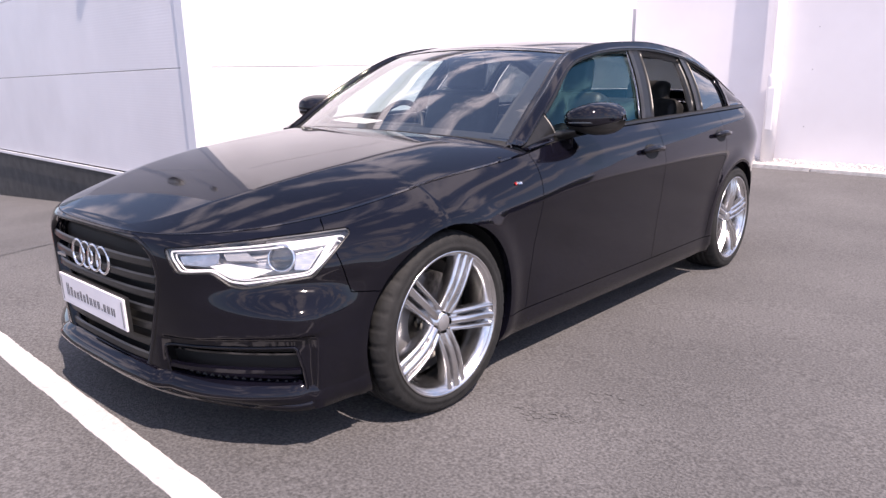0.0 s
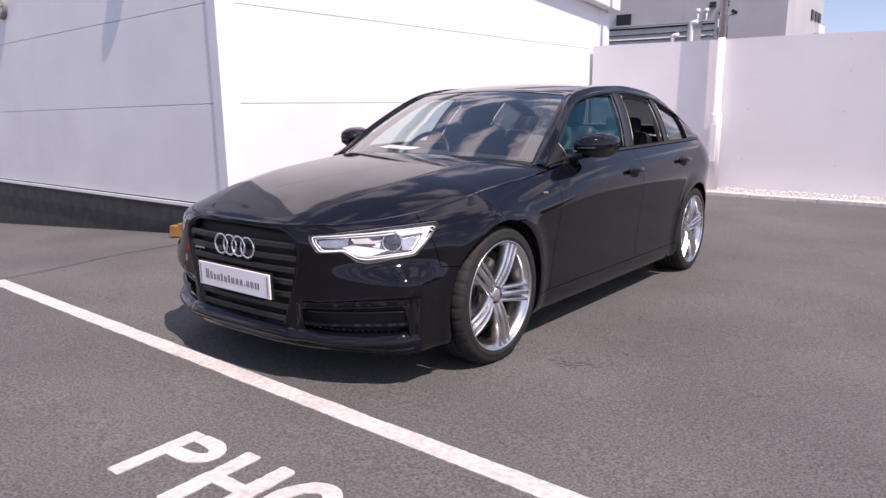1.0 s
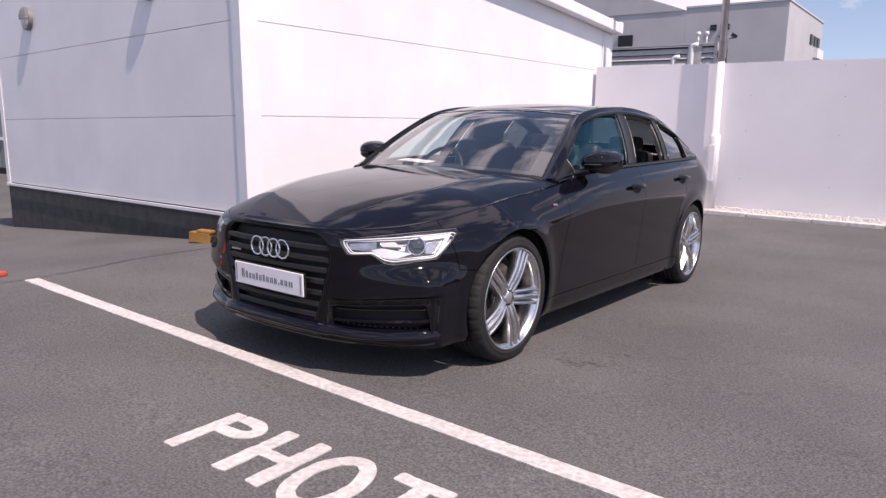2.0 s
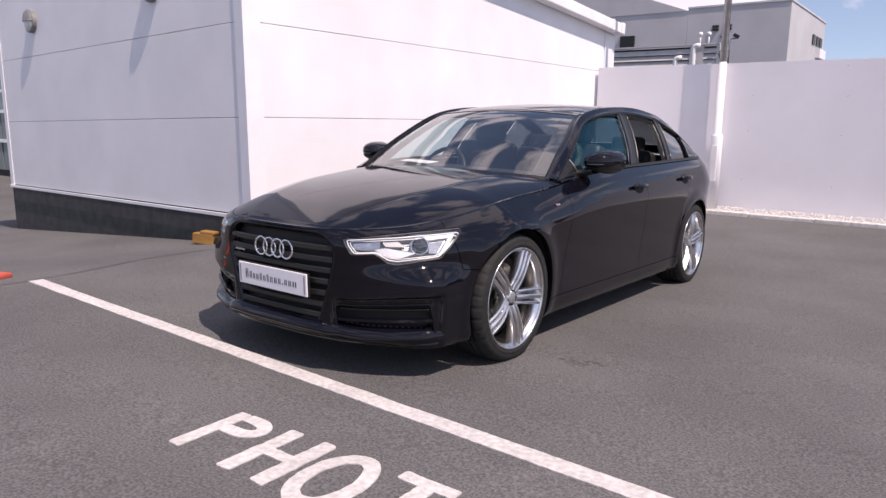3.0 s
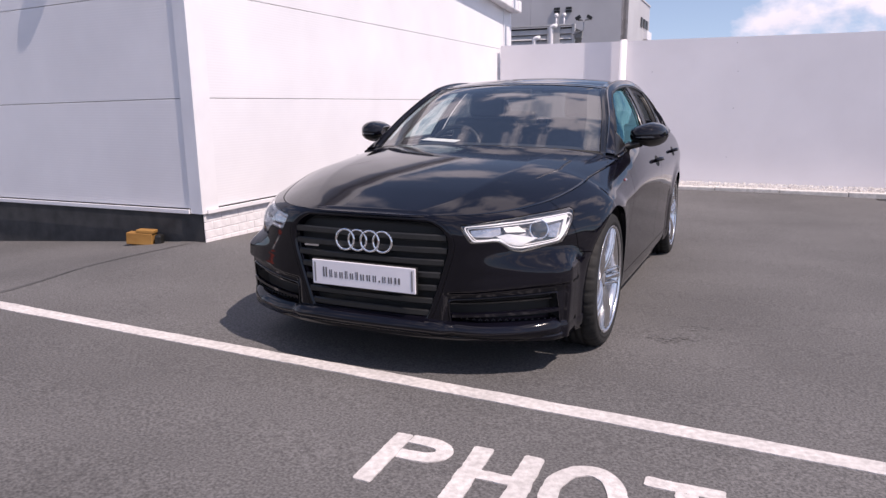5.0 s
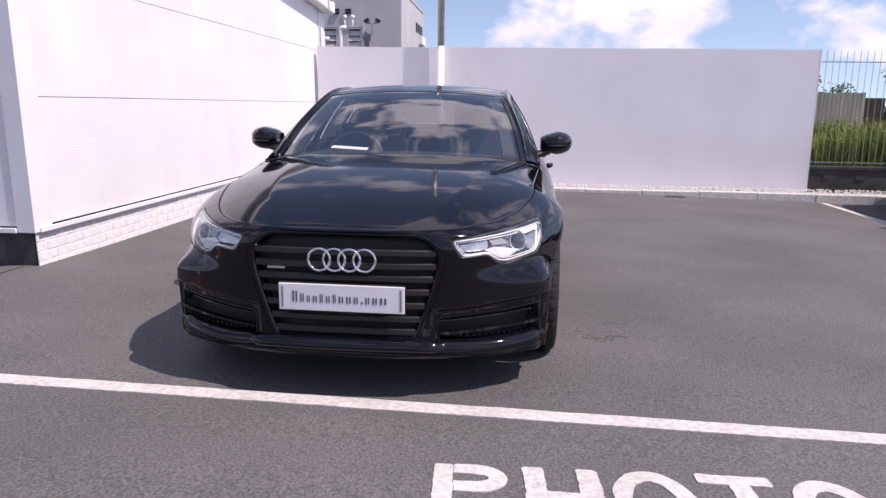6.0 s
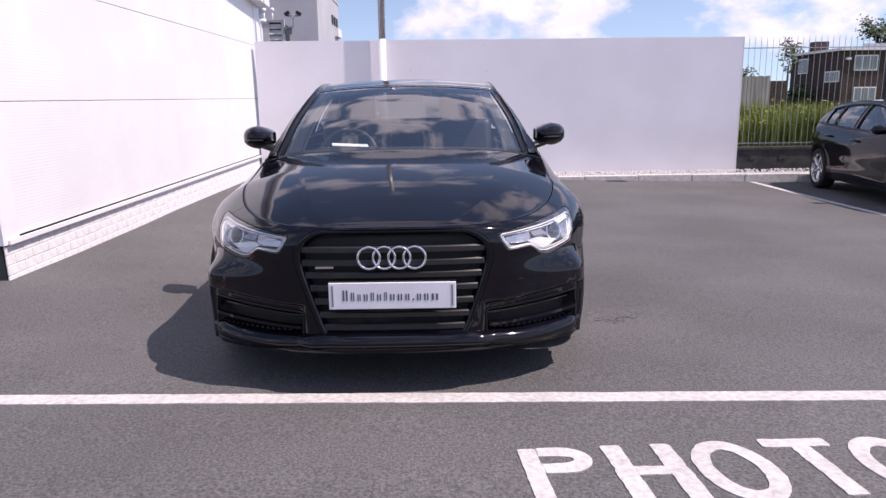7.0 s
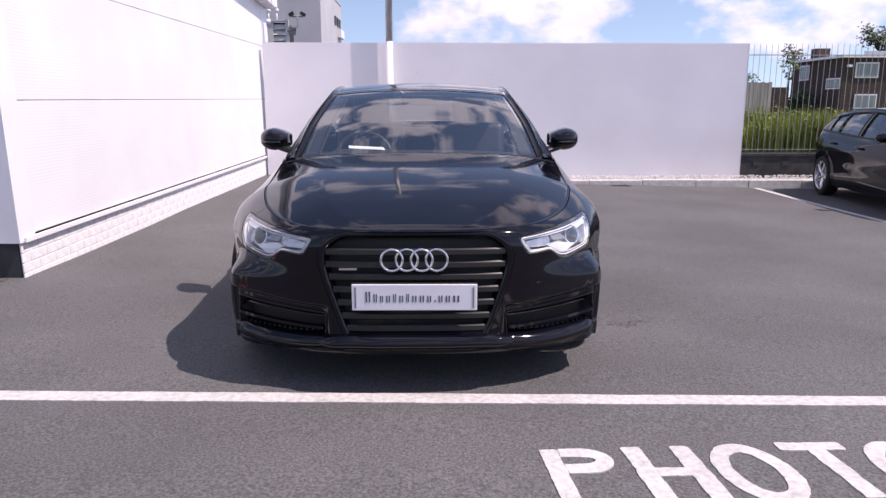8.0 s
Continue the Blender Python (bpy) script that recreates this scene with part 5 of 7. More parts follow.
def headlamp(flip):
    lens = shell_part("headlamp", B.panel(("lamp",), gap=0.003, flange=0.004, off=-0.001), M_LENS, car, "clear headlamp with bright white inner lenses", flip=flip)
    lens.visible_shadow = False
    m = lambda vf: mirrored(*vf) if flip else vf
    offset_patch("housing", LAMP, -0.070, M_LAMP_HOUSE, lens, mirror=flip, label="grey lamp housing")
    wall_strip("housing_wall", LAMP, -0.004, -0.072, M_LAMP_HOUSE, lens, mirror=flip)
    ring_bar("edge_seal", LAMP, 0.006, -0.010, M_SATIN_BLACK, lens, mirror=flip)

    def inner(poly, off0, off1, name, mat, label=""):
        """A solid lamp piece inside an outline between two depths."""
        q = np.asarray(poly, float)
        a = B.put(q[:, 0], q[:, 1], off0)
        b = B.put(q[:, 0], q[:, 1], off1)
        n = len(q)
        verts = list(a) + list(b)
        faces = [tuple(range(n)), tuple(range(2 * n - 1, n - 1, -1))] + [(i, n + i, n + (i + 1) % n, (i + 1) % n) for i in range(n)]
        v, f = m((verts, faces))
        return mesh_part(name, v, f, mat, lens, label, soft=False)
    # bright light blade at the foot, white arrow round the outer end, silver reflectors between
    inner(rounded([(0.610, 0.634), (0.670, 0.646), (0.814, 0.623), (0.729, 0.595), (0.685, 0.593)], 0.005, 3), -0.014, -0.05, "light_blade", M_LAMP_WHITE, "white light blade")
    inner(rounded([(0.890, 0.707), (1.087, 0.717), (1.042, 0.696), (0.906, 0.685)], 0.004, 3), -0.013, -0.04, "light_arrow", M_LAMP_WHITE, "white outer light strip")
    inner(rounded([(1.080, 0.712), (0.972, 0.622), (0.933, 0.602), (1.022, 0.690)], 0.004, 3), -0.013, -0.04, "light_arrow", M_LAMP_WHITE, "white outer light strip")
    inner(rounded([(0.908, 0.677), (1.013, 0.688), (0.933, 0.616), (0.884, 0.621)], 0.006, 3), -0.024, -0.06, "indicator_unit", M_LAMP_SILVER, "silver outer reflector")
    inner(rounded([(0.510, 0.660), (0.508, 0.629), (0.597, 0.630), (0.641, 0.645), (0.662, 0.679)], 0.006, 3), -0.022, -0.06, "inner_reflector", M_LAMP_SILVER, "silver inner reflector")
    inner(rounded([(0.675, 0.681), (0.751, 0.690), (0.775, 0.657), (0.672, 0.655)], 0.006, 3), -0.024, -0.06, "dark_bezel", M_LAMP_GREY)
    # bright light guide all round, a little inside the lamp's outline
    mid = LAMP.mean(0)
    guide = mid + (LAMP - mid) * (0.945, 0.82)
    ring_bar("light_guide", guide, 0.0036, -0.012, M_LAMP_WHITE, lens, mirror=flip, label="white light guide strip")
    inset = mid + (LAMP - mid) * (0.905, 0.70)
    ring_bar("light_guide", inset, 0.0028, -0.018, M_LAMP_WHITE, lens, mirror=flip)
    # projector
    c = B.put(np.array([0.857]), np.array([0.668]), -0.035)[0]
    d = B.put(np.array([0.857]), np.array([0.668]), 0.01)[0] - c
    d = d / np.linalg.norm(d)
    d = np.array((d[0] * 0.55, d[1], d[2] * 0.3))
    M = np.array(Vector(tuple(d)).to_track_quat("X", "Z").to_matrix())
    dome = [(0.0, 0.020)] + [(0.036 * math.sin(w), 0.020 * math.cos(w)) for w in np.linspace(0.15, math.pi / 2, 8)]
    v, f = lathe(dome, 28)
    mesh_part("projector_lens", *m(([tuple(c + M @ np.array(q)) for q in v], f)), M_PROJECTOR, lens, "dark glass projector lens")
    v, f = lathe([(0.036, -0.03), (0.037, 0.004), (0.043, 0.006), (0.046, -0.002), (0.047, -0.04)], 28)
    mesh_part("projector_ring", *m(([tuple(c + M @ np.array(q)) for q in v], f)), M_CHROME, lens, "chrome projector ring")


headlamp(False)
headlamp(True)


def side_vent(flip):
    g = offset_patch("side_intake", VENT, -0.06, M_DARK, car, mirror=flip)
    g["label"] = "black side intake with level blades and mesh"
    wall_strip("intake_wall", VENT, 0.0, -0.065, M_SATIN_BLACK, g, mirror=flip)
    plan_bar("blade", 0.402, 0.884, lambda p: 0.283 + 0.060 * max(0.0, p - 0.45), 0.020, 0.014, -0.004, M_PAINT, g, 30, flip=flip)
    plan_bar("blade", 0.402, 0.872, lambda p: 0.328 + 0.060 * max(0.0, p - 0.45), 0.010, 0.008, -0.034, M_GLOSS_BLACK, g, 30, flip=flip)
    ring_bar("intake_frame", VENT, 0.0055, 0.001, M_PAINT, g, mirror=flip)
    sets = []
    for i in range(15):
        p = 0.440 + i * 0.030
        for a, b in ((p, p + 0.03), (p + 0.03, p)):
            sets.append(tube(B.put(np.array([a, b]), np.array([0.230, 0.266]), -0.014), 0.003, 5))
    v, f = merge(*sets)
    if flip:
        v, f = mirrored(v, f)
    mesh_part("intake_mesh", v, f, M_SATIN_BLACK, g)


side_vent(False)
side_vent(True)

# splitter lip below the bumper
P_END = B.py(0.545)
ps = np.linspace(-P_END, P_END, 140)
rows = []
for off, z in ((-0.036, 0.258), (-0.006, 0.250), (0.022, 0.232), (0.038, 0.214), (0.038, 0.202), (0.030, 0.192), (0.012, 0.176), (-0.05, 0.172)):
    k = np.clip((0.95 - np.abs(ps)) / 0.25, 0, 1) ** 0.8
    zz = z + 0.014 * np.clip((np.abs(ps) - 0.35) / 0.5, 0, 1) * (z > 0.19) + 0.020 * (1 - ramp(0.25, 0.60, np.abs(ps)))
    P = B.put(np.abs(ps), np.full(len(ps), 0.215), 0.0)
    Q = B.put(np.abs(ps), np.full(len(ps), 0.215), 0.01)
    n = (Q - P) / 0.01
    n[:, 2] = 0
    P = P + n * (off * np.where(off > 0, 0.12 + 0.88 * k, 1.0))[:, None]
    P[:, 2] = zz
    P[:, 0] *= np.sign(ps + 1e-12)
    rows.append(P)
v, f = sheet(np.stack(rows, 1))
mesh_part("front_lip", v, f, M_PAINT, car)


# ------------------------------------------------------------------ mirrors, handles, badges
def door_mirror(flip):
    """Rounded gloss hood on a matt tray and a short arm."""
    put = lambda name, v, f, mat, parent, label="": mesh_part(name, *(mirrored(v, f) if flip else (v, f)), mat, parent, label)

    def shape(a):
        """Across the head: half height, forward and rearward reach."""
        prof = math.sqrt(max(0.0, 1 - (abs(a - 0.44) / 0.565) ** 2.6))
        return 0.072 * prof * (0.66 + 0.34 * min(1.0, a * 1.9)) * (1.0 - 0.08 * a) + 0.004, 0.188 * prof + 0.004, 0.050 * prof + 0.003

    def loft(w0, w1, grow, n):
        rows = []
        for a in np.linspace(0, 1, 24):
            hz, front, back = shape(a)
            ring = []
            for w in np.linspace(w0, w1, n):
                c, s = math.cos(w), math.sin(w)
                yy = math.copysign(abs(c) ** 0.75, c) * (front if c < 0 else back) * grow
                ring.append((0.845 + 0.200 * a, 1.892 + yy + 0.042 * a, 1.042 + 0.006 * a + grow * hz * math.copysign(abs(s) ** 0.8, s)))
            rows.append(ring)
        v, f = sheet(np.array(rows), flip=True)
        return v, list(f) + [tuple(range(n - 1)), tuple(23 * n + k for k in range(n - 2, -1, -1))]
    head = put("door_mirror", *loft(0, 2 * math.pi, 1.0, 25), M_PAINT, car, "gloss black door mirror")
    put("mirror_tray", *loft(math.pi * 1.12, math.pi * 1.88, 1.025, 15), M_SATIN_BLACK, head, "matt black underside of the mirror")
    g = np.array([[(0.880 + 0.145 * a, 1.946 + 0.042 * a, 1.044 + 0.054 * b * math.sqrt(max(0, 1 - (abs(a - 0.48) / 0.56) ** 3))) for b in np.linspace(-1, 1, 6)] for a in np.linspace(0.02, 0.96, 14)])
    put("mirror_glass", *slab(g, 0.003), M_MIRROR, head)
    arm = np.array([[(0.800 + 0.105 * a, 1.775 + 0.075 * math.cos(w) + 0.05 * a, 0.965 + 0.030 * a + 0.024 * math.sin(w)) for w in np.linspace(0, 2 * math.pi, 17)] for a in np.linspace(0, 1, 6)])
    put("mirror_foot", *sheet(arm, flip=True), M_SATIN_BLACK, head)
    pts = [(0.860 + 0.170 * a, 1.892 - shape(a)[1] * 0.985 + 0.042 * a, 1.026 + 0.006 * a) for a in np.linspace(0.05, 0.93, 14)]
    put("repeater_lamp", *tube(pts, 0.005, 6), M_PROJECTOR, head)


door_mirror(False)
door_mirror(True)


def door_handle(y, z, flip):
    p = B.py(y)
    bar = [B.put(np.array([p + d]), np.array([z + 0.002 * math.cos(d * 14)]), o)[0] for d, o in ((-0.108, 0.002), (-0.10, 0.020), (-0.07, 0.032), (0, 0.037), (0.07, 0.032), (0.10, 0.020), (0.108, 0.002))]
    v, f = tube(np.array(bar), [0.010, 0.013, 0.015, 0.016, 0.015, 0.013, 0.010], 12)
    if flip:
        v, f = mirrored(v, f)
    h = mesh_part("door_handle", v, f, M_PAINT, car)
    # flat matt dark patch on the skin, standing for the shaded handle recess
    q = np.array([(p + 0.075 * math.cos(w), z - 0.004 + 0.036 * math.sin(w)) for w in np.linspace(0, 2 * math.pi, 28, endpoint=False)])
    rows = np.array([B.put(p + (q[:, 0] - p) * s, z + (q[:, 1] - z) * s, o) for s, o in ((1.0, 0.0015), (0.8, 0.0005), (0.3, 0.0002), (0.02, 0.0002))])
    v, f = sheet(np.concatenate([rows, rows[:, :1]], 1))
    if flip:
        v, f = mirrored(v, f)
    mesh_part("cup_shade", v, f, M_DARK, h)


for flip in (False, True):
    door_handle(2.50, 0.862, flip)
    door_handle(3.475, 0.896, flip)
    # small wing badge
    c = B.put(np.array([B.py(1.330), B.py(1.362)]), np.array([0.800, 0.803]), 0.002)
    for (a, b, mt, n) in ((1.326, 1.333, M_BADGE_RED, "wing_badge"), (1.334, 1.366, M_CHROME, "wing_badge")):
        P = np.array([[B.put(np.array([B.py(y)]), np.array([z]), 0.0022)[0] for z in (0.800, 0.810)] for y in np.linspace(a, b, 4)])
        v, f = slab(P, 0.003, flip=True)
        if flip:
            v, f = mirrored(v, f)
        mesh_part(n, v, f, mt, car, "small red and chrome wing badge")


# ------------------------------------------------------------------ wheels
def tread(profile, sides):
    """A tyre: a turned section with cross grooves cut into its shoulders."""
    v, f = lathe(profile, sides)
    n, out = len(profile), []
    for i, p in enumerate(v):
        k, (r, x) = i // n, profile[i % n]
        cut = 1 - 0.014 * (k % 7 == 0) * (x > -0.2) * (r > 0.318) * (abs(x) > 0.05)
        out.append((p[0], p[1] * cut, p[2] * cut))
    return out, f


def wheel_meshes():
    tyre = [(0.262, -0.110), (0.266, -0.118), (0.300, -0.126), (0.325, -0.118), (0.338, -0.100), (0.343, -0.080)]
    for g in (-0.055, -0.02, 0.02, 0.055):
        tyre += [(0.343, g - 0.006), (0.336, g - 0.004), (0.336, g + 0.004), (0.343, g + 0.006)]
    tyre += [(0.343, 0.080), (0.338, 0.100), (0.326, 0.118), (0.315, 0.124), (0.305, 0.126), (0.294, 0.126), (0.292, 0.128), (0.284, 0.127), (0.272, 0.120), (0.266, 0.110)]
    rim = [(0.254, -0.10), (0.240, -0.06), (0.234, 0.0), (0.238, 0.05), (0.244, 0.085), (0.249, 0.100), (0.258, 0.108), (0.266, 0.116), (0.273, 0.122), (0.271, 0.1255), (0.264, 0.1245), (0.260, 0.116)]
    return tread(tyre, 252), lathe(rim, 72)


def spoke(ang):
    """One broad spoke with three ribs, from hub to rim."""
    rows = []
    for k in np.linspace(0, 1, 14):
        r = 0.040 + 0.220 * k
        half = 0.040 + 0.009 * k
        x0 = 0.086 + 0.016 * math.sin(math.pi * min(1, k * 1.05)) + 0.012 * k + 0.012 * k ** 3
        bend = 0.005 * math.sin(math.pi * k * 0.9)
        row = []
        for q in np.linspace(-1, 1, 41):
            groove = math.exp(-((abs(q) - 0.46) / 0.13) ** 4) * ease((k - 0.20) / 0.12) * ease((0.98 - k) / 0.07)
            crown = 0.007 * (1 - min(1.0, (q / 0.32) ** 2)) if abs(q) < 0.32 else 0.005 * (1 - ((abs(q) - 0.8) / 0.2) ** 2)
            x = x0 + 0.004 - 0.034 * groove + crown - 0.007 * abs(q) ** 6
            row.append((x, r, q * half + bend))
        row = [(x0 - 0.048, r, -half * 0.9 + bend)] + row + [(x0 - 0.048, r, half * 0.9 + bend)]
        rows.append(row)
    P = np.array(rows)
    c, s = math.cos(ang), math.sin(ang)
    Q = P.copy()
    Q[:, :, 1] = P[:, :, 1] * c - P[:, :, 2] * s
    Q[:, :, 2] = P[:, :, 1] * s + P[:, :, 2] * c
    return sheet(Q)


def make_wheel(tyre_vf, rim_vf):
    rim = mesh_part("wheel", *rim_vf, M_ALLOY, car, "silver five-spoke alloy wheel with low-profile tyre")
    mesh_part("tyre", *tyre_vf, M_TYRE, rim, "low-profile black tyre")
    for k in range(5):
        v, f = spoke(radians(72 * k - 6))
        mesh_part("spoke", v, f, M_ALLOY, rim)
    v, f = lathe([(0.0, 0.094), (0.030, 0.094), (0.034, 0.091), (0.036, 0.082), (0.060, 0.078), (0.066, 0.060), (0.066, 0.02)], 40)
    mesh_part("hub", v, f, M_ALLOY, rim)
    v, f = lathe([(0.0, 0.0975), (0.026, 0.0965), (0.029, 0.0945)], 32)
    mesh_part("centre_cap", v, f, M_LAMP_GREY, rim, "grey centre cap")
    for k in range(5):
        w = radians(72 * k + 30)
        v, f = lathe([(0.0, 0.088), (0.008, 0.088), (0.009, 0.084), (0.009, 0.06)], 6)
        v = [(x, y + 0.052 * math.cos(w), z + 0.052 * math.sin(w)) for x, y, z in v]
        mesh_part("wheel_bolt", v, f, M_STEEL, rim)
    v, f = lathe([(0.06, 0.0), (0.075, 0.004), (0.175, 0.004), (0.178, 0.0), (0.178, -0.028), (0.08, -0.03)], 60)
    mesh_part("brake_disc", v, f, M_STEEL, rim, "grey steel brake disc")
    P = np.array([[(x, r * math.cos(w), r * math.sin(w)) for x, r in ((-0.04, 0.19), (0.022, 0.195), (0.030, 0.17), (0.028, 0.12), (-0.04, 0.115))] for w in np.linspace(radians(150), radians(210), 12)])
    v, f = sheet(P)
    mesh_part("brake_caliper", v, f, M_LAMP_GREY, rim)
    v, f = lathe([(0.0, -0.06), (0.20, -0.06), (0.228, -0.02)], 40)
    mesh_part("inner_shield", v, f, M_DARK, rim)
    return rim


wt, wr = wheel_meshes()
w0 = make_wheel(wt, wr)
w0.matrix_basis = pose(0.795, WHEEL_F, HUB, 0, 0, -1.5)
for x, y, rz, rx in ((0.788, WHEEL_R, 0, 20), (-0.795, WHEEL_F, 178.5, 0), (-0.788, WHEEL_R, 180, 33)):
    copy_thing(w0, pose(x, y, HUB, 0, 0, rz) @ pose(0, 0, 0, rx, 0, 0))

# ------------------------------------------------------------------ cabin
def cushion(name, cx, cy, cz, sx, sy, sz, mat, parent, tilt=0, r=0.05, label=""):
    bm = bmesh.new()
    box(bm, -sx / 2, sx / 2, -sy / 2, sy / 2, -sz / 2, sz / 2)
    bmesh.ops.bevel(bm, geom=bm.edges[:], offset=r, segments=4, affect="EDGES", profile=0.6)
    ob = part(name, bm, mat, parent, label, soft=True)
    ob.matrix_basis = pose(cx, cy, cz, tilt)
    return ob


for x in (-0.37, 0.37):
    s = cushion("front_seat", x, 2.20, 0.47, 0.52, 0.52, 0.16, M_LEATHER, car, 6, label="black leather front seat")
    cushion("seat_back", 0, 0.32, 0.34, 0.50, 0.15, 0.62, M_LEATHER, s, -20, 0.06)
    cushion("headrest", 0, 0.455, 0.73, 0.27, 0.10, 0.19, M_LEATHER, s, -14, 0.045)
    for q in (-0.06, 0.06):
        v, f = tube([(q, 0.42, 0.58), (q, 0.45, 0.70)], 0.007, 8)
        mesh_part("headrest_post", v, f, M_CHROME, s)
s = cushion("rear_bench", 0, 3.12, 0.46, 1.30, 0.50, 0.18, M_LEATHER, car, 5, label="black leather rear bench")
cushion("bench_back", 0, 0.33, 0.33, 1.28, 0.16, 0.58, M_LEATHER, s, -22, 0.06)
for x in (-0.40, 0.40):
    cushion("headrest", x, 0.45, 0.64, 0.28, 0.10, 0.16, M_LEATHER, s, -15, 0.045)
P = np.array([[(a * 0.74, 1.44 - 0.13 * (1 - a * a) + 0.46 * k, 0.925 + 0.03 * (1 - a * a) + 0.03 * math.sin(math.pi * k) - 0.10 * max(0, k - 0.75) * 4 * 0.5) for k in np.linspace(0, 1, 10)] for a in np.linspace(-1, 1, 25)])
v, f = slab(P, 0.05)
mesh_part("dashboard", v, f, M_TRIM, car, "black soft dashboard")
cushion("instrument_hood", -0.37, 1.86, 0.925, 0.42, 0.22, 0.10, M_TRIM, car, 0, 0.04)
for x0, x1 in ((-0.765, -0.70), (0.70, 0.765)):
    box_part("door_lining", (x0, x1, 1.62, 2.66, 0.30, 0.935), M_TRIM, car, bevel=0.02)
    box_part("door_lining", (x0, x1, 2.74, 3.62, 0.30, 0.965), M_TRIM, car, bevel=0.02)
box_part("console", (-0.13, 0.13, 1.75, 2.7, 0.22, 0.62), M_TRIM, car, bevel=0.03)
ws = np.linspace(0, 2 * math.pi, 40, endpoint=False)
tilt = radians(24)
rim_pts = np.array([(-0.378 + 0.185 * math.cos(w), 1.955 - 0.185 * math.sin(w) * -math.sin(tilt), 0.912 + 0.185 * math.sin(w) * math.cos(tilt)) for w in ws])
v, f = tube(rim_pts, 0.016, 10, closed=True)
wheel_ob = mesh_part("steering_wheel", v, f, M_LEATHER, car, "black leather steering wheel")
v, f = merge(*[tube([(-0.378 + 0.05 * math.cos(a), 1.945, 0.912 + 0.05 * math.sin(a)), (-0.378 + 0.18 * math.cos(a), 1.955 + 0.18 * math.sin(a) * math.sin(tilt), 0.912 + 0.18 * math.sin(a) * math.cos(tilt))], 0.017, 8) for a in (0.15, math.pi - 0.15, -math.pi / 2)])
mesh_part("steering_spokes", v, f, M_LAMP_GREY, wheel_ob)
cushion("steering_boss", -0.378, 1.945, 0.912, 0.15, 0.07, 0.12, M_TRIM, wheel_ob, -24, 0.03)
for a0, a1 in ((-0.955, -0.835), (0.835, 0.955)):
    mesh_part("pillar_trim", *slab(canopy_patch(0.03, 0.318, a0, a1, 20, 6, -0.022), 0.02, flip=True), M_TRIM, car, "black inner screen pillar trim")
cushion("interior_mirror", 0.0, 2.10, 1.30, 0.25, 0.03, 0.07, M_TRIM, car, 0, 0.014)
cushion("sun_visor", 0.36, 2.20, 1.33, 0.36, 0.12, 0.02, M_TRIM, car, 10, 0.008)
cushion("sun_visor", -0.36, 2.20, 1.33, 0.36, 0.12, 0.02, M_TRIM, car, 10, 0.008)
v, f = slab(np.array([[(a * 0.5, y, 1.345 + 0.035 * (1 - a * a)) for a in np.linspace(-1, 1, 9)] for y in np.linspace(2.35, 3.3, 8)]), 0.012)
mesh_part("headlining", v, f, M_TRIM, car, "dark headlining")
box_part("parcel_shelf", (-0.58, 0.58, 3.62, 4.10, 0.94, 0.97), M_TRIM, car)
box_part("boot_bulkhead", (-0.62, 0.62, 4.10, 4.125, 0.45, 1.060), M_TRIM, car)
paper = box_part("paper_sheet", (-0.11, 0.11, -0.075, 0.075, 0, 0.002), M_PAPER, None)
paper.matrix_basis = pose(-0.33, 1.62, 0.995, 4, 3, 8)
tagged(paper, "white paper sheet lying on the dashboard", "paper")
# unseen panel added to close the nose from below against light leaking through
us = np.linspace(0, 0.66, 40)
edge = B.at(us, np.full(40, 0.03))
verts = [(x * 0.985, y + 0.012, 0.186) for x, y, z in edge] + [(-x * 0.985, y + 0.012, 0.186) for x, y, z in edge] + [(x * 0.985, y + 0.012, 0.200) for x, y, z in edge] + [(-x * 0.985, y + 0.012, 0.200) for x, y, z in edge]
faces = [(i, i + 1, 41 + i, 40 + i) for i in range(39)] + [(120 + i, 121 + i, 81 + i, 80 + i) for i in range(39)]
mesh_part("nose_light_block", verts, faces, M_DARK, car, soft=False)
# blind panels behind the nose
v, f = sheet(np.array([[(x, 0.30 + 0.35 * (x / 0.8) ** 2, z) for z in np.linspace(0.2, 0.70, 4)] for x in np.linspace(-0.72, 0.72, 15)]))
mesh_part("radiator_panel", v, f, M_DARK, car, soft=False)

car.matrix_basis = pose(0, 0, 0, math.degrees(-math.atan(SLOPE)))
paper.matrix_basis = car.matrix_basis @ paper.matrix_basis


# ------------------------------------------------------------------ dark hatchback in the next bay
M_GREY_PAINT = vary(material("dark_grey_metallic_paint", rough=0.45, coat=1.0, spec=0.0), (0.003, 0.003, 0.006), (0.005, 0.005, 0.010), 3.0)
M_GREY_PAINT.node_tree.nodes["Principled BSDF"].inputs["Coat IOR"].default_value = 1.42
h_zb = spline([0, 0.5, 1.2, 3.2, 3.9, 4.32], [0.20, 0.19, 0.19, 0.19, 0.23, 0.27])
h_zt = spline([0.0, 0.1, 0.4, 0.8, 1.15, 1.5, 2.4, 3.3, 4.0, 4.32], [0.68, 0.70, 0.78, 0.86, 0.905, 0.925, 0.950, 0.985, 1.01, 0.98])
h_wh = spline([0, 0.07, 0.2, 0.38, 0.58, 0.72, 0.78, 0.9, 1.0], [0.80, 0.825, 0.845, 0.852, 0.872, 0.882, 0.868, 0.838, 0.80])
h_wy = spline([0, 0.7, 2.0, 3.3, 4.32], [0.98, 0.99, 1.0, 0.995, 0.94])
h_y0 = spline([0.2, 0.35, 0.55, 0.70, 0.8], [0.06, 0.03, 0.03, 0.08, 0.2])
h_y1 = spline([0.25, 0.45, 0.65, 0.85, 1.0], [4.27, 4.32, 4.31, 4.24, 4.16])


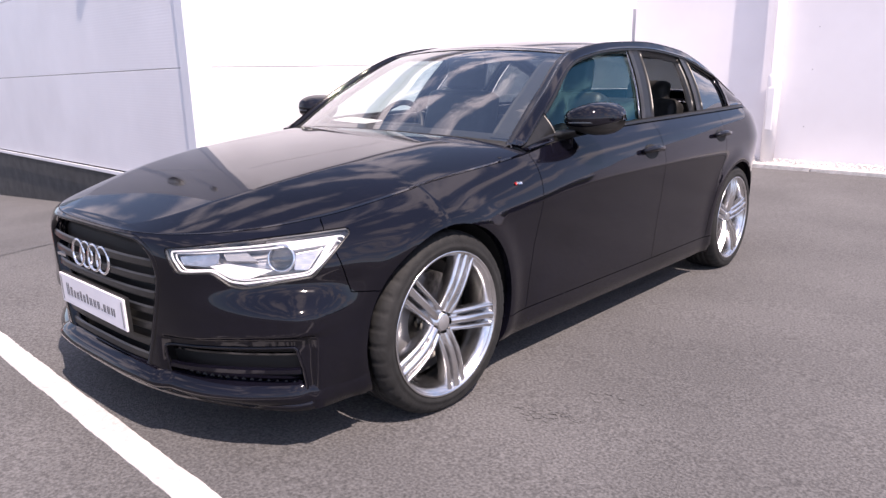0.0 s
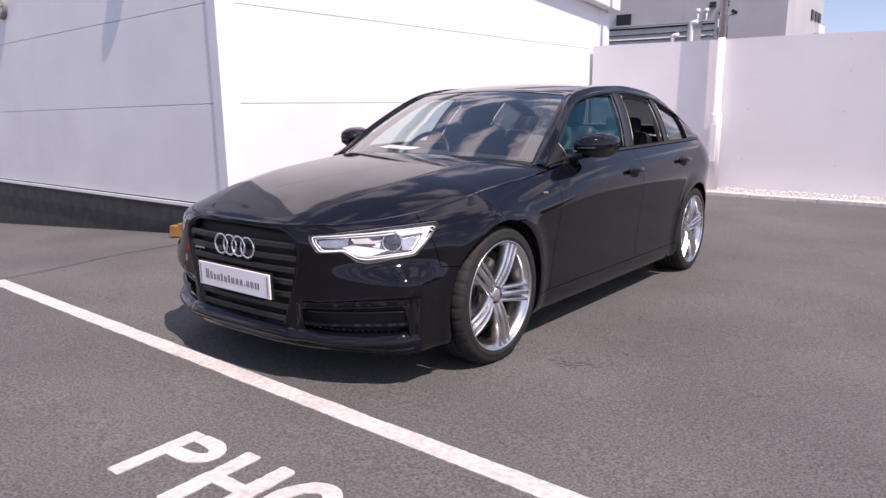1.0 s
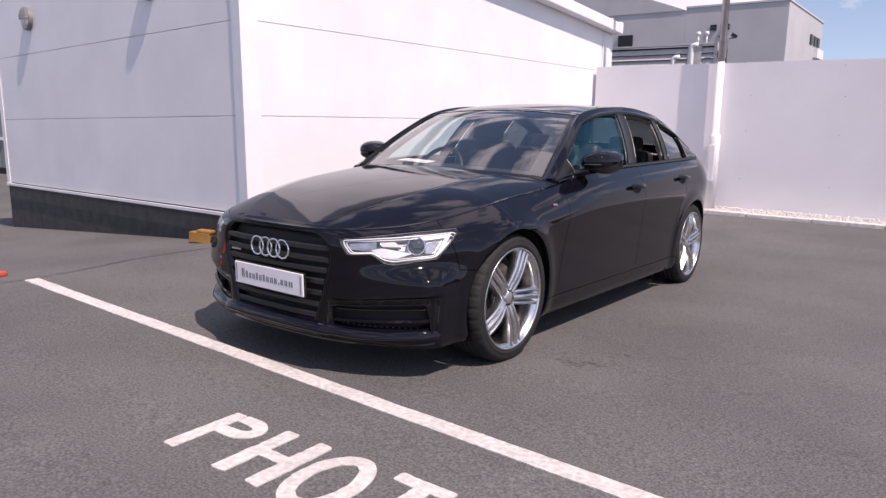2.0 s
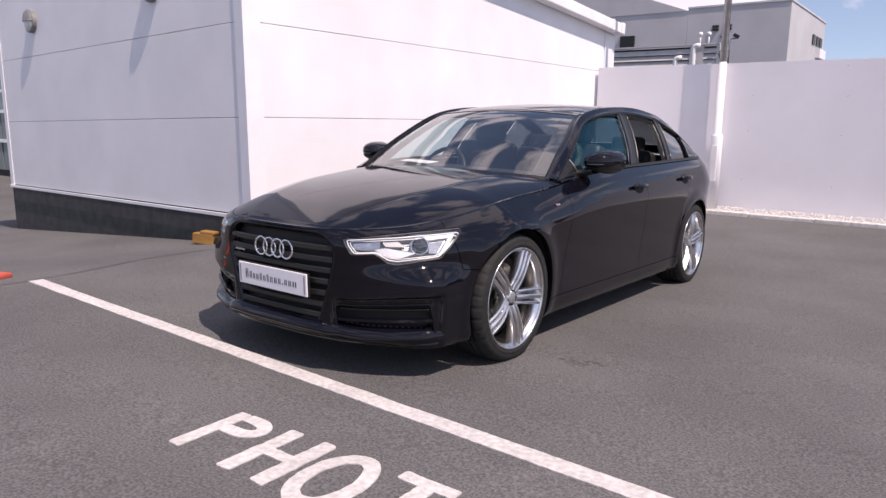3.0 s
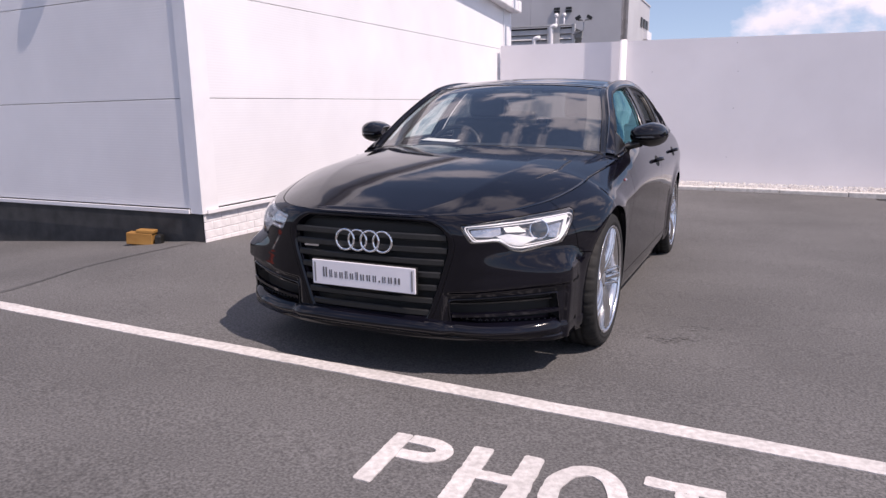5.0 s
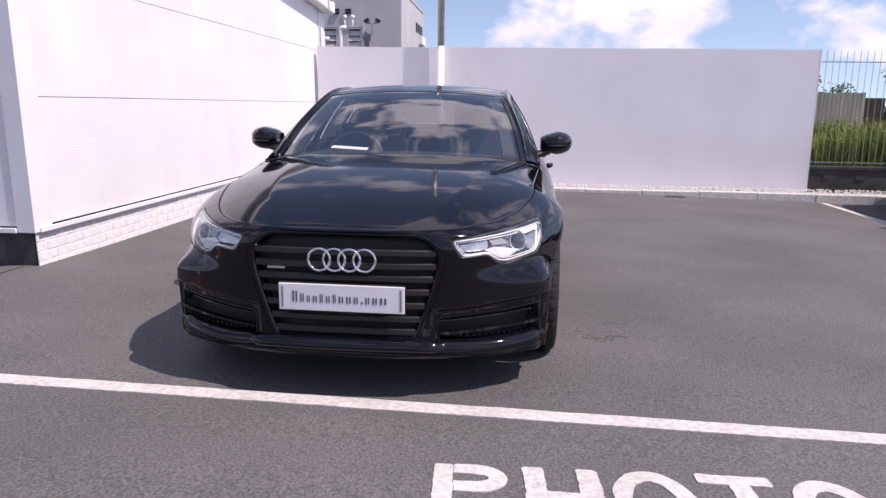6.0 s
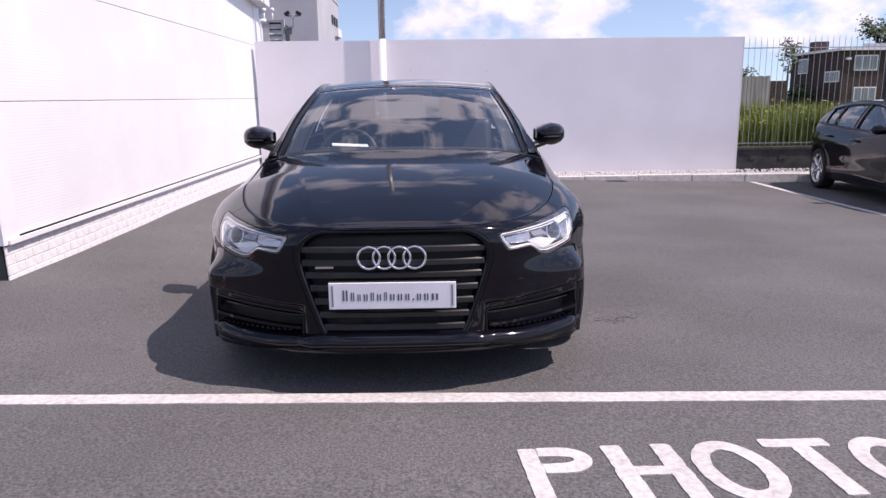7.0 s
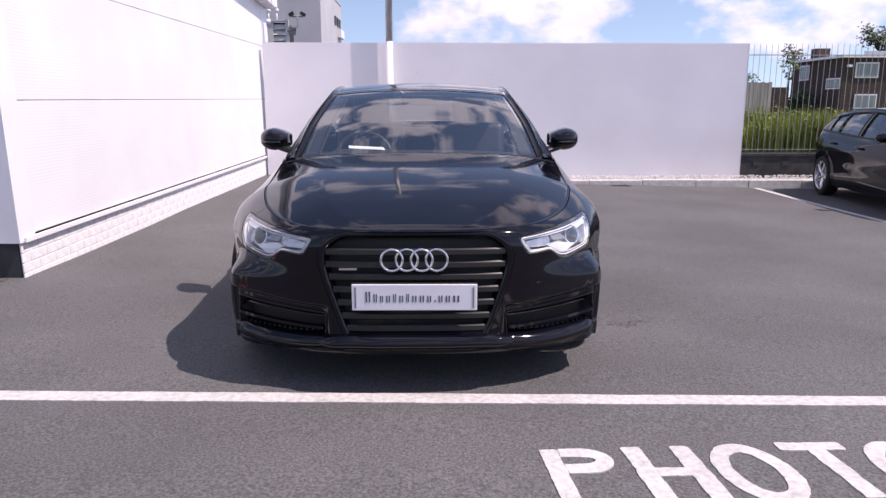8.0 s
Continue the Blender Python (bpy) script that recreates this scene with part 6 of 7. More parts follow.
def hatch_width(v, y, z):
    return h_wh(v) * h_wy(y) + 0.8 * flare(y, z, 0.76, 0.31) + 0.8 * flare(y, z, 3.45, 0.31)


HB = Shell(dict(nose=0.04, tail=4.3, L=0.70, Lr=0.62, n=2.7, nr=2.9, zb=h_zb, zt=h_zt, y0=h_y0, y1=h_y1, W=hatch_width), 50, 120, 40, 36)
h_arch = lambda yc: np.array([(HB.py(yc + 0.345 * math.cos(w)), 0.31 + 0.345 * math.sin(w)) for w in np.linspace(0, 2 * math.pi, 60, endpoint=False)])
HB.cut("arch_f", h_arch(0.76)).cut("arch_r", h_arch(3.45))
HB.cut("lamp", rounded([(HB.px(0.42), 0.62), (HB.px(0.60), 0.60), (HB.py(0.45), 0.66), (HB.py(0.50), 0.73), (HB.px(0.5), 0.70)], 0.03), ("rest",))
HB.cut("tail_lamp", rounded([(HB.py(3.90), 0.80), (HB.py(4.17), 0.76), (HB.py(4.20), 0.90), (HB.py(3.92), 0.92)], 0.03), ("rest",))
HB.cut("front_bumper", np.array([(-1, 0), (HB.py(0.5), 0), (HB.py(0.48), 0.62), (-1, 0.62)]), ("rest",))
HB.cut("sill", np.array([(HB.py(1.0), 0), (HB.py(3.2), 0), (HB.py(3.2), 0.26), (HB.py(1.0), 0.26)]), ("rest",))
HB.cut("front_wing", np.array([(HB.py(0.2), 0), (HB.py(1.18), 0), (HB.py(1.25), 1.2), (HB.py(0.2), 1.2)]), ("rest",))
HB.cut("front_door", np.array([(HB.py(1.0), 0), (HB.py(2.27), 0), (HB.py(2.33), 1.2), (HB.py(1.0), 1.2)]), ("rest",))
HB.cut("rear_door", rounded([(HB.py(2.0), 0), (HB.py(3.02), 0), (HB.py(3.10), 0.45), (HB.py(3.26), 0.70), (HB.py(3.30), 1.2), (HB.py(2.0), 1.2)], 0.06), ("rest",))
HB.cut("nose_panel", np.array([(-1, 0.55), (HB.py(0.7), 0.55), (HB.py(0.7), 1.2), (-1, 1.2)]), ("rest",))
hatch = tagged(new("hatchback_car"), "blue-black five-door hatchback parked in a marked bay", "car")
for flip in (False, True):
    for n in ("front_wing", "front_door", "rear_door", "sill"):
        shell_part(n, HB.panel((n,), flange=0.02), M_GREY_PAINT, hatch, flip=flip)
    shell_part("rear_body", HB.panel(("rest",), flange=0.02), M_GREY_PAINT, hatch, flip=flip)
    shell_part("headlamp", HB.panel(("lamp",), flange=0.01, off=-0.004), M_LAMP_SILVER, hatch, "silver headlamp", flip=flip)
    shell_part("tail_lamp", HB.panel(("tail_lamp",), flange=0.01, off=0.002), M_BADGE_RED, hatch, "red tail lamp", flip=flip)
shell_part("front_bumper", HB.panel(("front_bumper",), both=True, flange=0.02), M_GREY_PAINT, hatch)
shell_part("nose_panel", HB.panel(("nose_panel",), both=True, flange=0.02), M_GREY_PAINT, hatch)
HT = [0, 0.2, 0.36, 0.5, 0.65, 0.8, 0.9, 1.0]
h_rx = spline(HT, [0.72, 0.64, 0.565, 0.555, 0.56, 0.575, 0.60, 0.66])
h_ry = spline(HT, [1.16, 1.50, 1.88, 2.2, 2.65, 3.15, 3.56, 4.02])
h_rz = spline(HT, [0.92, 1.11, 1.285, 1.338, 1.345, 1.314, 1.250, 0.995])
h_by = spline([0, 0.36, 0.5, 0.8, 1.0], [-0.16, -0.08, 0, 0.05, 0.10])
h_bz = spline([0, 0.36, 0.5, 0.8, 1.0], [0.02, 0.035, 0.045, 0.045, 0.03])


def hatch_skin(t, a):
    t, a = np.asarray(t, float), np.asarray(a, float)
    k = 1 - np.abs(a) ** 2.2
    return np.stack([a * h_rx(t), h_ry(t) + h_by(t) * k, h_rz(t) + h_bz(t) * k], -1)


def hatch_patch(t0, t1, a0, a1, nt, na):
    T, A = np.meshgrid(np.linspace(t0, t1, nt), np.linspace(a0, a1, na), indexing="ij")
    return hatch_skin(T, A)


mesh_part("roof", *slab(hatch_patch(0.365, 0.86, -1, 1, 24, 21), 0.02, flip=True), M_GREY_PAINT, hatch)
mesh_part("windscreen", *sheet(hatch_patch(0.02, 0.36, -0.95, 0.95, 16, 17), flip=True), M_SCREEN, hatch).visible_shadow = False
for a0, a1 in ((-1, -0.95), (0.95, 1)):
    mesh_part("screen_pillar", *slab(hatch_patch(0.0, 0.364, a0, a1, 16, 3), 0.015, flip=True), M_GREY_PAINT, hatch)
    mesh_part("tailgate_side", *slab(hatch_patch(0.862, 1.0, a0 * (1 if a0 < 0 else 0.94), a1 * (1 if a1 > 0 else 0.94), 10, 3), 0.015, flip=True), M_GREY_PAINT, hatch)
mesh_part("rear_window", *sheet(hatch_patch(0.868, 0.985, -0.90, 0.90, 10, 15), flip=True), M_SIDE_GLASS, hatch).visible_shadow = False
mesh_part("roof_spoiler", *slab(hatch_patch(0.845, 0.90, -0.96, 0.96, 5, 15) + np.array((0, 0.03, 0.02)), 0.02, flip=True), M_GREY_PAINT, hatch)
H_MARKS = [1.16, 1.34, 1.40, 2.33, 2.42, 3.10, 3.14, 3.46, 4.06]
for flip in (False, True):
    side_windows(flip, HB, (hatch_skin, h_ry), M_GREY_PAINT, H_MARKS, ((1.16, 1.40, "mirror_sail"), (2.33, 2.42, "door_pillar"), (3.10, 3.14, "window_divider"), (3.46, 4.06, "rear_quarter")),
                 ((1.40, 2.33, "front_window"), (2.42, 3.10, "rear_door_window"), (3.14, 3.46, "quarter_window")), hatch, rear_glass=M_HATCH_GLASS, front_glass=M_HATCH_GLASS)


def hatch_bonnet():
    us = np.linspace(0, 2, 300)
    E = HB.at(us, np.ones(300))
    u_end = float(np.interp(1.16, E[:, 1], us))
    rows = []
    zc = spline([0.05, 0.2, 0.5, 0.9, 1.2], [0.68, 0.76, 0.85, 0.915, 0.945])
    for e in HB.at(np.linspace(0, u_end, 40)[1:], np.ones(39)):
        a = np.linspace(-1, 1, 17)
        z = e[2] + (zc(e[1]) - e[2]) * (1 - np.abs(a) ** 2.6)
        rows.append(np.stack([a * (e[0] - 0.003), np.full(17, e[1]) - 0.10 * (1 - a * a) * np.clip((e[1] - 0.8) / 0.36, 0, 1), z], 1))
    mesh_part("bonnet", *slab(np.array(rows), 0.012, flip=True), M_GREY_PAINT, hatch)


hatch_bonnet()
tail = HB.at(np.linspace(2.2, 3.0, 16), np.ones(16))
rows = np.array([[(a * e[0], e[1] - 0.10 * k, e[2] + 0.03 * k) for a in np.linspace(-1, 1, 13)] for e in tail[::-1] for k in (0,)])
mesh_part("tailgate", *slab(rows, 0.01), M_GREY_PAINT, hatch)
for n, lim, mt in (("floor_pan", (-0.72, 0.72, 0.3, 4.1, 0.20, 0.24), M_DARK), ("cabin_tub", (-0.62, 0.62, 1.2, 3.9, 0.241, 0.80), M_TRIM), ("engine_block", (-0.5, 0.5, 0.3, 1.19, 0.241, 0.62), M_DARK)):
    box_part(n, lim, mt, hatch)
for x in (-0.34, 0.34):
    st = cushion("seat_back", x, 2.25, 0.95, 0.44, 0.14, 0.55, M_LEATHER, hatch, -16, 0.05)
    cushion("headrest", 0, 0.02, 0.36, 0.25, 0.09, 0.17, M_LEATHER, st, 0, 0.04)
cushion("bench_back", 0, 3.20, 0.90, 1.1, 0.14, 0.45, M_LEATHER, hatch, -18, 0.05)


def hatch_extras(flip):
    m = lambda vf: mirrored(*vf) if flip else vf
    rows = []
    for a in np.linspace(0, 1, 14):
        pr = math.sqrt(max(0.0, 1 - (abs(a - 0.45) / 0.56) ** 2.4))
        rows.append([(0.80 + 0.19 * a, 1.42 + 0.07 * pr * math.cos(w), 0.985 + 0.065 * pr * math.sin(w) + 0.004) for w in np.linspace(0, 2 * math.pi, 15)])
    v, f = m(sheet(np.array(rows), flip=True))
    hm = mesh_part("door_mirror", v, f, M_GREY_PAINT, hatch)
    v, f = m(slab(np.array([[(0.83 + 0.13 * a, 1.496, 0.955 + 0.07 * b) for b in np.linspace(0, 1, 3)] for a in np.linspace(0, 1, 4)]), 0.004))
    mesh_part("mirror_glass", v, f, M_MIRROR, hm)
    for y in (2.16, 3.08):
        p = HB.py(y)
        bar = [HB.put(np.array([p + d]), np.array([0.80 + 0.03 * (y - 2)]), o)[0] for d, o in ((-0.1, 0.0), (-0.08, 0.03), (0.08, 0.03), (0.1, 0.0))]
        v, f = m(tube(np.array(bar), 0.013, 8))
        mesh_part("door_handle", v, f, M_GREY_PAINT, hatch)
    for yc in (0.76, 3.45):
        ws = np.linspace(-0.5, math.pi + 0.5, 40)
        P = HB.put([HB.py(yc + 0.345 * math.cos(w)) for w in ws], [0.31 + 0.345 * math.sin(w) for w in ws])
        far = P.copy()
        far[:, 0] = 0.50
        v, f = sheet(np.stack([P, far], 1))
        v = np.vstack([v, [(0.50, yc, 0.31)]])
        f = f + [(2 * i + 1, 2 * i + 3, 80) for i in range(39)]
        v, f = m((v, f))
        mesh_part("arch_liner", v, f, M_DARK, hatch)


hatch_extras(False)
hatch_extras(True)


def hatch_wheel():
    tyre = [(0.220, -0.09), (0.225, -0.10), (0.270, -0.105), (0.300, -0.098), (0.312, -0.075), (0.312, 0.075), (0.300, 0.098), (0.270, 0.105), (0.225, 0.10), (0.220, 0.09)]
    rim = [(0.212, -0.08), (0.200, 0.0), (0.205, 0.07), (0.214, 0.088), (0.226, 0.100), (0.224, 0.104), (0.214, 0.100)]
    w = mesh_part("wheel", *lathe(rim, 48), M_ALLOY, hatch, "silver five-spoke alloy wheel")
    mesh_part("tyre", *lathe(tyre, 48), M_TYRE, w, "black tyre")
    for k in range(5):
        a = radians(72 * k + 18)
        P = np.array([[(0.075 + 0.02 * math.sin(2.2 * q) + dx, r * math.cos(a) - s * (1.1 - 0.3 * q) * math.sin(a), r * math.sin(a) + s * (1.1 - 0.3 * q) * math.cos(a)) for s, dx in ((-0.030, -0.03), (-0.027, 0), (0.0, 0.006), (0.027, 0), (0.030, -0.03))] for q, r in zip(np.linspace(0, 1, 8), np.linspace(0.03, 0.210, 8))])
        mesh_part("spoke", *sheet(P), M_ALLOY, w)
    mesh_part("hub", *lathe([(0.0, 0.086), (0.045, 0.084), (0.055, 0.06), (0.055, 0.0)], 24), M_ALLOY, w)
    mesh_part("brake_disc", *lathe([(0.04, 0.01), (0.15, 0.01), (0.15, -0.02)], 40), M_STEEL, w)
    mesh_part("inner_shield", *lathe([(0.0, -0.05), (0.20, -0.05)], 30), M_DARK, w)
    return w


hw = hatch_wheel()
hw.matrix_basis = pose(0.755, 0.76, 0.312)
for x, y, rz, rx in ((0.755, 3.45, 0, 25), (-0.755, 0.76, 180, 10), (-0.755, 3.45, 180, 44)):
    copy_thing(hw, pose(x, y, 0.312, 0, 0, rz) @ pose(0, 0, 0, rx, 0, 0))
hatch.matrix_basis = pose(6.62, 4.82, ground_z(6.6, 6.9) + 0.0, 0, 0.4, -8.5)


# ------------------------------------------------------------------ beyond the wall on the sunny side
M_CABLE_PLATE = material("weathered_plate", (0.045, 0.043, 0.043), 0.6)


def low_wall():
    w = tagged(box_part("wall_low", (WALL_END + 0.04, 16, BY + 0.10, BY + 0.30, -0.4, 0.32), M_PLINTH_DARK), "low black painted boundary wall", "wall", kind="structure")
    x = WALL_END + 0.04
    while x < 15.5:
        box_part("coping", (x + 0.003, x + 0.597, BY + 0.08, BY + 0.32, 0.321, 0.375), M_PLINTH_DARK, w, bevel=0.006)
        x += 0.6
    for x in (5.81, 6.33):
        box_part("cable_plate", (x, x + 0.12, BY + 0.090, BY + 0.099, 0.16, 0.23), M_CABLE_PLATE, w)


low_wall()


def palisade():
    f = tagged(new("palisade_fence"), "tall pale steel palisade fence above the low wall", "fence")
    for x in np.arange(WALL_END + 2.64, 16, 2.54):
        box_part("post", (x - 0.04, x + 0.04, BY + 0.18, BY + 0.24, 0.376, 2.24), M_SATIN_BLACK, f)
    for z in (0.43, 2.05):
        box_part("rail", (WALL_END + 0.06, 16, BY + 0.15, BY + 0.17, z, z + 0.014), M_FENCE_STEEL, f)
    me = None
    for i in range(100):
        x = WALL_END + 0.16 + i * 0.104
        if me is None:
            bm = bmesh.new()
            v = [(-0.0025, 0, 0.39), (0.0025, 0, 0.39), (0.0025, 0, 2.20), (0, 0, 2.25), (-0.0025, 0, 2.20)]
            a = [bm.verts.new(q) for q in v]
            b = [bm.verts.new((q[0], 0.008, q[2])) for q in v]
            bm.faces.new(a)
            bm.faces.new(b[::-1])
            for k in range(5):
                bm.faces.new((a[k], b[k], b[(k + 1) % 5], a[(k + 1) % 5]))
            o = part("pale", bm, M_FENCE_STEEL, f)
            me = o.data
        else:
            o = new("pale", me)
            o.parent = f
        o.location = (x, BY + 0.14, 0)


palisade()

M_GRASS = vary(material("rough_grass", rough=0.8), (0.06, 0.10, 0.02), (0.22, 0.24, 0.05), 2.2, 3.0)
M_WEEDS = vary(material("tall_weeds", rough=0.8), (0.10, 0.155, 0.026), (0.34, 0.36, 0.07), 1.1, 3.0)
M_LEAF = vary(material("tree_leaves", rough=0.7), (0.025, 0.05, 0.018), (0.07, 0.11, 0.035), 1.5, 3.0)
M_BARK = vary(material("bark", rough=0.9), (0.05, 0.04, 0.032), (0.11, 0.09, 0.07), 8.0, stretch=(1, 1, 0.2))


def bank():
    xs, ys = np.linspace(WALL_END + 0.1, 34, 60), np.concatenate([np.linspace(BY + 0.32, 14, 14), np.linspace(15, 44, 16)])
    P = np.array([[(x, y, 0.29 + 0.10 * min(1, (y - BY - 0.3) / 3) + 0.05 * noise.noise((x, y, 0)) - 0.012 * max(0, y - 14)) for y in ys] for x in xs])
    v, f = sheet(P)
    tagged(mesh_part("grass_bank", v, f, M_GRASS, soft=True), "overgrown rough grass bank", "grass", kind="structure")


bank()


def weeds():
    rnd = random.Random(11)
    verts, faces = [], []
    for _ in range(17000):
        y = BY + 0.4 + 4.9 * rnd.random() ** 1.4
        x = rnd.uniform(WALL_END + 0.1, WALL_END + 4.5 + 0.8 * (y - 10))
        clump = 0.55 + 0.5 * noise.noise((x * 1.3, y * 1.3, 4))
        h = (0.30 + 0.50 * rnd.random()) * (0.6 + 0.8 * clump)
        w, a = rnd.uniform(0.006, 0.016), rnd.uniform(0, math.pi)
        lx, ly = rnd.gauss(0, 0.16) * h, rnd.gauss(0, 0.12) * h
        z = 0.27
        o = len(verts)
        c, s = math.cos(a) * w, math.sin(a) * w
        verts += [(x - c, y - s, z), (x + c, y + s, z), (x + c + lx * 0.4, y + s + ly * 0.4, z + h * 0.6), (x - c + lx * 0.4, y - s + ly * 0.4, z + h * 0.6), (x + lx, y + ly, z + h)]
        faces += [(o, o + 1, o + 2, o + 3), (o + 3, o + 2, o + 4)]
        if rnd.random() < 0.55:          # seed heads and leaves
            for _k in range(2):
                q = rnd.uniform(0.5, 1.0)
                px, py, pz = x + lx * q, y + ly * q, z + h * q
                o = len(verts)
                r = rnd.uniform(0.015, 0.04)
                b = rnd.uniform(0, 6.28)
                verts += [(px, py, pz), (px + r * math.cos(b), py + r * math.sin(b), pz + r * 0.6), (px + 2 * r * math.cos(b + 0.4), py + 2 * r * math.sin(b + 0.4), pz + r * 0.1)]
                faces.append((o, o + 1, o + 2))
    tagged(mesh_part("weeds", verts, faces, M_WEEDS, soft=False), "tall yellow-green weeds and grasses on the bank", "weeds", kind="stuff")


weeds()


def leafy(name, x, y, z0, height, spread, seed, label, n=2600, leaf=0.14, trunk=True):
    """A tree or bush: tapered trunk and limbs, and many small leaf clumps with gaps."""
    rnd = random.Random(seed)
    t = tagged(new(name), label, "tree" if trunk else "bush")
    t.location = (x, y, z0)
    tips = []
    sets = []
    base = height * (0.42 if trunk else 0.1)
    top = Vector((rnd.uniform(-0.2, 0.2), 0, height * 0.9))
    path = [(0, 0, 0), (0.05, 0, base * 0.6), (0.0, 0.05, base), (top.x * 0.5, 0, height * 0.68), tuple(top)]
    sets.append(tube(path, [0.035 * height, 0.028 * height, 0.022 * height, 0.012 * height, 0.004 * height], 8))
    for k in range(11):
        f0 = rnd.uniform(0.8, 2.0)
        s = Vector((0, 0, min(base * f0, height * 0.85)))
        a = rnd.uniform(0, 6.28)
        e = s + Vector((math.cos(a) * spread * rnd.uniform(0.5, 1), math.sin(a) * spread * rnd.uniform(0.5, 1), height * rnd.uniform(0.05, 0.28)))
        mid = s.lerp(e, 0.5) + Vector((0, 0, 0.04 * height))
        sets.append(tube([tuple(s), tuple(mid), tuple(e)], [0.012 * height, 0.008 * height, 0.003 * height], 5))
        tips += [e, mid, s.lerp(e, 0.75)]
    tips.append(top)
    mesh_part("trunk", *merge(*sets), M_BARK, t)
    verts, faces = [], []
    for _ in range(n):
        c = rnd.choice(tips)
        r = spread * 0.34
        p = Vector((c.x + rnd.gauss(0, r * 0.6), c.y + rnd.gauss(0, r * 0.6), c.z + rnd.gauss(0, r * 0.45)))
        u = Vector((rnd.gauss(0, 1), rnd.gauss(0, 1), rnd.gauss(0, 1))).normalized()
        w = u.orthogonal().normalized()
        l = leaf * rnd.uniform(0.6, 1.4)
        o = len(verts)
        verts += [tuple(p), tuple(p + u * l * 0.5 + w * l * 0.35), tuple(p + u * l), tuple(p + u * l * 0.5 - w * l * 0.35)]
        faces.append((o, o + 1, o + 2, o + 3))
    mesh_part("crown", verts, faces, M_LEAF, t, soft=False)
    return t


leafy("tree", 36.7, 56.0, -0.3, 7.0, 1.3, 3, "dark green tree with open uneven crown", 2600, 0.24)
leafy("tree", 43.0, 58.0, -0.3, 5.6, 2.2, 8, "dark green tree behind the brick house", 4800, 0.24)
leafy("bush", 14.7, 30.0, -0.3, 2.9, 1.0, 14, "dark green bush behind the board fence", 4200, 0.15, False)
leafy("bush", 25.9, 49.0, -0.2, 4.6, 1.5, 5, "dark green bush beside the brick house", 2400, 0.26, False)
leafy("tree", 28.8, 54.0, -0.2, 6.0, 1.0, 21, "sparse young tree behind the brick house", 420, 0.26)
for i, (x, y, h) in enumerate(((21.8, 52, 4.0), (19.2, 55, 3.6), (23.8, 60, 4.4))):
    leafy("bush", x, y, -0.2, h, 1.9, 30 + i, "dark distant hedge bush", 1500, 0.3, False)


def timber_fence():
    f = tagged(new("timber_fence"), "weathered grey vertical board fence behind the weeds", "fence")
    for z in (0.5, 1.5):
        box_part("rail", (11.2, 12.88, 24.10, 24.15, z, z + 0.09), M_WOOD_FENCE, f)
    rnd = random.Random(6)
    for i in range(12):
        x = 11.2 + i * 0.14
        box_part("board", (x, x + 0.125, 24.06, 24.098, 0.0, 2.02 + rnd.uniform(-0.03, 0.02)), M_WOOD_FENCE, f)
    d = tagged(new("timber_fence"), "dark stained board fence behind the weeds", "fence")
    for i in range(5):
        x = 13.2 + i * 0.16
        box_part("board", (x, x + 0.15, 25.0, 25.03, 0.0, 1.86), M_BROWN_BRICK, d)


timber_fence()


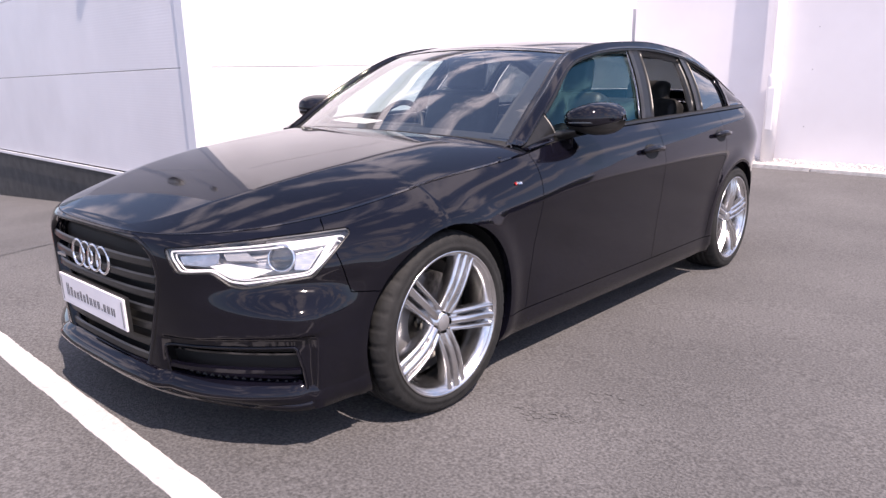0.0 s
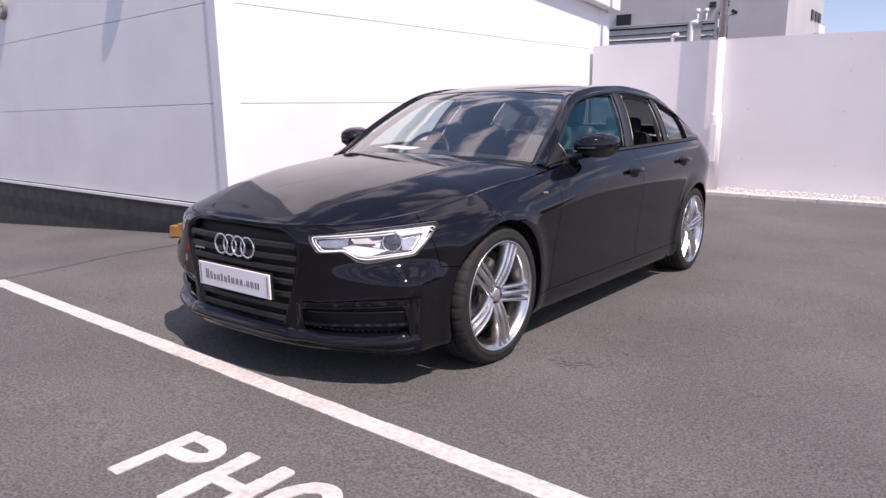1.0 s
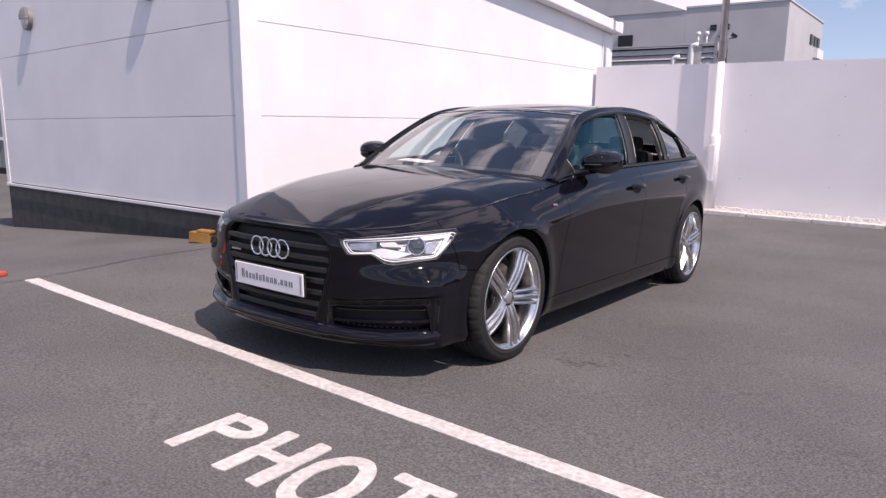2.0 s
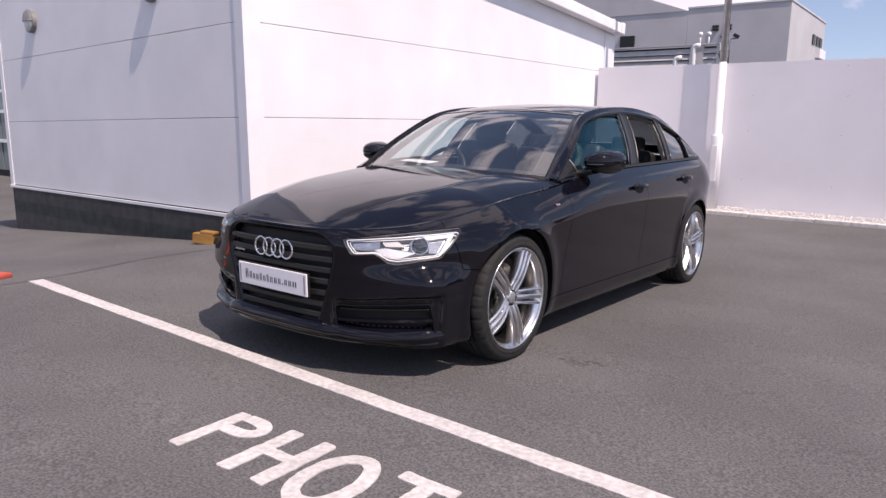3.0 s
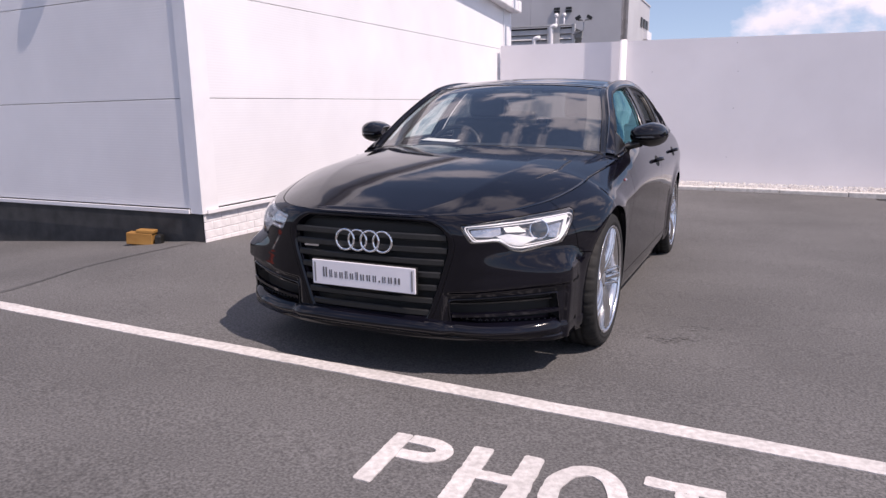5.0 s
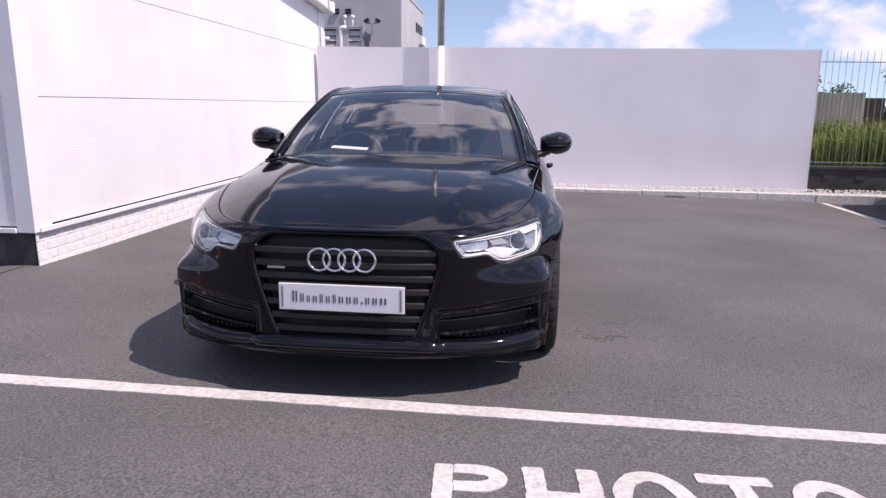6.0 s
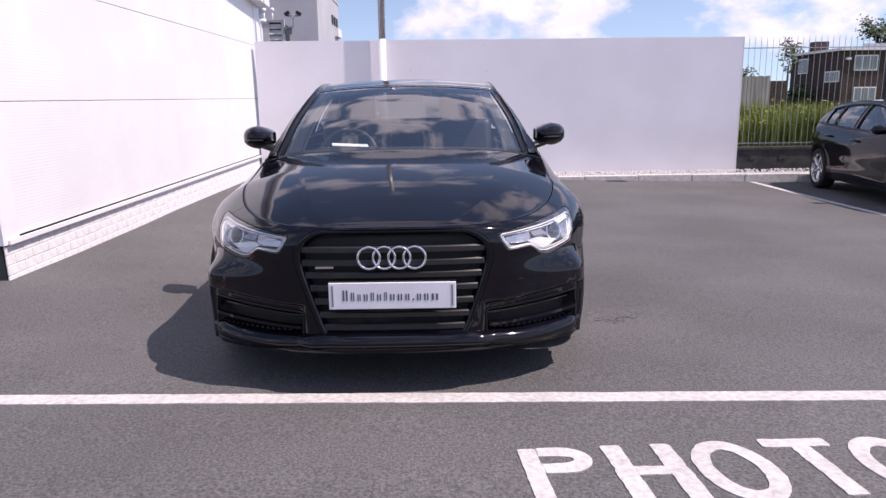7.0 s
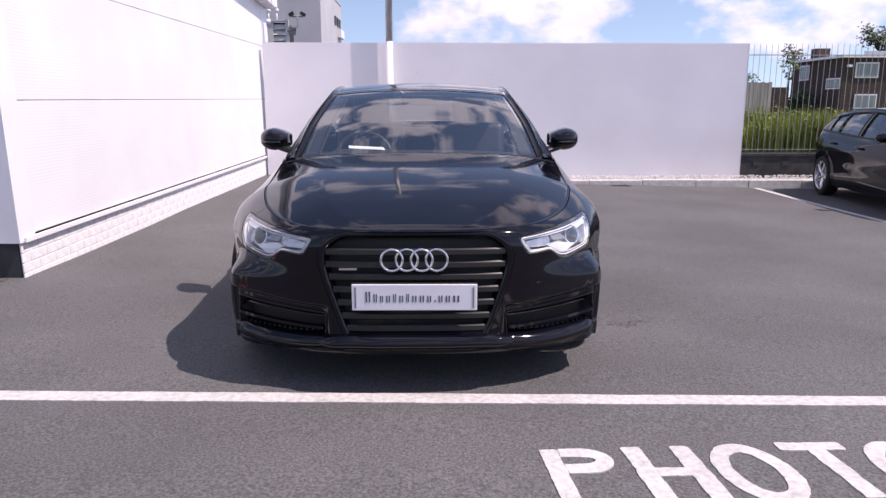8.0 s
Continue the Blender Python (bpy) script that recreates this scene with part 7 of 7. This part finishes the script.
def brick_house():
    h = tagged(new("brick_house"), "dark brown brick house with flat roof and white windows", "house")
    h.location = (27.5, 45.0, 0.02)
    box_part("wall", (0, 16, 0, 6.6, 0, 4.20), M_BROWN_BRICK, h)
    box_part("roof", (-0.25, 16.3, -0.25, 6.9, 4.201, 4.36), M_FLASH, h, "flat roof with pale fascia")
    box_part("chimney", (1.1, 2.1, 5.6, 6.4, 4.361, 5.2), M_BROWN_BRICK, h)
    box_part("roof_rail", (3.1, 6.0, 3.0, 3.05, 4.361, 4.85), M_GALV, h)

    def window(x, z, w, hh, face="s"):
        lim = (x, x + w, -0.06, 0.02, z, z + hh) if face == "s" else (-0.06, 0.02, x, x + w, z, z + hh)
        fr = box_part("window", lim, M_FLASH, h, "white framed window")
        n = 3 if w > 1.3 else 2
        for k in range(n):
            a, b = x + 0.08 + k * (w - 0.08) / n, x + (k + 1) * (w - 0.08) / n
            lim = (a, b, -0.075, -0.061, z + 0.08, z + hh - 0.08) if face == "s" else (-0.075, -0.061, a, b, z + 0.08, z + hh - 0.08)
            box_part("pane", lim, M_WINDOW_FAR, fr)
    for x in (0.8, 4.9, 9.0):
        window(x, 2.90, 1.55, 1.0)
        window(x + 0.13, 0.90, 1.5, 0.95)
    window(4.25, 2.88, 1.3, 1.06, "w")
    window(0.15, 2.19, 1.7, 0.73, "w")
    box_part("wall_lamp", (0.2, 0.45, -0.25, -0.002, 3.6, 3.75), M_FLASH, h)


brick_house()


# ------------------------------------------------------------------ dark glazed showroom and lean-to west of the white building
def showroom():
    s = tagged(new("glazed_showroom"), "dark glazed building with pale transoms", "building")
    box_part("wall", (-34, -14, 8.0, 20, -1, 6.5), M_DARK, s)
    for z in (0.4, 1.35, 2.0, 4.2):
        box_part("transom", (-34, -14, 7.90, 7.99, z, z + 0.10), M_FLASH, s)
    for x in np.arange(-33, -14, 2.0):
        box_part("pane", (x + 0.05, x + 1.95, 7.95, 7.998, -0.5, 6.3), M_WINDOW_FAR, s)


showroom()


# ------------------------------------------------------------------ white painted brick plinth, brick by brick
def brick_plinth():
    p = tagged(box_part("plinth_east", (CX - 0.05, CX - 0.0085, CY + 0.03, NORTH, -0.5, 0.256), M_BRICK_WHITE), "white painted brick plinth below the cladding", "plinth", kind="structure")
    full = box(bmesh.new(), -0.006, 0.004, -0.107, 0.107, -0.0335, 0.0335, bevel=0.003)
    first = part("brick", full, M_BRICK_WHITE, p)
    cut = box(bmesh.new(), -0.006, 0.004, -0.052, 0.052, -0.0335, 0.0335, bevel=0.003)
    half = part("brick", cut, M_BRICK_WHITE, p)
    used = {first: False, half: False}
    rnd = random.Random(1)
    y = CY + 0.012
    for row in range(5):
        z = 0.218 - row * 0.073
        seq = [(0.05, half)] if row % 2 else []
        yy = y + (0.11 if row % 2 else 0.0)
        while yy < NORTH - 0.6:
            seq.append((yy + 0.105 - y, first))
            yy += 0.22
        for d, src in seq:
            if z + 0.05 < ground_z(CX + 0.05, y + d) - 0.012:
                continue
            if not used[src]:
                o, used[src] = src, True
            else:
                o = new("brick", src.data)
                o.parent = p
            o.location = (CX - 0.009 + rnd.uniform(-0.0015, 0.0015), y + d, z)
    p.matrix_basis = SIDE


brick_plinth()
